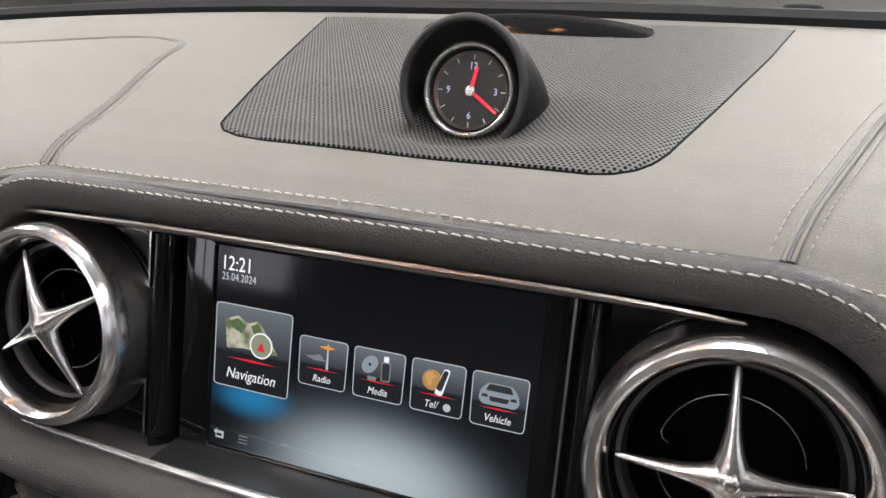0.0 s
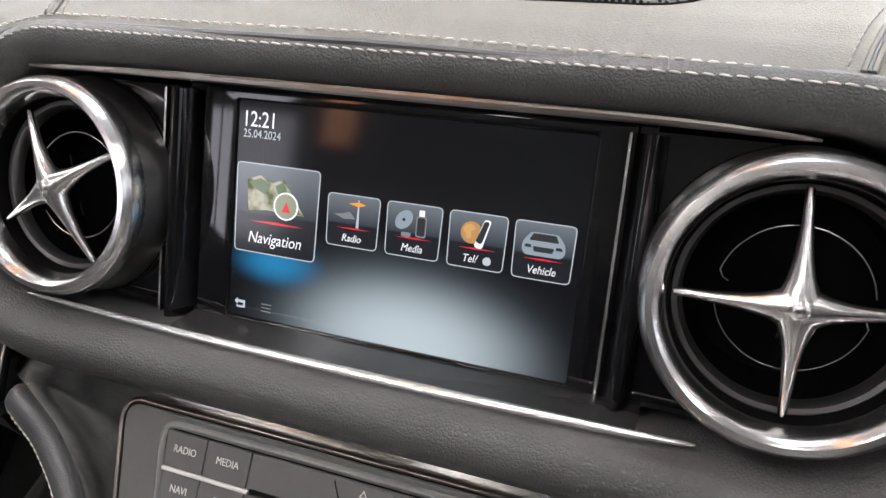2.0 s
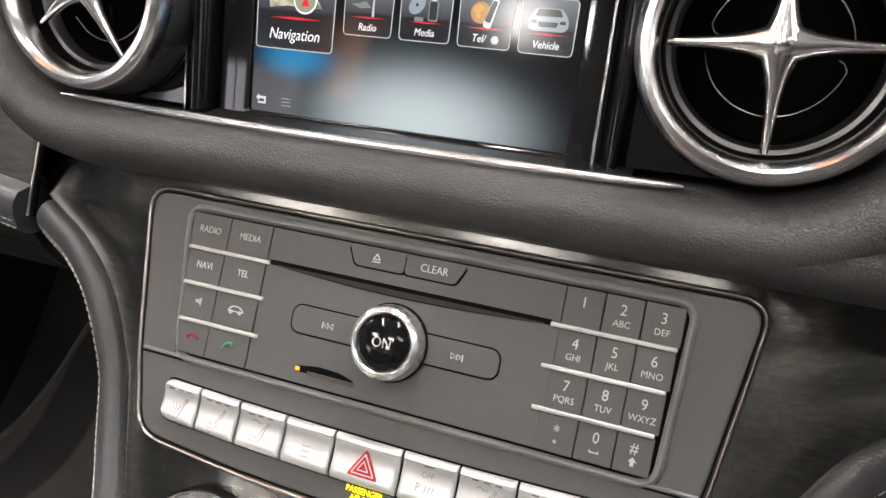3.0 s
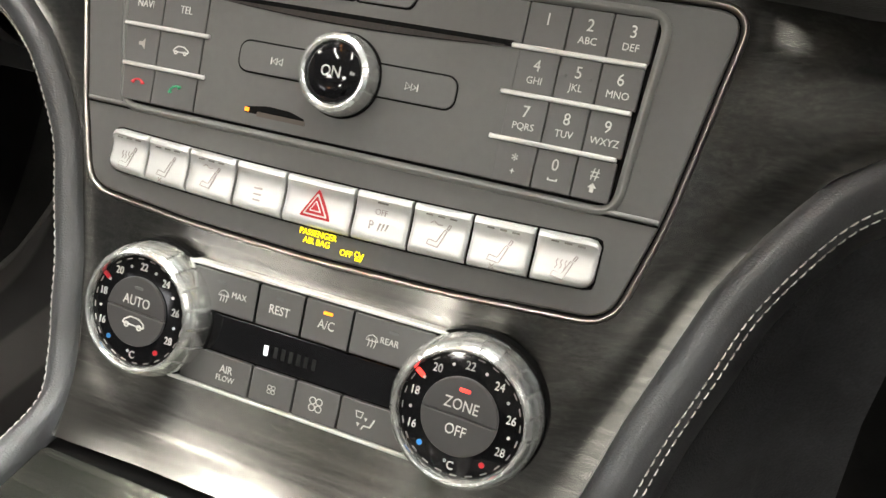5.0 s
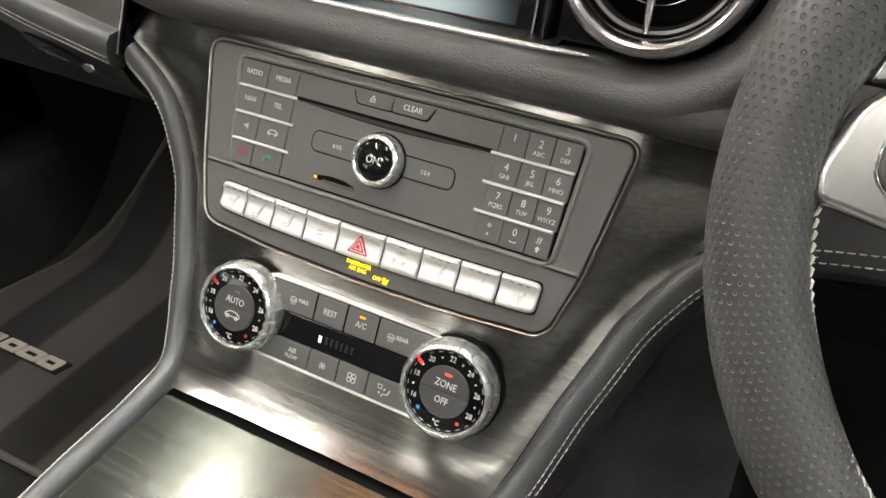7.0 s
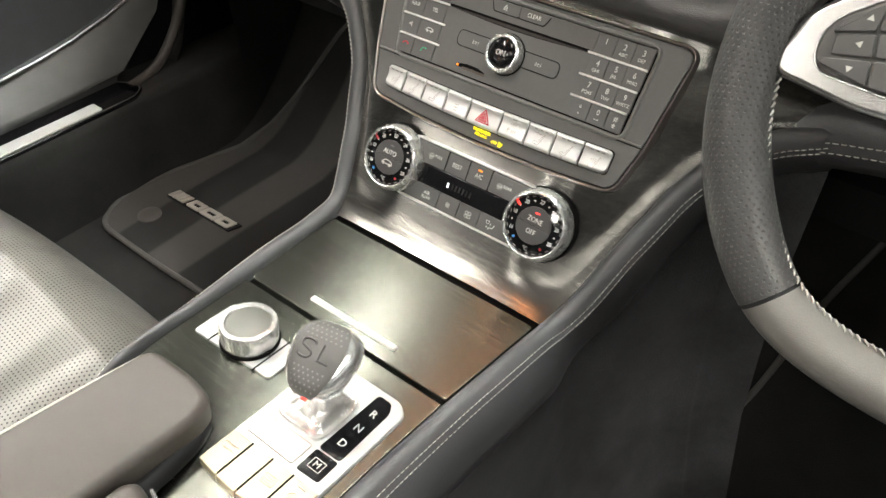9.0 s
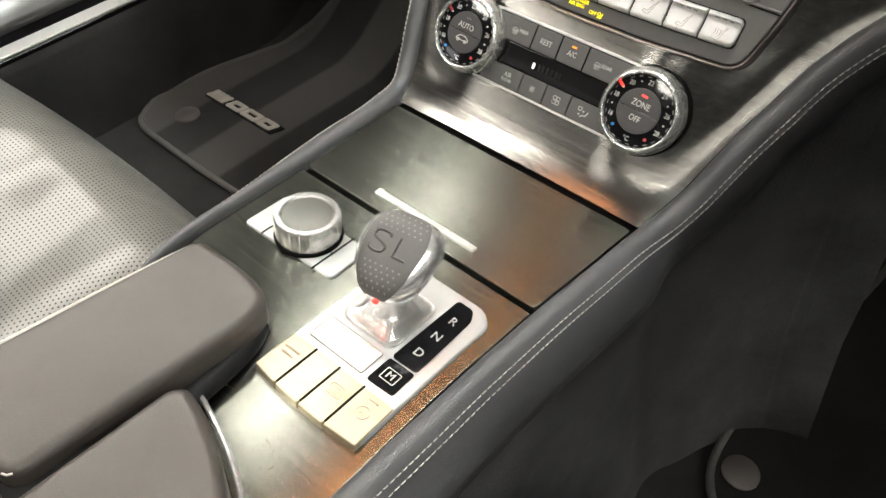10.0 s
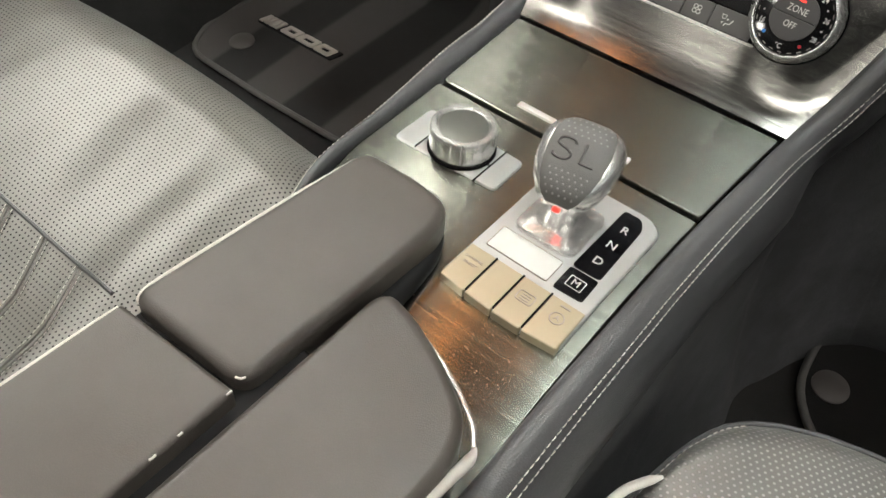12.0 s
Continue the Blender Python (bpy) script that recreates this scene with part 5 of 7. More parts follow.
def screen():
    t = thing("dashboard_screen", M_SCREEN, "lit colour screen in a gloss black dashboard panel showing a menu", "screen")
    part("back_panel", box(-0.1045, -0.058, -0.012, 0.0970, 0.058, -0.0035, 0.001), GLOSS, t, "gloss black panel")
    for cx, xe in ((-0.1550, -0.1035), (0.1475, 0.0960)):
        s = 1 if cx < 0 else -1
        arc = [(cx + s * 0.0505 * math.cos(a), 0.0015 + 0.0505 * math.sin(a)) for a in [radians(-78 + 156 * k / 24) for k in range(25)]]
        o = [(xe, -0.0485)] + [(xe, 0.0510)] + arc[::-1]
        part("side_panel", prism(o if s < 0 else o[::-1], -0.008, 0.0015, 0.0002), GLOSS, t, "gloss black panel")
    part("rear_panel", box(-0.21, -0.060, -0.045, 0.205, 0.060, -0.0255), GAP, t)
    part("bezel", frame_ring(rrect(-0.0935, -0.0545, 0.0905, 0.0545, 0.002), rrect(-0.0770, -0.0468, 0.0768, 0.0478, 0.0012), -0.006, 0.0004, 0.0008), GLOSS, t, "gloss black bezel")
    pan = part("display", box(-0.0775, -0.0473, -0.005, 0.0772, 0.0483, -0.0012), LCD, t, "lit display")
    for x in (-0.1030, 0.0960):
        bm = bmesh.new()
        rings(bm, [[(x - 0.0065 + 0.013 * k / 10, y, -0.0035 + 0.0125 * math.sin(math.pi * k / 10) ** 0.7) for k in range(11)] for y in (-0.052, 0.050)], False)
        bmesh.ops.recalc_face_normals(bm, faces=bm.faces)
        part("pillar", bm, GLOSS, t, "gloss black pillar", angle=80)
        part("pillar_edge", box(x - 0.0082, -0.052, -0.004, x - 0.0072, 0.050, 0.0045), SATIN, t)
    # chrome lines above and below
    up = spline([(-0.172, 0.0535, 0.0195), (-0.10, 0.0547, 0.0198), (0.0, 0.0547, 0.0198), (0.10, 0.0545, 0.0198), (0.146, 0.0530, 0.0195)], 40)
    # Upper line: darker metal colour stands for chrome that reflects dark surroundings.
    part("upper_trim", tube(up, lambda k: 0.0005 + 0.0013 * math.sin(math.pi * min(1, max(0, k))) ** 0.5, 8), LIP, t, "chrome trim line, darkened in colour for its dim reflection")
    lo = spline([(-0.172, -0.0505, 0.0200), (-0.09, -0.0522, 0.0215), (0.0, -0.0528, 0.0220), (0.09, -0.0522, 0.0215), (0.125, -0.0512, 0.0205)], 40)
    part("lower_trim", tube(lo, lambda k: 0.0006 + 0.0015 * math.sin(math.pi * min(1, max(0, k))) ** 0.5, 10), RING, t, "polished trim line")
    bm = bmesh.new()
    rings(bm, [[(x, y, z) for y, z in ((-0.0476, -0.006), (-0.0482, 0.000), (-0.0503, 0.0100), (-0.0522, 0.0190), (-0.057, 0.0195), (-0.057, -0.006))] for x in (-0.094, 0.0, 0.105)], True, True, True)
    bmesh.ops.recalc_face_normals(bm, faces=bm.faces)
    part("lower_shelf", bm, plain("shelf_gloss", (0.030, 0.030, 0.031), 0.16, 0.0, 0.03, 60), t, "dark polished shelf")
    # menu
    z = -0.0010
    cards = ((-0.0555, 0.0023, 0.0410, 0.0395, "Navigation", 0.0070), (-0.0189, 0.0030, 0.0242, 0.0224, "Radio", 0.0044), (0.0082, 0.0030, 0.0242, 0.0224, "Media", 0.0044),
             (0.0351, 0.0029, 0.0240, 0.0226, "Tel/", 0.0044), (0.0616, 0.0027, 0.0238, 0.0228, "Vehicle", 0.0044))
    for cx, cy, w, h, name, size in cards:
        o = [(cx - w / 2 + 0.0004, cy - h / 2), (cx + w / 2 - 0.0004, cy - h / 2), (cx + w / 2, cy + h / 2 - 0.0004), (cx - w / 2, cy + h / 2 - 0.0004)]
        out = rounded(o, 0.0022, 4)
        c = part("menu_card", flat(out, z), CARD, pan, "dark glassy menu card")
        part("outline", frame_ring(out, inset(out, 0.00038 if w < 0.03 else 0.00045), z - 0.0001, z + 0.0001, 0.00002), LCD_LINE, c)
        dx = 0.0 if name != "Tel/" else -0.0022
        word(name, size, LCD_WHITE, c, cx + dx, cy - h * 0.33, z + 0.0002, thick=0.00003, wide=0.88, slant=0.20)
        part("line", flat([(cx - w * 0.32, cy - h * 0.145), (cx, cy - h * 0.158), (cx + w * 0.34, cy - h * 0.145), (cx, cy - h * 0.128)], z + 0.0002), LCD_RED, c)
        y0, q = cy + h * 0.14, w / 0.041
        Z = z + 0.0003
        if name == "Navigation":
            part("map", flat([(cx - 0.0135, y0 - 0.0070), (cx - 0.0045, y0 - 0.0058), (cx + 0.0140, y0 - 0.0062), (cx + 0.0030, y0 + 0.0082), (cx - 0.0020, y0 + 0.0062), (cx - 0.0085, y0 + 0.0088), (cx - 0.0150, y0 + 0.0064)], Z), LCD_MAP, c)
            for pts in (((-0.0140, 0.0055), (-0.0110, 0.0030), (-0.0060, 0.0010), (-0.0035, 0.0045), (-0.0080, 0.0078)), ((0.0010, 0.0015), (0.0060, -0.0010), (0.0045, 0.0050), (0.0025, 0.0070), (-0.0010, 0.0050)), ((0.0080, -0.0055), (0.0125, -0.0058), (0.0085, -0.0005))):
                part("wood", flat([(cx + a, y0 + b) for a, b in pts], Z + 0.0001), LCD_GREEN, c)
            part("compass", flat(circle(cx + 0.0050, y0 - 0.0030, 0.0056, 28), Z + 0.0002), lit("lcd_compass", (0.20, 0.22, 0.15), 0.8), c)
            part("compass_ring", frame_ring(circle(cx + 0.0050, y0 - 0.0030, 0.0060, 28), circle(cx + 0.0050, y0 - 0.0030, 0.0053, 28), Z + 0.0001, Z + 0.0003, 0.00003), LCD_WHITE, c)
            part("needle", flat([(cx + 0.0030, y0 - 0.0056), (cx + 0.0074, y0 - 0.0056), (cx + 0.0052, y0 - 0.0012)], Z + 0.0004), LCD_RED, c)
        elif name == "Radio":
            part("mast", flat([(cx + 0.0018, y0 - 0.0058), (cx + 0.0030, y0 - 0.0058), (cx + 0.0026, y0 + 0.0058), (cx + 0.0022, y0 + 0.0058)], Z), LCD_LINE, c)
            part("beam", flat([(cx - 0.0020, y0 + 0.0040), (cx + 0.0024, y0 + 0.0030), (cx + 0.0060, y0 + 0.0040), (cx + 0.0024, y0 + 0.0050)], Z + 0.0001), LCD_ORANGE, c)
            part("skyline", flat([(cx - 0.0085, y0 - 0.0010), (cx - 0.0040, y0 - 0.0026), (cx + 0.0015, y0 - 0.0022), (cx - 0.0015, y0 + 0.0006), (cx - 0.0045, y0 - 0.0004)], Z), LCD_GREY, c)
        elif name == "Media":
            part("disc", flat([(cx - 0.0042 + 0.0036 * math.cos(a) + 0.0012 * math.sin(a), y0 + 0.0008 + 0.0040 * math.sin(a)) for a in [6.283 * k / 24 for k in range(24)]], Z), LCD_STEEL, c)
            part("disc_hole", flat(circle(cx - 0.0042, y0 + 0.0008, 0.0007, 12), Z + 0.0001), LCD_DARK, c)
            part("stick", flat(rrect(cx + 0.0012, y0 - 0.0056, cx + 0.0056, y0 + 0.0030, 0.0008, 2), Z), LCD_GREY, c)
            part("stick_face", flat(rrect(cx + 0.0017, y0 - 0.0050, cx + 0.0051, y0 + 0.0024, 0.0006, 2), Z + 0.0001), LCD_DARK, c)
            part("plug", flat(rrect(cx + 0.0022, y0 + 0.0030, cx + 0.0045, y0 + 0.0054, 0.0002, 2), Z), LCD_WHITE, c)
            part("cap", flat(rrect(cx - 0.0050, y0 - 0.0060, cx - 0.0008, y0 - 0.0042, 0.0006, 2), Z), LCD_GREY, c)
        elif name == "Tel/":
            part("globe", flat(circle(cx - 0.0024, y0 - 0.0002, 0.0044, 24), Z), LCD_BROWN, c)
            part("land", flat(rounded([(cx - 0.0060, y0 + 0.0004), (cx - 0.0046, y0 - 0.0006), (cx - 0.0040, y0 - 0.0030), (cx - 0.0022, y0 - 0.0022), (cx - 0.0026, y0 + 0.0002), (cx - 0.0006, y0 + 0.0014), (cx - 0.0024, y0 + 0.0034), (cx - 0.0050, y0 + 0.0026)], 0.0008, 3), Z + 0.0001), lit("lcd_land", (0.46, 0.26, 0.09), 0.8), c)
            part("phone", flat(rounded([(cx - 0.0010, y0 - 0.0056), (cx + 0.0024, y0 - 0.0064), (cx + 0.0054, y0 + 0.0052), (cx + 0.0026, y0 + 0.0056)], 0.0012, 3), Z + 0.0002), LCD_WHITE, c)
            part("phone_face", flat(rounded([(cx - 0.0004, y0 - 0.0036), (cx + 0.0022, y0 - 0.0044), (cx + 0.0048, y0 + 0.0046), (cx + 0.0027, y0 + 0.0050)], 0.0010, 3), Z + 0.0003), LCD_DARK, c)
            part("web_mark", flat(circle(cx + 0.0050, cy - h * 0.335, 0.0017, 20), Z), LCD_LINE, c)
        else:
            part("car_body", flat(rounded([(cx - 0.0086, y0 - 0.0030), (cx - 0.0070, y0 - 0.0052), (cx + 0.0070, y0 - 0.0052), (cx + 0.0086, y0 - 0.0030), (cx + 0.0080, y0 + 0.0004), (cx + 0.0052, y0 + 0.0038), (cx - 0.0052, y0 + 0.0038), (cx - 0.0080, y0 + 0.0004)], 0.0012, 3), Z), LCD_STEEL, c)
            part("car_glass", flat(rounded([(cx - 0.0058, y0 + 0.0006), (cx + 0.0058, y0 + 0.0006), (cx + 0.0044, y0 + 0.0034), (cx - 0.0044, y0 + 0.0034)], 0.0005, 2), Z + 0.0001), LCD_DARK, c)
            part("car_grille", flat(rounded([(cx - 0.0036, y0 - 0.0036), (cx + 0.0036, y0 - 0.0036), (cx + 0.0042, y0 - 0.0016), (cx - 0.0042, y0 - 0.0016)], 0.0005, 2), Z + 0.0001), LCD_DARK, c)
            for s in (-1, 1):
                part("car_light", flat([(cx + s * 0.0060 - 0.0014, y0 - 0.0022), (cx + s * 0.0060 + 0.0014, y0 - 0.0022), (cx + s * 0.0060 + 0.0010, y0 - 0.0010), (cx + s * 0.0060 - 0.0010, y0 - 0.0010)], Z + 0.0001), LCD_DARK, c)
    word("12:21", 0.0094, LCD_WHITE, pan, -0.0744, 0.0398, z + 0.0002, thick=0.00003, align="LEFT", wide=0.82)
    word("25.04.2024", 0.0050, LCD_LINE, pan, -0.0738, 0.0338, z + 0.0002, thick=0.00003, align="LEFT", wide=0.84)
    part("back_arrow", flat([(-0.0738, -0.0405), (-0.0722, -0.0388), (-0.0722, -0.0398), (-0.0684, -0.0398), (-0.0684, -0.0432), (-0.0728, -0.0432), (-0.0728, -0.0424), (-0.0694, -0.0424), (-0.0694, -0.0410), (-0.0722, -0.0410), (-0.0722, -0.0422)][::-1], z + 0.0002), LCD_LINE, pan)
    for k in range(3):
        part("menu_line", flat(rrect(-0.0600, -0.0400 - 0.0016 * k, -0.0550, -0.0396 - 0.0016 * k, 0.0001, 1), z + 0.0002), LCD_GREY, pan)


screen()


DIAL = plain("dial_metal", (0.80, 0.805, 0.79), 0.27, 0.9, 0.04, 120)
BUTTON = plain("button_plastic", (0.055, 0.053, 0.053), 0.42, 0.0, 0.06, 400)


def saw(n, depth, r_min):
    """Shallow steps round a dial: each facet rises slowly and drops at a sharp notch."""
    def f(a, r, z):
        if r <= r_min or z < 0:
            return 1.0
        u = (a * n / (2 * math.pi)) % 1.0
        w = min(1.0, (r - r_min) / (r_min * 0.08))
        return 1.0 - depth * w * (0.15 * u if u < 0.86 else 1.0)
    return f


# ---- radio panel ----
SWITCH = plain("switch_silver", (0.74, 0.735, 0.72), 0.32, 0.55, 0.04, 160)
LAMP_OFF = plain("unlit_lens", (0.24, 0.225, 0.21), 0.4)
SWITCH_PRINT = plain("switch_print", (0.40, 0.345, 0.33), 0.5)


ROCKER = ((0.0, 0.0006), (0.02, 0.0021), (0.06, 0.0031), (0.13, 0.0036), (0.22, 0.0034), (0.40, 0.0027), (0.58, 0.0025), (0.74, 0.0028), (0.855, 0.0034), (0.875, 0.0039), (0.95, 0.0037), (0.985, 0.0030), (1.0, 0.0010))


RIDGE = plain("frame_plastic", (0.20, 0.198, 0.19), 0.30)


def rocker(x0, x1, low, high, round_left, round_right):
    """A rocker switch: bright upper bevel, hollow face and a rolled lower lip."""
    xs = [0.0, 0.0, 0.03, 0.08, 0.20, 0.5, 0.80, 0.92, 0.97, 1.0, 1.0]
    sink = [1.0, 0.25, 0.06, 0.0, 0.0, 0.0, 0.0, 0.0, 0.06, 0.25, 1.0]
    loops = []
    for q, d in zip(xs, sink):
        x = x0 + (x1 - x0) * q
        near = 0.0
        if round_left:
            near = max(near, 1 - q / 0.14)
        if round_right:
            near = max(near, 1 - (1 - q) / 0.14)
        y0, y1 = low(x) + 0.0032 * near ** 2, high(x) - 0.0026 * near ** 2
        loops.append([(x, y0 + (y1 - y0) * u, 0.0 if d == 1.0 else z * (1 - d)) for u, z in ROCKER])
    bm = bmesh.new()
    rings(bm, loops, False)
    bmesh.ops.recalc_face_normals(bm, faces=bm.faces)
    if sum(f.normal.z * f.calc_area() for f in bm.faces) < 0:
        bmesh.ops.reverse_faces(bm, faces=bm.faces)
    return bm


def seat_symbol(k, cx, cy, kind):
    """Line drawing of a seat: cushion, backrest, headrest and what the switch does."""
    def P(pts):
        out = []
        for a, b in pts:
            y = cy + b * 1.15
            out.append(Vector((cx + a * 1.15, y, lerp_table(ROCKER, (y + 0.0088) / 0.0192) + 0.00018)))
        return [p.lerp(q, f) for p, q in zip(out, out[1:]) for f in (0.0, 0.33, 0.67)] + [out[-1]]
    r = 0.00020
    part("symbol", tube(P([(-0.0030, -0.0014), (-0.0034, -0.0030), (0.0006, -0.0034), (0.0026, 0.0022), (0.0018, 0.0026), (-0.0002, -0.0018), (-0.0030, -0.0014)]), r, 5), SWITCH_PRINT, k)
    part("symbol", tube(P([(0.0024, 0.0030), (0.0032, 0.0046), (0.0038, 0.0042), (0.0031, 0.0028), (0.0024, 0.0030)]), r, 5), SWITCH_PRINT, k)
    if kind == "warm":
        for q in (-0.0026, -0.0012, 0.0002):
            part("symbol", tube(P([(q, -0.0006), (q + 0.0005, 0.0006), (q, 0.0016), (q + 0.0004, 0.0026)]), r, 5), SWITCH_PRINT, k)
    elif kind == "fan":
        for u, v in (((-0.0022, -0.0040), (-0.0006, -0.0056)), ((-0.0006, -0.0040), (-0.0022, -0.0056))):
            part("symbol", tube(P([u, v]), r * 1.3, 5), SWITCH_PRINT, k)
    else:
        part("symbol", tube(P([(-0.0034, 0.0040), (-0.0022, 0.0048), (-0.0008, 0.0038), (0.0008, 0.0040)]), r, 5), SWITCH_PRINT, k)


def radio():
    t = thing("radio_panel", M_STACK, "dark grey radio control panel with keys, disc slot and dial", "radio")
    out = rounded(RADIO_OUT, 0.010, 6)
    part("plate", prism(out, -0.009, 0.0, 0.0012), PANEL, t)
    part("lip_gap", frame_ring(inset(out, -0.0008), inset(out, 0.0002), -0.009, -0.0012, 0.0001), GAP, t)
    part("split_line", box(-0.1218, 0.0204, -0.0004, 0.1282, 0.0211, 0.00025), GAP, t)
    part("ridge", tube(spline([(-0.1212, 0.0222, 0.0003), (0.0, 0.0220, 0.0003), (0.1278, 0.0222, 0.0003)], 12), 0.0009, 8), RIDGE, t, "smooth bright ridge")
    rec = rounded([(-0.1010, 0.0235), (0.1110, 0.0235), (0.1140, 0.0895), (-0.1100, 0.0895)], 0.006, 5)
    part("key_frame", frame_ring(inset(rec, -0.0034), inset(rec, 0.0002), -0.0005, 0.0016, 0.0014), RIDGE, t, "raised smooth frame")
    part("key_bed", prism(rec, -0.001, 0.0003, 0.0001), GAP, t)

    def key(x0, y0, x1, y1, up=0.0022, mat=KEY, r=0.0006, sl=0.0, sr=0.0):
        o = [(x0 + sl, y0), (x1 + sr, y0), (x1, y1), (x0, y1)]
        return part("key", prism(rounded(o, r, 2), 0.0, up, 0.0004), mat, t)
    rows = ((0.0737, 0.0888), (0.0575, 0.0722), (0.0408, 0.0560), (0.0248, 0.0393))
    # left block
    names = (("RADIO", "MEDIA"), ("NAVI", "TEL"), ("mute", "car"), ("end", "call"))
    for (y0, y1), (a, b) in zip(rows, names):
        sl = (0.0885 - y1) * 0.09
        for n, (nm, x0, x1, xs) in enumerate(((a, -0.1078 + sl, -0.0873, sl), (b, -0.0869, -0.0655, 0))):
            k = key(x0, y0, x1, y1, sl=0.0012 if n == 0 else 0.0)
            cx, cy, z = (x0 + x1) / 2 + 0.0004, (y0 + y1) / 2 + 0.0006, 0.00235
            if nm.isupper():
                word(nm, 0.0044, PRINT, k, cx, cy, z, wide=0.86)
            elif nm == "mute":
                part("symbol", prism([(cx - 0.0016, cy - 0.0008), (cx, cy - 0.0008), (cx + 0.0016, cy - 0.0022), (cx + 0.0016, cy + 0.0022), (cx, cy + 0.0008), (cx - 0.0016, cy + 0.0008)], 0.0022, z, 0.00005), PRINT_GREY, k)
            elif nm == "car":
                part("symbol", frame_ring(rounded([(cx - 0.0040, cy - 0.0010), (cx + 0.0042, cy - 0.0010), (cx + 0.0040, cy + 0.0004), (cx + 0.0016, cy + 0.0018), (cx - 0.0016, cy + 0.0018), (cx - 0.0034, cy + 0.0004)], 0.0006, 2), rounded([(cx - 0.0034, cy - 0.0005), (cx + 0.0036, cy - 0.0005), (cx + 0.0034, cy + 0.0001), (cx + 0.0013, cy + 0.0013), (cx - 0.0013, cy + 0.0013), (cx - 0.0029, cy + 0.0001)], 0.0004, 2), 0.002, z, 0.00005), PRINT, k)
                for s in (-0.0022, 0.0024):
                    part("symbol", frame_ring(circle(cx + s, cy - 0.0011, 0.0009, 12), circle(cx + s, cy - 0.0011, 0.0004, 12), 0.002, z + 0.0001, 0.00005), PRINT, k)
            else:
                m = PRINT_RED if nm == "end" else PRINT_GREEN
                arc = [Vector((cx + 0.0026 * math.cos(a), cy - 0.0006 + 0.0018 * math.sin(a), z)) for a in [math.pi * j / 10 for j in range(11)]]
                rot = 0.0 if nm == "end" else 0.5
                arc = [Vector((cx + (p.x - cx) * math.cos(rot) - (p.y - cy) * math.sin(rot), cy + (p.x - cx) * math.sin(rot) + (p.y - cy) * math.cos(rot), z)) for p in arc]
                part("symbol", tube(arc, lambda q: 0.0009 if q < 0.2 or q > 0.8 else 0.0005, 6), m, k)
    for y, x0, x1 in ((0.0729, -0.1068, -0.0636), (0.0566, -0.1055, -0.0625), (0.0399, -0.1040, -0.0620)):
        part("bar", prism(rrect(x0, y - 0.00085, x1, y + 0.00085, 0.0004, 2), 0.0, 0.0032, 0.0006), SILVER, t, "slim silver bar")
    # number block
    nums = ((("1", ""), ("2", "ABC"), ("3", "DEF")), (("4", "GHI"), ("5", "JKL"), ("6", "MNO")), (("7", "PQRS"), ("8", "TUV"), ("9", "WXYZ")), (("*", "+"), ("0", "_"), ("#", "^")))
    for j, ((y0, y1), line) in enumerate(zip(rows, nums)):
        xs = ((0.0676 - 0.0004 * j, 0.0824 - 0.0004 * j), (0.0828 - 0.0004 * j, 0.0972 - 0.0004 * j), (0.0976 - 0.0004 * j, 0.1122 - 0.0008 * j))
        for (x0, x1), (a, b) in zip(xs, line):
            k = key(x0, y0, x1, y1)
            cx, cy, z = (x0 + x1) / 2, (y0 + y1) / 2, 0.00235
            word(a, 0.0060 if a != "*" else 0.0062, PRINT, k, cx, cy + 0.0022 - (0.0012 if a == "*" else 0), z, wide=0.9)
            if b == "_":
                part("symbol", prism([(cx - 0.0018, cy - 0.0034), (cx + 0.0018, cy - 0.0034), (cx + 0.0018, cy - 0.0024), (cx + 0.0013, cy - 0.0024), (cx + 0.0013, cy - 0.0029), (cx - 0.0013, cy - 0.0029), (cx - 0.0013, cy - 0.0024), (cx - 0.0018, cy - 0.0024)], 0.002, z, 0.00003), PRINT, k)
            elif b == "^":
                part("symbol", prism([(cx - 0.0007, cy - 0.0044), (cx + 0.0007, cy - 0.0044), (cx + 0.0007, cy - 0.0028), (cx + 0.0016, cy - 0.0028), (cx, cy - 0.0010), (cx - 0.0016, cy - 0.0028), (cx - 0.0007, cy - 0.0028)], 0.002, z, 0.00003), PRINT, k)
            elif b:
                word(b, 0.0036, PRINT, k, cx, cy - 0.0030, z, wide=0.95)
            if a == "5":
                for s in (-1, 1):
                    part("pip", prism(circle(cx + s * 0.0045, cy + 0.0008, 0.0005, 10), 0.002, 0.0027, 0.0002), KEY, k)
    for y, x0, x1 in ((0.0730, 0.0638, 0.1115), (0.0566, 0.0632, 0.1103), (0.0402, 0.0626, 0.1092)):
        part("bar", prism(rrect(x0, y - 0.00085, x1, y + 0.00085, 0.0004, 2), 0.0, 0.0032, 0.0006), SILVER, t, "slim silver bar")
    # middle field, disc slot, eject and clear
    part("centre_field", prism(rrect(-0.0650, 0.0248, 0.0672, 0.0888, 0.0005, 2), 0.0, 0.0020, 0.0003), PANEL, t)
    def bowed(top, low, sag, inset_x, z):
        bm = bmesh.new()
        xs = [-0.0632 + inset_x + (0.1274 - 2 * inset_x) * k / 24 for k in range(25)]
        dip = lambda k: math.sin(math.pi * k / 24)
        rings(bm, [[(x, low - sag * dip(k), 0.0012), (x, low - sag * dip(k), z), (x, top, z), (x, top, 0.0012)] for k, x in enumerate(xs)], True, True, True)
        bmesh.ops.recalc_face_normals(bm, faces=bm.faces)
        return bm
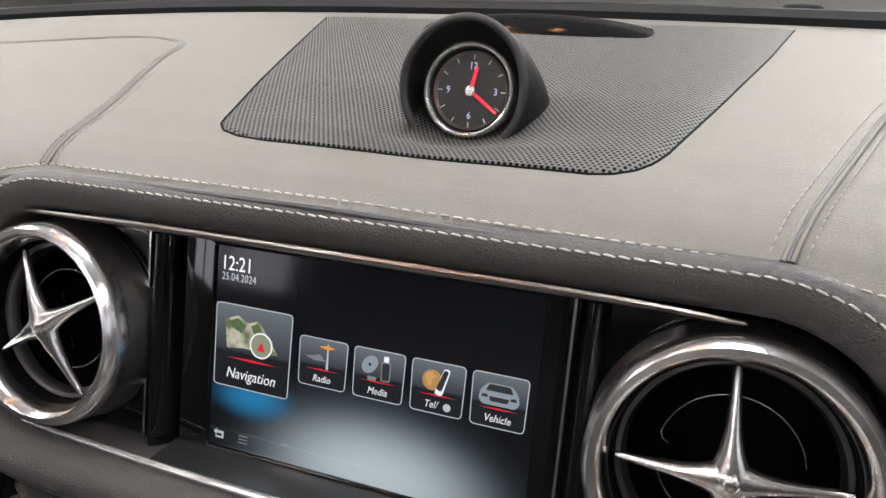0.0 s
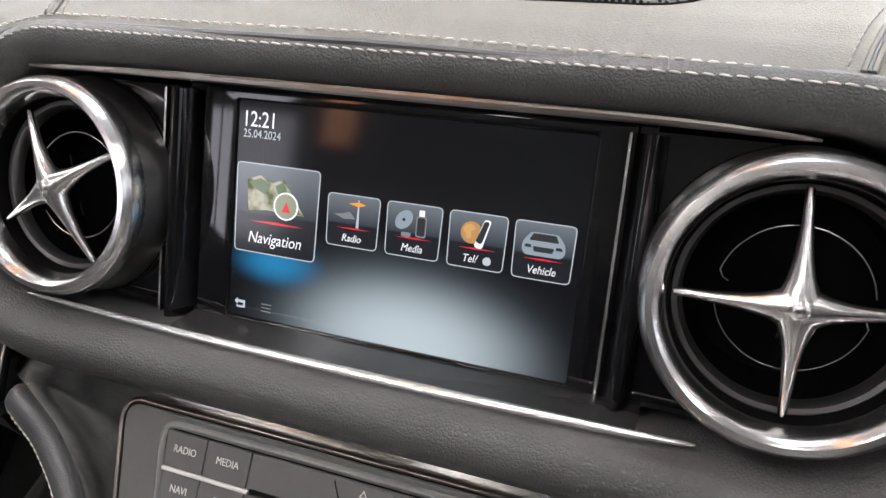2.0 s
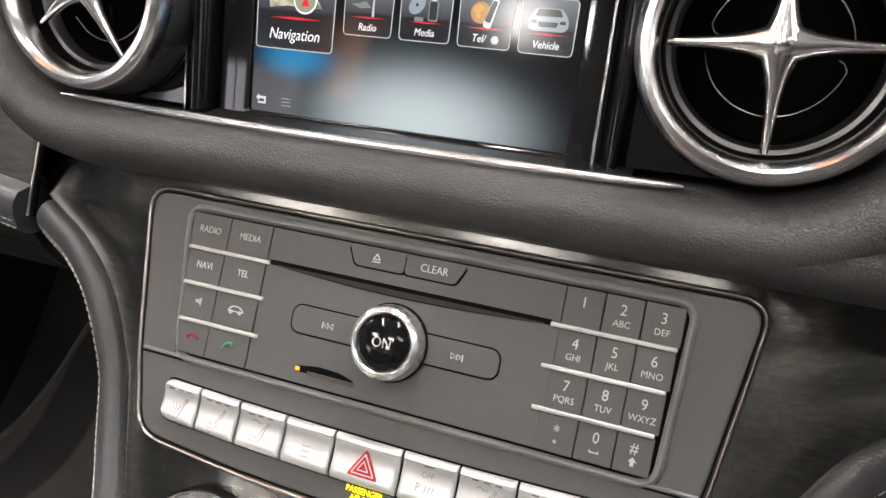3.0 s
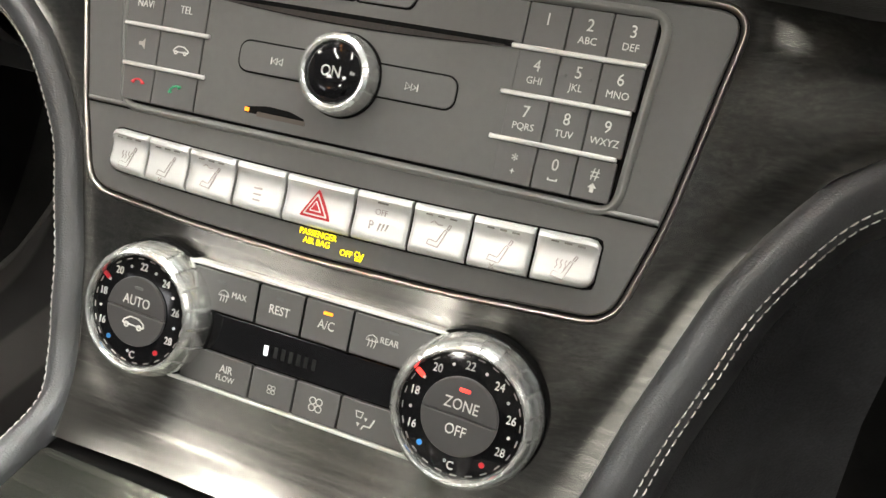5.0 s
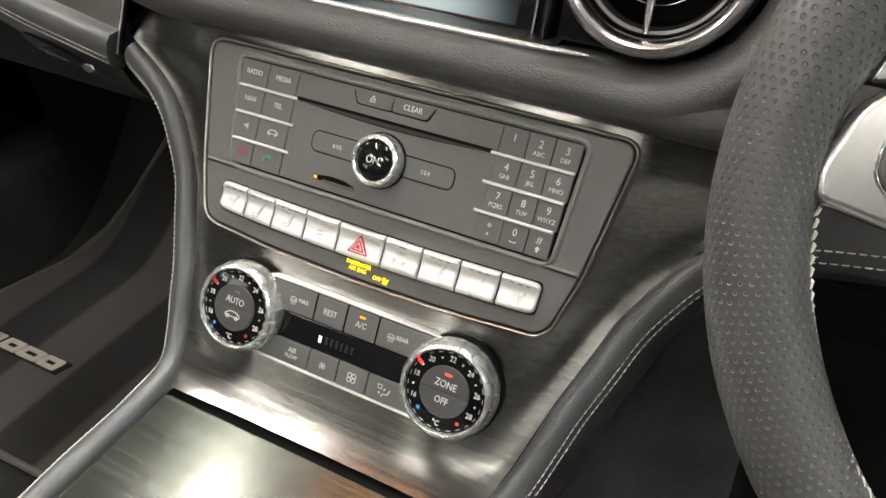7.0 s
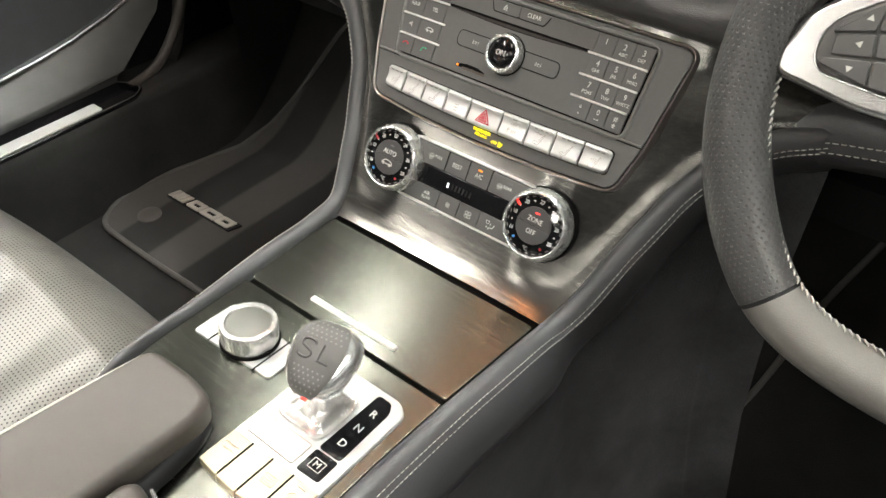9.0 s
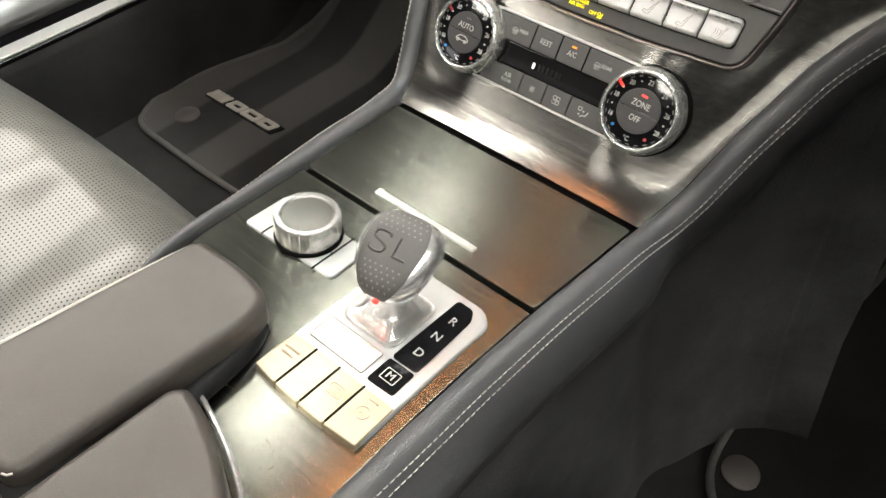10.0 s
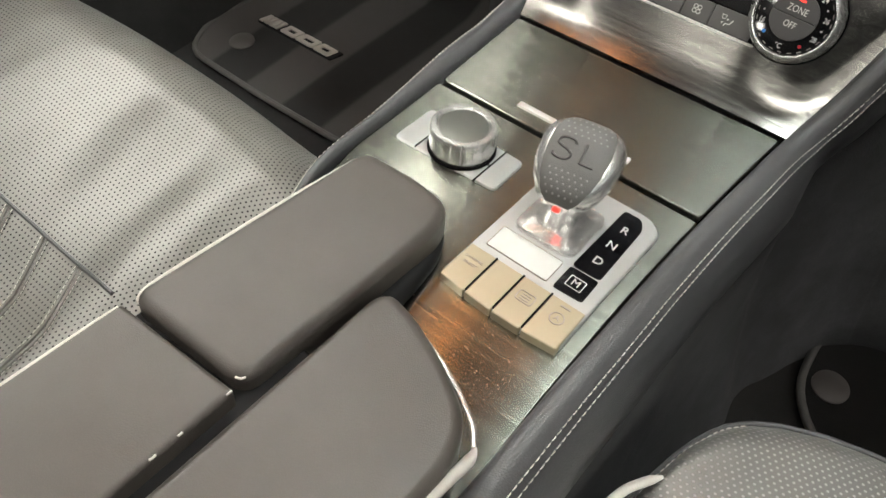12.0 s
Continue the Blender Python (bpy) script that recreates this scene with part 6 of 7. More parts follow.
    # Slab stands proud of the panel; its black replaces the recess shade.
    part("disc_slot", bowed(0.0746, 0.0724, 0.0026, 0.0, 0.00235), GAP, t, "raised black slab standing in for the shaded disc slot")
    part("slot_brush", bowed(0.0728, 0.0722, 0.0019, 0.003, 0.00245), plain("slot_felt", (0.030, 0.025, 0.023), 0.95, 0, 0.5, 900), t, "felt dust lip")
    for x0, x1, rr in ((-0.0268, -0.0005, 0), (0.0, 0.0265, 1)):
        o = [(x0 + (0.004 if not rr else 0), 0.0800), (x1 - (0.004 if rr else 0), 0.0800), (x1, 0.0884), (x0, 0.0884)]
        part("key_gap", prism(rounded([(p[0] + (0.0006 if p[0] > x0 + 0.01 else -0.0006), p[1] - 0.0007) for p in o], 0.002, 3), 0.0015, 0.00215, 0.00005), GAP, t)
        k = part("key", prism(rounded(o, 0.002, 3), 0.0018, 0.0027, 0.0003), KEY, t)
        if rr:
            word("CLEAR", 0.0046, PRINT, k, 0.0128, 0.0842, 0.0029, wide=0.9)
        else:
            cx, cy = -0.0133, 0.0846
            part("symbol", frame_ring([(cx - 0.0019, cy - 0.0010), (cx + 0.0019, cy - 0.0010), (cx, cy + 0.0020)], [(cx - 0.0011, cy - 0.0006), (cx + 0.0011, cy - 0.0006), (cx, cy + 0.0011)], 0.0025, 0.0029, 0.00004), PRINT, k)
            part("symbol", prism(rrect(cx - 0.0019, cy - 0.0021, cx + 0.0019, cy - 0.0016, 0.0001, 1), 0.0025, 0.0029, 0.00003), PRINT, k)
    # skip keys and the dial
    for s in (-1, 1):
        o = rrect(min(s * 0.006, s * 0.0468), 0.0462, max(s * 0.006, s * 0.0468), 0.0580, 0.004, 4)
        part("key_gap", prism(inset(o, -0.0007), 0.0015, 0.0022, 0.00005), GAP, t)
        k = part("key", prism(o, 0.0018, 0.0026, 0.0003), KEY, t)
        cx, cy = s * 0.0292, 0.0518
        for j in range(2):
            px = cx - s * 0.0024 + s * j * 0.0024
            tri = [(px, cy - 0.0014), (px + s * 0.0022, cy), (px, cy + 0.0014)]
            tri = tri if s > 0 else tri[::-1]
            part("symbol", frame_ring(tri, inset(tri, 0.0003), 0.0024, 0.0028, 0.00003), PRINT, k)
        part("symbol", prism(rrect(cx + s * 0.0026 - 0.0002, cy - 0.0014, cx + s * 0.0026 + 0.0002, cy + 0.0014, 0.0001, 1), 0.0024, 0.0028, 0.00003), PRINT, k)
    d = part("dial", lathe(((0.0158, 0.0015), (0.0160, 0.0045), (0.0156, 0.0085), (0.0147, 0.0108), (0.0134, 0.0118), (0.0126, 0.0119), (0.0119, 0.0112), (0.0116, 0.0095)), 240, 0, 0, saw(20, 0.034, 0.0134)), DIAL, t, "notched chrome dial", Matrix.Translation((0.0002, 0.0512, 0)), 25)
    part("dial_shadow_gap", lathe(((0.0166, 0.0015), (0.0166, 0.0028), (0.0155, 0.0028)), 48), GAP, d)
    part("dial_cap", lathe(((0.0117, 0.0085), (0.0117, 0.0102), (0.0100, 0.0114), (0.0060, 0.0122), (0.0, 0.0125)), 48), GLOSS, d, "gloss black cap")
    word("ON", 0.0060, PRINT, d, 0, 0, 0.0125, thick=0.0002, wide=0.9)
    # card slot
    part("card_slot", prism(rounded([(-0.0405, 0.0298), (-0.0130, 0.0298), (-0.0130, 0.0316), (-0.020, 0.0335), (-0.030, 0.0338), (-0.0405, 0.0322)], 0.001, 3), 0.0015, 0.00225, 0.0001), GAP, t)
    part("card", box(-0.0345, 0.0290, 0.0018, -0.0125, 0.0309, 0.0026), plain("card_plastic", (0.075, 0.060, 0.048), 0.45), t)
    part("slot_lamp", box(-0.0403, 0.0303, 0.0019, -0.0385, 0.0319, 0.0027), AMBER, t, "small amber lamp")
    # silver switch row
    xs = (-0.1038, -0.0842, -0.0630, -0.0395, -0.0156, 0.0155, 0.0398, 0.0637, 0.0880, 0.1118)
    vt = lambda x: 0.0098 + 0.0022 * (x / 0.11) ** 2
    vb = lambda x: -0.0096 + 0.0034 * (x / 0.11) ** 2
    part("switch_bed", prism(rounded([(x, vb(x) - 0.0006) for x in xs] + [(x, vt(x) + 0.0006) for x in reversed(xs)], 0.003, 2), -0.0005, 0.0005, 0.0001), GAP, t)
    for i, (a, b) in enumerate(zip(xs, xs[1:])):
        a2, b2 = a + 0.0006, b - 0.0006
        k = part("switch", rocker(a2, b2, vb, vt, i == 0, i == 8), SWITCH, t, "silver rocker switch")
        cx = (a + b) / 2
        z = 0.0032
        if i == 4:
            for q, mt, zz in ((0.0072, PRINT_RED, 0.0002), (0.0056, SILVER, 0.0004), (0.0046, PRINT_RED, 0.0006), (0.0028, SILVER, 0.0008), (0.0020, PRINT_RED, 0.0010)):
                part("hazard_triangle", prism(rounded([(cx - q * 0.98, -0.0010 - q * 0.62), (cx + q * 0.98, -0.0010 - q * 0.62), (cx, -0.0010 + q * 1.02)], q * 0.12, 2), 0.002, z + 0.0001 + zz, 0.00005), mt, k, "red warning triangle" if zz == 0.0002 else "")
        elif i == 5:
            word("OFF", 0.0034, SWITCH_PRINT, k, cx, 0.0030, z + 0.0001, wide=0.9)
            word("P", 0.0050, SWITCH_PRINT, k, cx - 0.0035, -0.0025, z + 0.0001, wide=0.8)
            for q in range(3):
                part("symbol", prism([(cx - 0.0008 + q * 0.0016, -0.0042 + q * 0.0003), (cx - 0.0003 + q * 0.0016, -0.0042 + q * 0.0003), (cx + 0.0004 + q * 0.0016, -0.0010), (cx - 0.0001 + q * 0.0016, -0.0010)], 0.002, z + 0.0001, 0.00003), PRINT_GREY, k)
            part("lamp_mark", prism(rrect(cx - 0.0022, vt(cx) - 0.0036, cx + 0.0022, vt(cx) - 0.0029, 0.0001, 1), 0.001, 0.0036, 0.00005), LAMP_OFF, k)
        else:
            yy = -0.0015
            if i == 3:
                for q in range(3):
                    part("symbol", prism(rrect(cx - 0.0018, yy - 0.003 + q * 0.0024, cx + 0.0018, yy - 0.0022 + q * 0.0024, 0.0002, 1), 0.002, z + 0.0001, 0.00003), PRINT_GREY, k)
            else:
                seat_symbol(k, cx, -0.0004 - 0.0002 * (i > 4), {0: "warm", 8: "warm", 1: "fan", 7: "fan"}.get(i, "air"))
                for q in range(3):
                    part("lamp_mark", prism(rrect(cx - 0.0062 + q * 0.0048, vt(cx) - 0.0036, cx - 0.0034 + q * 0.0048, vt(cx) - 0.0030, 0.0001, 1), 0.001, 0.0036, 0.00005), LAMP_OFF, k)
    for s, y in (("PASSENGER", -0.0120), ("AIR BAG", -0.0153)):
        word(s, 0.0036, YELLOWLAMP, t, 0.0012, y, 0.0002, thick=0.0002, wide=0.9)
    word("OFF", 0.0036, YELLOWLAMP, t, 0.0148, -0.0166, 0.0002, thick=0.0002, wide=0.9)
    part("warning_symbol", frame_ring(circle(0.0196, -0.0158, 0.0013, 12), circle(0.0196, -0.0158, 0.0008, 12), -0.0002, 0.0002, 0.00003), YELLOWLAMP, t)
    part("warning_symbol", prism([(0.0188, -0.0184), (0.0216, -0.0184), (0.0226, -0.0150), (0.0218, -0.0150), (0.0208, -0.0174), (0.0188, -0.0174)], -0.0002, 0.0002, 0.00003), YELLOWLAMP, t)


radio()


# ---- climate panel ----
def climate():
    t = thing("climate_panel", M_STACK, "black climate control panel with two notched chrome dials", "climate control")
    body = [(-0.060, -0.0885), (0.062, -0.0885), (0.068, -0.0365), (-0.066, -0.0365)]
    part("plate", prism(rounded(body, 0.002, 2), -0.010, -0.0008, 0.0005), GAP, t)
    for y, x0, x1 in ((-0.0363, -0.064, 0.066), (-0.0888, -0.058, 0.060)):
        part("trim", prism(rrect(x0, y - 0.0008, x1, y + 0.0008, 0.0004, 2), -0.008, 0.0012, 0.0005), SILVER, t, "silver trim line")
    for y0, y1, xs, names in ((-0.0548, -0.0378, (-0.056, -0.0200, 0.0018, 0.0238, 0.060), ("MAX", "REST", "A/C", "REAR")), (-0.0876, -0.0728, (-0.052, -0.0168, 0.0042, 0.0252, 0.056), ("AIR", "fan", "fan2", "flow"))):
        for a, b, nm in zip(xs, xs[1:], names):
            k = part("button", prism(rrect(a + 0.0004, y0, b - 0.0004, y1, 0.0008, 2), -0.002, 0.0012, 0.0005), KEY, t)
            cx, cy, z = (a + b) / 2, (y0 + y1) / 2, 0.00135
            if nm in ("REST", "A/C"):
                word(nm, 0.0054, PRINT, k, cx, cy - 0.0006, z, wide=0.84)
            elif nm == "AIR":
                word("AIR", 0.0048, PRINT, k, cx + 0.0055, cy + 0.0018, z, wide=0.86)
                word("FLOW", 0.0036, PRINT, k, cx + 0.0055, cy - 0.0022, z, wide=0.9)
            elif nm in ("MAX", "REAR"):
                sx = cx + (0.0045 if nm == "MAX" else -0.006)
                word(nm, 0.0038, PRINT, k, sx + 0.0048, cy + 0.0002, z, wide=0.9)
                arc = [Vector((sx - 0.0026 + 0.0028 * math.cos(q), cy - 0.0022 + 0.0036 * math.sin(q), z)) for q in (0.35, 0.9, 1.57, 2.24, 2.8)]
                part("symbol", tube(arc + [arc[0]], 0.00022, 5), PRINT, k)
                for j in range(3):
                    part("symbol", tube([Vector((sx - 0.0040 + 0.0014 * j, cy - 0.0036, z)), Vector((sx - 0.0036 + 0.0014 * j, cy - 0.0018, z)), Vector((sx - 0.0040 + 0.0014 * j, cy - 0.0002, z))], 0.0002, 5), PRINT, k)
            elif nm.startswith("fan"):
                q = 0.0013 if nm == "fan" else 0.0021
                for j in range(4):
                    a0 = math.pi / 4 + math.pi / 2 * j
                    part("symbol", frame_ring(circle(cx + q * math.cos(a0), cy + q * math.sin(a0), q * 0.78, 14), circle(cx + q * math.cos(a0), cy + q * math.sin(a0), q * 0.55, 14), 0.001, z, 0.00003), PRINT, k)
            else:
                cx -= 0.004
                part("symbol", frame_ring([(cx - 0.0034, cy + 0.0008), (cx - 0.0012, cy + 0.0008), (cx - 0.0004, cy + 0.0036), (cx - 0.0042, cy + 0.0036)], [(cx - 0.0031, cy + 0.0012), (cx - 0.0015, cy + 0.0012), (cx - 0.0009, cy + 0.0032), (cx - 0.0037, cy + 0.0032)], 0.001, z, 0.00003), PRINT, k)
                part("symbol", tube([Vector((cx + 0.0046, cy + 0.0018, z)), Vector((cx + 0.0032, cy - 0.0016, z)), Vector((cx + 0.0004, cy - 0.0018, z)), Vector((cx - 0.0004, cy - 0.0034, z))], 0.0004, 5), PRINT, k)
                for px, py in ((-0.0022, -0.0020), (0.0008, 0.0008)):
                    part("symbol", prism([(cx + px - 0.0008, cy + py + 0.0008), (cx + px, cy + py - 0.0008), (cx + px + 0.0008, cy + py + 0.0008)], 0.001, z, 0.00003), PRINT, k)
            if y0 < -0.06:
                continue
            lamp = nm == "A/C"
            part("lamp", prism(rrect(cx - 0.0021, cy + 0.0038, cx + 0.0021, cy + 0.0050, 0.0004, 2), 0.001, 0.0015, 0.0001), AMBER if lamp else plain("unlit_lamp", (0.12, 0.12, 0.12), 0.5), k, "lit amber lamp" if lamp else "")
            if b < 0.05:
                part("divider", box(b - 0.0003, y0, -0.002, b + 0.0003, y1, 0.0016), GAP, t)
    part("window", prism(rrect(-0.055, -0.0719, 0.058, -0.0557, 0.0015, 3), -0.004, 0.0006, 0.0004), GLOSS, t, "gloss black display strip")
    part("bar_lamp", box(-0.0131, -0.0668, 0.0005, -0.0113, -0.0627, 0.0009), WHITELAMP, t, "small white level bar")
    for j in range(6):
        part("unlit_bar", box(-0.0085 + 0.0036 * j, -0.0670, 0.0005, -0.0068 + 0.0036 * j, -0.0622, 0.0008), BLACK, t)
    for cx, left in ((-0.0695, True), (0.0768, False)):
        d = part("dial", lathe(((0.0290, -0.004), (0.0296, 0.0005), (0.0295, 0.0050), (0.0288, 0.0090), (0.0276, 0.0118), (0.0264, 0.0134), (0.0253, 0.0141), (0.0246, 0.0140), (0.0241, 0.0132), (0.0238, 0.0110)), 252, 0, 0, saw(21, 0.030, 0.0253)), DIAL, t, "notched satin chrome dial ring", Matrix.Translation((cx, -0.0618, 0)), 25)
        part("dial_skirt", lathe(((0.0305, -0.006), (0.0305, 0.0005), (0.0290, 0.0012)), 64), GAP, d)
        part("scale", lathe(((0.0240, 0.0095), (0.0240, 0.0112), (0.0150, 0.0118), (0.0, 0.0118)), 64), GLOSS, d, "gloss black scale")
        half = [(0.0148 * math.cos(a), 0.0148 * math.sin(a)) for a in [math.pi * k / 20 for k in range(21)]]
        tilt = Matrix.Rotation(radians(-2), 4, "Z")
        up = part("push_button", prism([(x, y + 0.0002) for x, y in half], 0.010, 0.0131, 0.0005), BUTTON, d, at=tilt)
        dn = part("push_button", prism([(-x, -y - 0.0002) for x, y in half], 0.010, 0.0131, 0.0005), BUTTON, d, at=tilt)
        word("AUTO" if left else "ZONE", 0.0060, PRINT, up, 0, 0.0045, 0.0133, wide=0.82)
        part("lamp", prism(rrect(-0.0021, 0.0098, 0.0021, 0.0110, 0.0004, 2), 0.012, 0.0134, 0.0001), plain("unlit_lamp", (0.12, 0.12, 0.12), 0.5) if left else REDLAMP, up)
        if left:
            part("symbol", frame_ring(rounded([(-0.0058, -0.0062), (0.0060, -0.0062), (0.0056, -0.0040), (0.0026, -0.0022), (-0.0020, -0.0022), (-0.0050, -0.0042)], 0.0008, 2), rounded([(-0.0051, -0.0056), (0.0053, -0.0056), (0.0050, -0.0043), (0.0023, -0.0028), (-0.0017, -0.0028), (-0.0044, -0.0046)], 0.0005, 2), 0.012, 0.0133, 0.00004), PRINT, dn)
            for s in (-0.0032, 0.0034):
                part("symbol", frame_ring(circle(s, -0.0062, 0.0013, 12), circle(s, -0.0062, 0.0007, 12), 0.012, 0.0134, 0.00004), PRINT, dn)
        else:
            word("OFF", 0.0058, PRINT, dn, 0, -0.0052, 0.0133, wide=0.82)
        for k, s in enumerate(("16", "18", "20", "22", "24", "26", "28")):
            a = radians(205 - k * 38.5)
            word(s, 0.0046, PRINT, d, 0.0193 * math.cos(a), 0.0193 * math.sin(a), 0.0117, thick=0.0002, wide=0.84)
            if k < 6:
                b = radians(205 - (k + 0.5) * 38.5)
                part("tick", prism(circle(0.0193 * math.cos(b), 0.0193 * math.sin(b), 0.0006, 10), 0.011, 0.0119, 0.00005), PRINT, d)
        word("°C", 0.0046, PRINT, d, -0.0005, -0.0193, 0.0117, thick=0.0002, wide=0.9)
        for ang, mt in ((228, PRINT_BLUE), (308, PRINT_RED)):
            a = radians(ang)
            part("end_mark", prism(circle(0.0193 * math.cos(a), 0.0193 * math.sin(a), 0.0011, 14), 0.011, 0.0119, 0.00005), mt, d)
        a = radians(147)
        part("pointer", box(-0.0018, -0.0008, 0.011, 0.0018, 0.0008, 0.0121), REDLAMP if not left else PRINT_RED, d, "red pointer", Matrix.Translation((0.0215 * math.cos(a), 0.0215 * math.sin(a), 0)) @ Matrix.Rotation(a, 4, "Z"))
        for k in range(24):
            a = 2 * math.pi * k / 24 + 0.1
            if abs(math.degrees(a) - 147) > 8:
                part("scale_mark", box(-0.0002, -0.0013, 0.0112, 0.0002, 0.0013, 0.0115), LAMP_OFF, d, at=Matrix.Translation((0.0226 * math.cos(a), 0.0226 * math.sin(a), 0)) @ Matrix.Rotation(a, 4, "Z"))


climate()


# ---- controls on the console ----
def rotary():
    t = thing("rotary_controller", M_CONS, "notched chrome rotary controller on a silver switch plate", "controller")
    part("plate", prism(rounded([(-0.083, -0.0685), (-0.0055, -0.0655), (-0.0060, -0.0325), (-0.083, -0.0305)], 0.004, 3), -0.002, 0.0018, 0.0010), PLATE_SILVER, t)
    for x in (-0.066, -0.020):
        part("divider", box(x - 0.0004, -0.068, 0.001, x + 0.0004, -0.031, 0.00245), GAP, t)
    part("divider", box(-0.066, -0.0505, 0.001, -0.020, -0.0497, 0.00245), GAP, t)
    d = part("knob", lathe(((0.0202, 0.002), (0.0210, 0.0040), (0.0215, 0.009), (0.0215, 0.0158), (0.0211, 0.0185), (0.0202, 0.0199), (0.0172, 0.0201), (0.0160, 0.0190), (0.0158, 0.0170)), 240, 0, 0, saw(20, 0.034, 0.0202)), DIAL, t, "notched chrome knob", Matrix.Translation((-0.0440, -0.0480, 0)), 25)
    part("cap", lathe(((0.0160, 0.0180), (0.0158, 0.0190), (0.0140, 0.0194), (0.0, 0.0191)), 56), plain("knob_cap", (0.16, 0.165, 0.15), 0.35, 0.6), d, "grey brushed cap")
    part("foot", lathe(((0.0222, 0.0015), (0.0222, 0.0028), (0.0200, 0.0034)), 48), GAP, d)


rotary()


# Silver buttons; the warm lamp reflection is mixed into this colour.
WARM_LIT = plain("warm_lit_silver", (0.58, 0.50, 0.36), 0.27, 0.55, 0.04, 120)


def gear():
    t = thing("gear_selector", M_CONS, "chrome and black leather gear selector on a silver plate", "gear selector")
    out = rounded([(0.0098, -0.1375), (0.0860, -0.1375), (0.0885, -0.0300), (0.0790, -0.0215), (0.0105, -0.0215)], 0.006, 4)
    part("plate", prism(out, -0.010, 0.0022, 0.0016), PLATE_SILVER, t)
    xs = (0.0105, 0.0284, 0.0465, 0.0648, 0.0862)
    for i, (a, b) in enumerate(zip(xs, xs[1:])):
        bow = lambda x: -0.1372 - 0.0026 * (1 - ((x - 0.0484) / 0.038) ** 2)
        rear = [(x, bow(x)) for x in (a + 0.0004, b - 0.0004)]
        k = part("button", prism(rounded(rear + [(b - 0.0004, -0.1086), (a + 0.0004, -0.1086)], 0.0010, 2), -0.004, 0.0028, 0.0009), WARM_LIT, t, "silver push button with a warm reflection in its colour")
        cx = (a + b) / 2
        if i == 0:
            for j, txt in enumerate(("DYNAMIC", "SELECT")):
                word(txt, 0.0026, PRINT_BROWN, k, cx, -0.1180 - 0.0040 * j, 0.0031)
        elif i == 2:
            o = rrect(cx - 0.0052, -0.1245, cx + 0.0052, -0.1170, 0.0016, 3)
            part("symbol", frame_ring(o, inset(o, 0.0005), 0.0026, 0.0031, 0.00004), PRINT_BROWN, k)
            for j in range(3):
                part("symbol", box(cx - 0.0028, -0.1230 + 0.0018 * j, 0.0026, cx + 0.0028, -0.1224 + 0.0018 * j, 0.0031), PRINT_BROWN, k)
        elif i == 3:
            part("symbol", frame_ring(circle(cx, -0.121, 0.0042, 24), circle(cx, -0.121, 0.0036, 24), 0.0026, 0.0031, 0.00004), PRINT_BROWN, k)
            word("A", 0.0048, PRINT_BROWN, k, cx, -0.121, 0.0031)
            part("lamp_mark", box(cx - 0.0030, -0.1128, 0.0026, cx + 0.0030, -0.1118, 0.00315), PRINT_BROWN, k)
    for x in xs[1:-1]:
        part("button_gap", box(x - 0.0005, -0.1372, 0.0, x + 0.0005, -0.1084, 0.0030), GAP, t)
    o = rrect(0.0172, -0.1035, 0.0572, -0.0862, 0.001, 2)
    part("display_frame", frame_ring(inset(o, -0.0005), o, 0.002, 0.0028, 0.0001), PRINT_BROWN, t)
    part("display", prism(o, 0.001, 0.0027, 0.0001), plain("pale_display", (0.62, 0.62, 0.60), 0.18), t, "pale unlit gear display")
    part("gate_panel", prism(rounded([(0.0618, -0.0845), (0.0796, -0.0840), (0.0790, -0.0350), (0.0745, -0.0272), (0.0632, -0.0272)], 0.003, 4), 0.001, 0.0030, 0.0004), GLOSS, t, "gloss black gear gate")
    m = part("mode_key", prism(rounded([(0.0618, -0.1045), (0.0800, -0.1035), (0.0798, -0.0852), (0.0618, -0.0857)], 0.002, 3), 0.001, 0.0032, 0.0005), GLOSS, t, "gloss black mode key")
    for s, f in (("R", -0.0425), ("N", -0.0575), ("D", -0.0728)):
        word(s, 0.0080, PRINT, t, 0.0714, f, 0.0032, thick=0.0002)
    word("M", 0.0066, PRINT, m, 0.0708, -0.0950, 0.0034, thick=0.0002)
    o = rrect(0.0658, -0.0992, 0.0758, -0.0908, 0.0008, 2)
    part("outline", frame_ring(o, inset(o, 0.0005), 0.003, 0.0034, 0.00004), PRINT, m)
    # collar, stalk and head
    sq = lambda h, cx, cy: rrect(cx - h, cy - h * 1.05, cx + h, cy + h * 1.05, h * 0.35, 4)
    bm = bmesh.new()
    rings(bm, [[(x, y, z) for x, y in sq(h, 0.0395, cy)] for h, cy, z in ((0.0205, -0.0615, 0.0022), (0.0200, -0.0615, 0.0040), (0.0170, -0.0615, 0.0035), (0.0130, -0.0612, 0.0062), (0.0115, -0.0610, 0.0060))], True, True, True)
    part("collar", bm, RING, t, "faceted chrome collar", angle=20)
    bm = bmesh.new()
    rings(bm, [[(0.0395 + dx + r * math.cos(a), f + r * 1.15 * math.sin(a), z) for a in [6.2832 * k / 28 for k in range(28)]] for dx, f, z, r in ((0, -0.0615, 0.004, 0.0098), (0, -0.0610, 0.011, 0.0092), (-0.001, -0.0600, 0.018, 0.0098), (-0.0015, -0.0590, 0.024, 0.0125), (-0.002, -0.0570, 0.031, 0.0165))], True, False, False)
    part("stalk", bm, RING, t, "chrome stalk", angle=60)
    H = Matrix.Translation((0.0372, -0.0555, 0.0415)) @ Matrix.Rotation(radians(10), 4, "Z") @ Matrix.Rotation(radians(33), 4, "X")
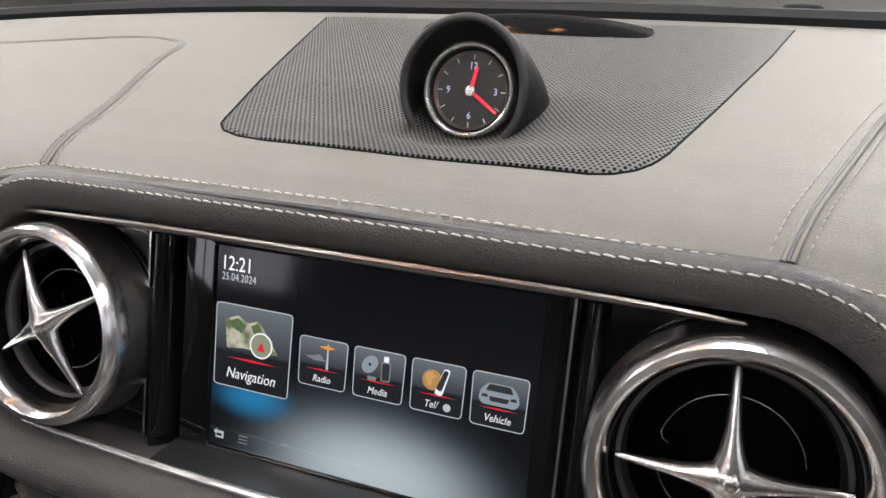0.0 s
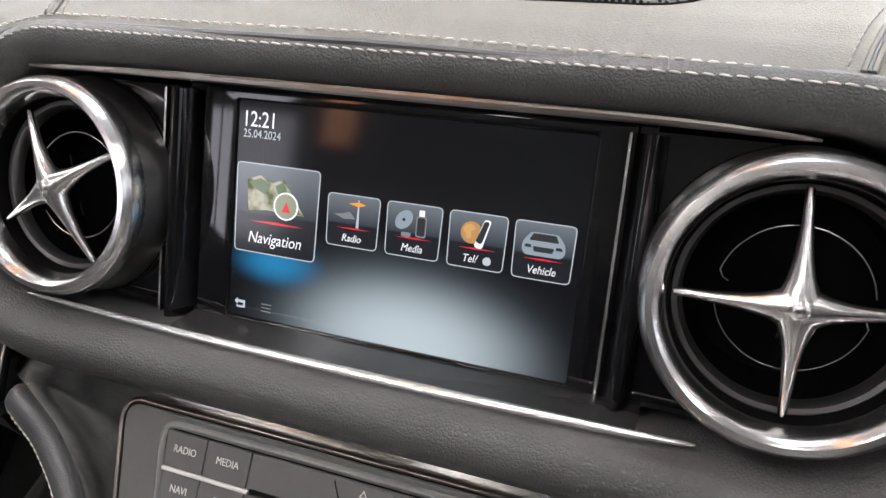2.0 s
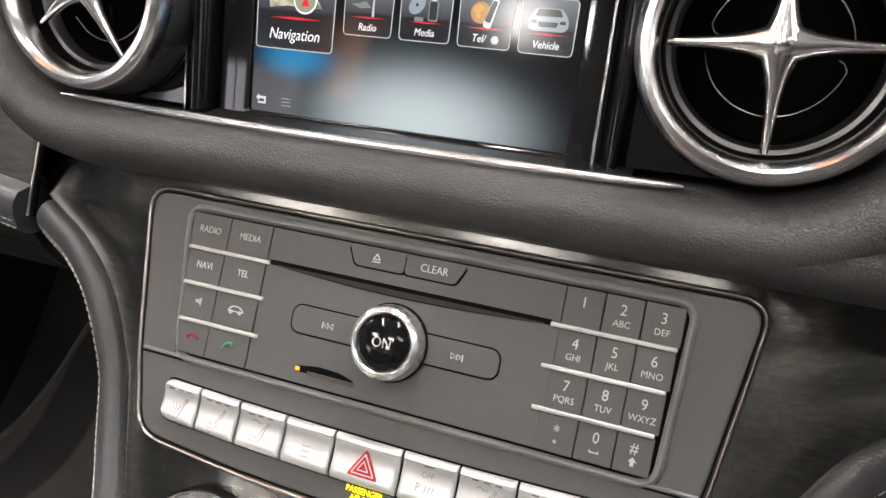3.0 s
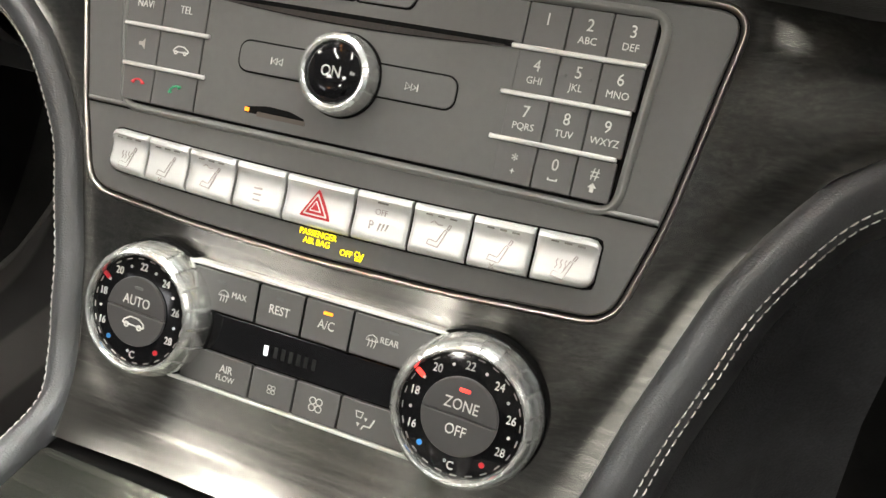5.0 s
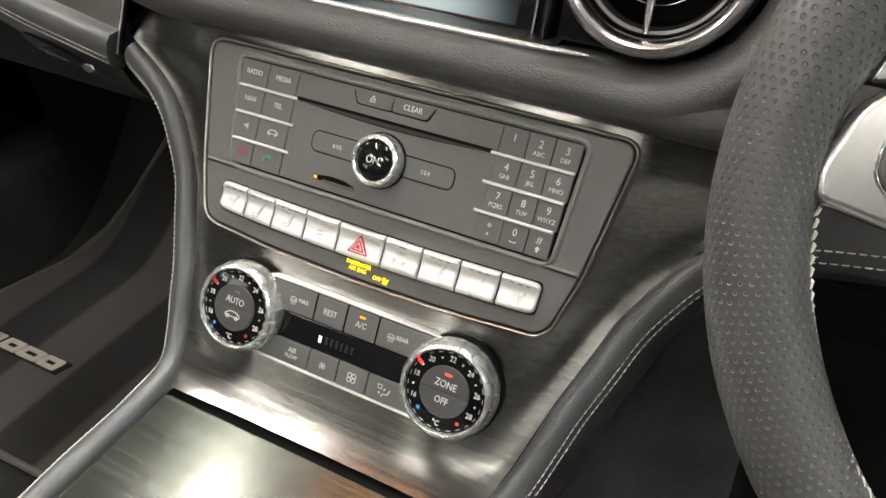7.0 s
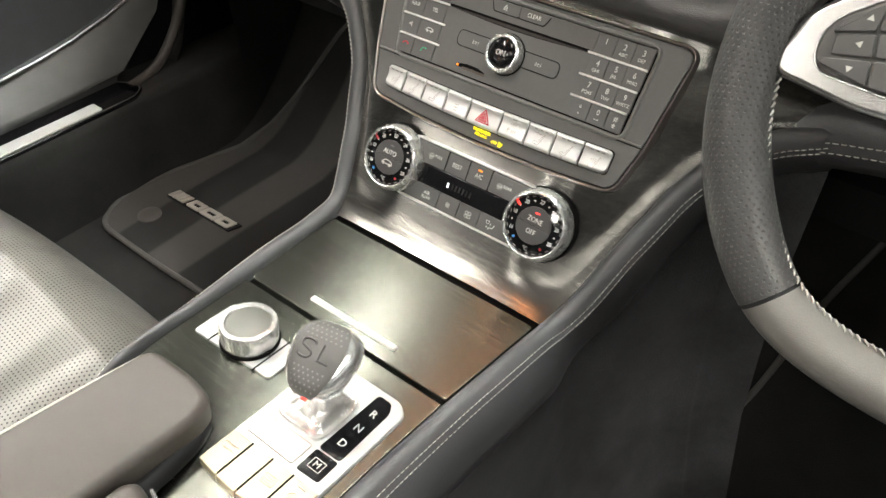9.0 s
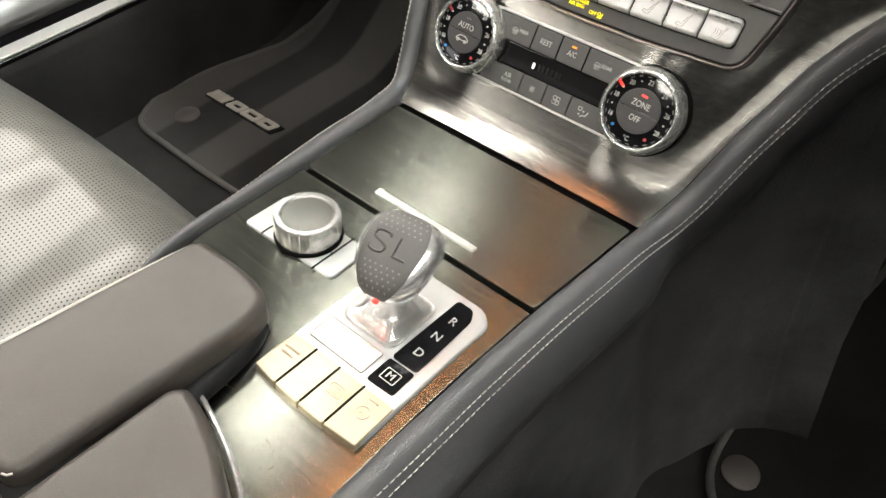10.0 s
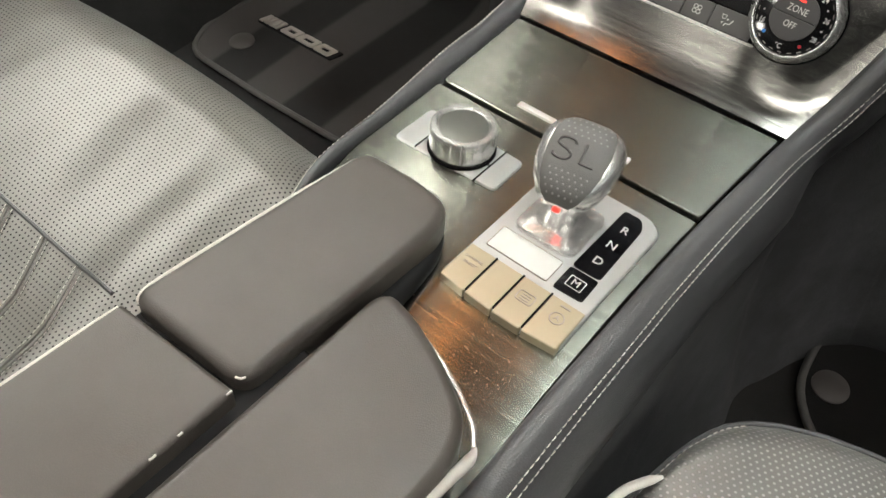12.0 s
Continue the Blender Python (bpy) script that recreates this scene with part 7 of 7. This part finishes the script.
    WIDE = [(-1.0, 0.0050), (-0.94, 0.0100), (-0.8, 0.0148), (-0.5, 0.0198), (-0.2, 0.0224), (0.1, 0.0238), (0.35, 0.0240), (0.55, 0.0232), (0.72, 0.0212), (0.86, 0.0178), (0.95, 0.0132), (1.0, 0.0060)]

    def head(q, a, k=0.0):
        """q along the head from its lower rear tip to the front, a round it from straight up."""
        w = lerp_table(WIDE, q)
        end = (1 - abs(q) ** 6) ** 0.5
        up, down = 0.0125 * end, (0.0165 - 0.004 * q) * end
        ca, sa = math.cos(a), math.sin(a)
        sx = math.copysign(abs(sa) ** 0.72, sa)
        sz = math.copysign(abs(ca) ** 0.9, ca)
        return Vector(((w + k) * sx, 0.0262 * q, ((up if ca > 0 else down) + k) * sz - 0.0035 * q * q))
    bm = bmesh.new()
    rings(bm, [[head(-1 + 2 * i / 30, 6.28319 * j / 48) for j in range(48)] for i in range(31)], True, True, True)
    bmesh.ops.recalc_face_normals(bm, faces=bm.faces)
    hd = part("head_shell", bm, RING, t, "chrome head shell", H, 60)
    bm = grid(lambda s, v: head(-0.96 + 1.955 * s, (-1 + 2 * v) * (0.70 - 0.06 * s), 0.0007), 34, 24, uv=lambda s, v: (v * 0.040, s * 0.058))
    part("grip_pad", bm, KNOB_PAD, hd, "dimpled grey leather grip pad", angle=60)

    def on_top(x, f):
        q = f / 0.0262
        w = lerp_table(WIDE, q)
        sa = min(0.95, abs(x) / w) ** (1 / 0.72)
        p = head(q, math.asin(sa), 0.0009)
        return Vector((x, f, p.z))
    zig = spline([(-0.0020, 0.0066, 0), (-0.0030, 0.0080, 0), (-0.0062, 0.0084, 0), (-0.0092, 0.0076, 0), (-0.0096, 0.0052, 0), (-0.0076, 0.0040, 0), (-0.0044, 0.0030, 0), (-0.0024, 0.0012, 0), (-0.0034, -0.0010, 0), (-0.0066, -0.0016, 0), (-0.0096, -0.0008, 0), (-0.0102, 0.0004, 0)], 30)
    ell = [(0.0024, 0.0078), (0.0024, -0.0010), (0.0086, -0.0010)]
    for line in (zig, ell):
        fine = [Vector(p).to_2d() for p in line]
        fine = [fine[i].lerp(fine[i + 1], k / 4) for i in range(len(fine) - 1) for k in range(4)] + [fine[-1]]
        part("raised_mark", tube([on_top(p.x * 1.25, p.y * 1.25 - 0.001) for p in fine], 0.0008, 6), KNOB_MARK, hd)
    bm = bmesh.new()
    for row in range(15):
        f = -0.0215 + 0.0031 * row
        if -0.0075 < f < 0.0125:
            continue
        for col in range(-5, 6):
            x = 0.0036 * (col + 0.5 * (row % 2))
            if abs(x) > 0.60 * lerp_table(WIDE, f / 0.0262):
                continue
            p = on_top(x, f)
            mid = bm.verts.new(p + Vector((0, 0, 0.00018)))
            rim = [bm.verts.new(on_top(x + 0.0006 * math.cos(q), f + 0.0006 * math.sin(q)) - Vector((0, 0, 0.0001))) for q in [math.pi * k / 4 for k in range(8)]]
            for k in range(8):
                bm.faces.new((mid, rim[k], rim[(k + 1) % 8]))
    tagged(part("dimples", bm, KNOB_DOT, hd, "rows of small grip dimples"), kind="stuff")
    part("red_lamp", prism(circle(0, 0, 0.0022, 14), 0, 0.001, 0.0003), REDLAMP, hd, "small red lamp", Matrix.Translation((0.0, -0.0262, -0.0030)) @ Matrix.Rotation(radians(80), 4, "X"))


KNOB_PAD = leather("knob_leather", (0.115, 0.112, 0.109), 0.42, 900.0, 0.1)
# Raised mark is darkened in colour in place of relief shading.
KNOB_MARK = plain("knob_emboss_shade", (0.062, 0.060, 0.058), 0.4)
KNOB_DOT = plain("knob_dimple", (0.24, 0.235, 0.23), 0.35)
gear()


# ---- steering wheel ----
def steering_wheel():
    tilt = radians(26.7)
    t = thing("steering_wheel", basis((0.36, 0.2348, 0.6144), (0, math.sin(tilt), math.cos(tilt))), "black leather sports steering wheel with perforated grips and silver spokes", "steering wheel")

    def rim_at(a):
        R = 0.1650
        x, y = R * math.cos(a), R * math.sin(a)
        if y < -0.118:
            d = -y - 0.118
            y = -0.118 - d + 8.6 * d * d
        return Vector((x, y, 0))

    def piece(a0, a1, mat, name, fat=1.0, uvs=False):
        n = max(8, int(abs(a1 - a0) / 1.6))
        seg = 24
        bm = bmesh.new()
        lay = bm.loops.layers.uv.new("UVMap")
        cols = []
        for i in range(n + 1):
            deg = a0 + (a1 - a0) * i / n
            a = radians(deg)
            p = rim_at(a)
            out = p.normalized()
            bulge = 1 + 0.22 * math.exp(-((deg - 158) / 13) ** 2) + 0.10 * math.exp(-((deg - 212) / 18) ** 2)
            r0 = 0.0162 * fat
            ring = []
            for k in range(seg):
                b = 2 * math.pi * k / seg
                inward = 1.0 + (bulge - 1) * max(0, -math.cos(b)) * 1.6
                ring.append(bm.verts.new(p + out * (r0 * math.cos(b) * inward) + Vector((0, 0, 1)) * (r0 * 1.08 * math.sin(b))))
            cols.append(ring)
        L = abs(radians(a1 - a0)) * 0.165
        for i in range(n):
            for k in range(seg):
                f = bm.faces.new((cols[i][k], cols[i][(k + 1) % seg], cols[i + 1][(k + 1) % seg], cols[i + 1][k]))
                for lp, (ii, kk) in zip(f.loops, ((i, k), (i, k + 1), (i + 1, k + 1), (i + 1, k))):
                    lp[lay].uv = (kk / seg * 0.104, ii / n * L)
        bmesh.ops.recalc_face_normals(bm, faces=bm.faces)
        return part(name, bm, mat, t, angle=80)
    piece(143, 229.5, RIM, "grip")
    piece(-49.5, 37, RIM, "grip")
    piece(230.3, 309.7, RIM_SHEEN, "rim_section", 0.985)
    piece(37.8, 142.2, RIM_SHEEN, "rim_section", 0.985)
    for a in (142.6, 229.9, 310.1, 37.4):
        piece(a - 0.5, a + 0.5, BLACK, "rim_joint", 0.965)
    inner = []
    for k in range(80):
        a = radians(188 + 84 * k / 79)
        p = rim_at(a)
        inner.append(p - p.normalized() * 0.0168 + Vector((0, 0, 0.004)))
    part("stitching", stitches(inner, 0.0040, 0.0036, 0.0007, lift=(1, 1, 1), skew=3.5), THREAD, t, "pale cross stitching")
    # spokes
    sp = rounded([(-0.1520, -0.0085), (-0.1500, -0.0195), (-0.1090, -0.0255), (-0.0700, -0.0250), (-0.0740, 0.0520), (-0.1073, 0.0368), (-0.1342, 0.0230), (-0.1460, 0.0125)], 0.006, 4)
    part("spoke", prism(sp, -0.006, 0.0090, 0.0035), SATIN, t, "satin silver spoke")
    part("spoke", prism([(-x, y) for x, y in reversed(sp)], -0.006, 0.0090, 0.0035), SATIN, t, "satin silver spoke")
    for s in (-1, 1):
        o = [(s * 0.020, -0.155), (s * 0.020, -0.05), (s * 0.034, -0.05), (s * 0.026, -0.155)]
        part("lower_spoke", prism(rounded(o if s < 0 else [(x, y) for x, y in o][::-1], 0.003, 3) if s > 0 else rounded([(x, y) for x, y in o][::1], 0.003, 3), -0.006, 0.006, 0.002), SATIN, t, "satin silver lower spoke")
    pad = rounded([(-0.1350, -0.0075), (-0.1285, -0.0130), (-0.0855, -0.0160), (-0.0815, -0.0110), (-0.0925, 0.0290), (-0.0970, 0.0330), (-0.1146, 0.0255), (-0.1321, 0.0122), (-0.1357, 0.0030)], 0.004, 4)
    sw = part("switch_block", prism(pad, 0.006, 0.0110, 0.0012), PANEL, t, "black switch block")
    part("switch_rim", frame_ring(inset(pad, -0.0012), pad, 0.006, 0.0106, 0.0004), CHROME, sw)
    keys = ([(-0.1322, 0.0058), (-0.1150, 0.0105), (-0.1148, 0.0240), (-0.1290, 0.0135)], [(-0.1138, 0.0110), (-0.0965, 0.0160), (-0.0975, 0.0318), (-0.1136, 0.0245)],
            [(-0.1290, -0.0040), (-0.1118, -0.0008), (-0.1140, 0.0095), (-0.1300, 0.0050)], [(-0.1106, -0.0004), (-0.0905, 0.0032), (-0.0945, 0.0148), (-0.1130, 0.0098)],
            [(-0.1325, -0.0090), (-0.1090, -0.0135), (-0.1112, -0.0022), (-0.1320, -0.0062)], [(-0.1080, -0.0138), (-0.0850, -0.0140), (-0.0880, 0.0020), (-0.1100, -0.0018)])
    for o in keys:
        part("key", prism(rounded(o, 0.0016, 3), 0.0105, 0.0128, 0.0007), KEY, sw)
    z = 0.0131
    for cx, cy, r in ((-0.1191, 0.0155, 90), (-0.1190, 0.0036, 180), (-0.1188, -0.0078, 270), (-0.1012, 0.0072, 0)):
        tri = [(cx + 0.0019 * math.cos(radians(r + q)), cy + 0.0019 * math.sin(radians(r + q))) for q in (0, 120, 240)]
        part("symbol", prism(tri, 0.0125, z, 0.00005), PRINT, sw)
    word("OK", 0.0048, PRINT, sw, -0.1035, 0.0215, z, turn=0.20, wide=0.9)
    part("symbol", prism([(-0.1000, -0.0083), (-0.0978, -0.0066), (-0.0978, -0.0076), (-0.0944, -0.0076), (-0.0944, -0.0106), (-0.0984, -0.0106), (-0.0984, -0.0099), (-0.0952, -0.0099), (-0.0952, -0.0088), (-0.0978, -0.0088), (-0.0978, -0.0100)][::-1], 0.0125, z, 0.00005), PRINT, sw)
    # airbag cover
    bm = soft_block(rounded([(-0.074, -0.020), (-0.045, -0.075), (0.045, -0.075), (0.074, -0.020), (0.078, 0.05), (0.05, 0.075), (-0.05, 0.075), (-0.078, 0.05)], 0.02, 5), -0.03, 0.026, 0.018, 0.004)
    part("airbag_cover", bm, RIM_SHEEN, t, "smooth leather airbag cover")
    part("column", lathe(((0.05, -0.15), (0.05, -0.03), (0.03, -0.02)), 32), BLACK, t)
    for s in (-1, 1):
        o = [(-0.1400, 0.0240), (-0.1110, 0.0330), (-0.1120, 0.0500), (-0.1165, 0.0530), (-0.1350, 0.0400)]
        pts = o if s < 0 else [(-x, y) for x, y in reversed(o)]
        p = part("shift_paddle", prism(rounded(pts, 0.003, 3), -0.044, -0.040, 0.0012), plain("paddle_metal", (0.30, 0.31, 0.31), 0.3, 0.9), t, "grey metal shift paddle")
        part("paddle_mark", box(min(s * 0.122, s * 0.117), 0.0448, -0.0402, max(s * 0.122, s * 0.117), 0.0454, -0.0397), PRINT, p)


steering_wheel()


# ---- instruments behind the wheel ----
def cluster():
    tilt = radians(26.7)
    t = thing("instrument_cluster", basis((0.36, 0.40, 0.62), (0, math.sin(tilt), math.cos(tilt))), "dark instrument cluster with white numerals and a red needle", "instruments")
    part("panel", prism(rrect(-0.165, -0.045, 0.165, 0.09, 0.03, 5), -0.04, -0.004, 0.002), BLACK, t)
    hood = [Vector((x, 0.098 - 2.0 * x * x, 0.03)) for x in [-0.17 + 0.34 * k / 20 for k in range(21)]]
    part("cowl", tube(hood, 0.012, 10), LEATHER, t)
    for cx in (-0.0885, 0.0885):
        part("gauge_face", lathe(((0.046, -0.004), (0.046, -0.001), (0.0, -0.001)), 64), GAP, t, at=Matrix.Translation((cx, 0.030, 0)))
        part("gauge_rim", lathe(((0.0490, -0.004), (0.0490, 0.003), (0.0470, 0.004), (0.0460, -0.001)), 72), SATIN, t, at=Matrix.Translation((cx, 0.030, 0)))
        part("inner_ring", lathe(((0.0272, -0.001), (0.0272, 0.0010), (0.0262, 0.0012), (0.0256, -0.001)), 64), SATIN, t, at=Matrix.Translation((cx, 0.030, 0)))
        for k in range(24):
            a = radians(265 - k * 12.4)
            part("tick", box(-0.0022, -0.0004, -0.001, 0.0022, 0.0004, -0.0004), WHITELAMP, t, at=Matrix.Translation((cx + 0.0425 * math.cos(a), 0.030 + 0.0425 * math.sin(a), 0)) @ Matrix.Rotation(a, 4, "Z"))
    for s, a in (("0", 268), ("10", 251), ("20", 233), ("30", 216), ("40", 199), ("60", 170), ("80", 145)):
        q = radians(a)
        word(s, 0.0072 if s in ("20", "40", "60", "80") else 0.0054, WHITELAMP, t, -0.0885 + 0.0352 * math.cos(q), 0.030 + 0.0352 * math.sin(q), -0.0004, thick=0.0002)
    part("needle", prism([(-0.0892, -0.0125), (-0.0880, -0.0125), (-0.0872, 0.006), (-0.0900, 0.006)], -0.001, 0.002, 0.0002), REDLAMP, t, "red needle")
    part("lamp_symbol", prism(rounded([(-0.104, 0.0395), (-0.098, 0.0395), (-0.098, 0.0435), (-0.104, 0.0435)], 0.001, 2), -0.001, 0.0004, 0.0001), lit("green_lamp", (0.02, 0.8, 0.10), 1.0), t, "green headlamp symbol")
    part("light_knob", lathe(((0.017, -0.02), (0.017, 0.004), (0.015, 0.007), (0.0, 0.0075)), 40), GLOSS, t, "black light knob", Matrix.Translation((-0.165, -0.040, 0.005)))
    part("knob_ring", lathe(((0.0182, -0.01), (0.0182, 0.003), (0.0172, 0.004), (0.0170, 0.0)), 48), SATIN, t, at=Matrix.Translation((-0.165, -0.040, 0.005)))
    part("side_panel", box(-0.20, -0.09, -0.05, -0.118, -0.006, -0.006, 0.004), PANEL, t)


cluster()


# ---- clock on the dash ----
HOOD = plain("hood_black", (0.030, 0.030, 0.030), 0.5, 0, 0.15, 200)


def clock():
    m = basis((-0.0070, 0.4700, 0.7325), (0, math.sin(radians(16)), math.cos(radians(16))))
    t = thing("dashboard_clock", m, "small analogue clock under a black hood with red pointers", "clock")

    def hood(s, v):
        a = radians(-44 + 262 * s)
        ca, sa = math.cos(a), math.sin(a)
        k = 1 - 0.32 * v * v
        x = (0.0330 if ca < 0 else 0.0300) * ca * k + 0.0125 * v * max(0.0, ca)
        y = (0.0330 - 0.001 * v) * sa * k - 0.011 * v * v
        return Vector((x - 0.0005, y + 0.0004, 0.0125 - 0.052 * v - 0.004 * (1 - sa) * (1 - v)))
    bm = grid(hood, 48, 16)
    bmesh.ops.solidify(bm, geom=bm.faces[:], thickness=-0.0030)
    bmesh.ops.recalc_face_normals(bm, faces=bm.faces)
    part("hood", bm, HOOD, t, "soft black hood", angle=60)
    lip = [hood(k / 48, 0.0) * 0.955 + Vector((0, 0, 0.0006)) for k in range(49)]
    part("hood_lip", tube(lip, 0.0021, 10), HOOD, t, "rounded hood lip")
    # Black half ring, added as a dark patch where shade falls beside the clock.
    well = [[Vector((r * math.cos(q), r * math.sin(q), z)) for r, z in ((0.0224, 0.001), (0.0265, -0.004), (0.0305, -0.010), (0.0320, -0.020))] for q in [radians(178 + 110 * k / 24) for k in range(25)]]
    bm = bmesh.new()
    rings(bm, well, False)
    part("well", bm, BLACK, t, "black half ring standing in for the shaded hollow round the clock", angle=80)
    part("bezel", lathe(((0.0226, -0.03), (0.0226, 0.0042), (0.0222, 0.0058), (0.0213, 0.0064), (0.0204, 0.0058), (0.0201, 0.0040)), 72), RING, t, "satin chrome bezel")
    part("bezel_throat", lathe(((0.0203, 0.0052), (0.0199, 0.0020), (0.0186, 0.0010)), 64), BLACK, t)
    part("dial_face", lathe(((0.0194, -0.004), (0.0190, 0.0002), (0.0, 0.0002)), 56), plain("dial_grey", (0.013, 0.0125, 0.0125), 0.4), t, "charcoal dial")
    part("flange", lathe(((0.0188, 0.0018), (0.0186, 0.0022), (0.0176, 0.0004), (0.0174, 0.0002)), 56), plain("dial_flange", (0.34, 0.30, 0.27), 0.28, 0.9), t, "satin dial flange")
    for s, x, y in (("12", 0.0, 0.0118), ("3", 0.0122, 0.0), ("6", 0.0, -0.0118), ("9", -0.0118, 0.0)):
        word(s, 0.0048, lit("clock_numeral", (0.40, 0.42, 0.62), 0.8), t, x, y, 0.0004, thick=0.0001, wide=0.9)
    for k in range(12):
        a = radians(30 * k)
        part("mark", box(-0.0012, -0.00025, 0.0002, 0.0012, 0.00025, 0.0005), PRINT, t, at=Matrix.Translation((0.0160 * math.cos(a), 0.0160 * math.sin(a), 0)) @ Matrix.Rotation(a, 4, "Z"))
    red = lit("clock_pointer", (0.95, 0.03, 0.05), 1.0)
    for ang, l, w in ((79, 0.0115, 0.0009), (-36, 0.0168, 0.0008)):
        part("pointer", prism([(0.002, -w), (l, -w * 0.8), (l, w * 0.8), (0.002, w)], 0.0010, 0.0015, 0.0001), red, t, "red pointer", Matrix.Rotation(radians(ang), 4, "Z"))
    part("pivot", lathe(((0.0026, 0.001), (0.0026, 0.0022), (0.0, 0.0026)), 24), SATIN, t)


clock()


def projector():
    t = thing("display_shade", Matrix.Identity(4), "gloss black curved shade on the dashboard top", "dash trim")

    def fn(s, v):
        x = -0.125 + 0.184 * s
        y = 0.685 - 0.012 * s
        low = dash_z(x, y) + 0.0005
        high = low + 0.0130 * math.sin(math.pi * (0.10 + 0.90 * s)) ** 0.6
        a = math.pi * 0.5 * v
        return Vector((x, y + 0.05 * (1 - math.cos(a)), low - 0.002 + (high - low + 0.002) * math.sin(a)))
    part("shell", grid(fn, 30, 10), GLOSS, t, angle=80)


projector()


# ---- windscreen and what lies beyond ----
def windscreen():
    g = bpy.data.materials.new("windscreen_glass")
    g.use_nodes = True
    b = g.node_tree.nodes["Principled BSDF"]
    b.inputs["Transmission Weight"].default_value, b.inputs["Roughness"].default_value, b.inputs["IOR"].default_value = 1.0, 0.0, 1.05
    b.inputs["Base Color"].default_value = (0.93, 0.96, 0.95, 1)
    t = tagged(new("windscreen"), "clear raked windscreen above the dashboard", "windscreen")
    bm = grid(lambda s, v: (lambda x: (x * (1 - 0.12 * v), back_y(x) + 0.008 - 0.62 * v, dash_z(x, back_y(x)) + 0.40 * v))(-0.80 + 1.6 * s), 30, 6)
    p = part("glass", bm, g, t)
    p.visible_shadow = False
    for s in (-1, 1):
        part("pillar", tube([(s * 0.81, back_y(s * 0.8), 0.70), (s * 0.76, 0.42, 0.92), (s * 0.70, 0.12, 1.12)], 0.022, 10), BLACK, t)
    part("header", tube([(-0.70, 0.12, 1.12), (0, 0.15, 1.15), (0.70, 0.12, 1.12)], 0.022, 10), BLACK, t)
    b = thing("bonnet", Matrix.Identity(4), "pale glossy car bonnet beyond the windscreen", "bonnet")
    part("panel", grid(lambda s, v: (-0.85 + 1.7 * s, 0.86 + 1.2 * v, 0.712 - 0.16 * v * v - 0.10 * abs(2 * s - 1) ** 3), 24, 16), plain("car_paint", (0.40, 0.40, 0.41), 0.15, 0.6, 0.03, 20, coat=1.0), b)
    w = thing("wiper", Matrix.Identity(4), "black wiper arm at the foot of the windscreen", "wiper")
    part("arm", tube(spline([(0.10, 0.835, 0.748), (0.15, 0.83, 0.755), (0.19, 0.83, 0.752), (0.55, 0.76, 0.745)], 20), 0.007, 8), BLACK, w)
    part("pivot", prism(circle(0, 0, 0.016, 18), -0.01, 0.012, 0.004), BLACK, w, at=Matrix.Translation((0.155, 0.835, 0.752)))


windscreen()
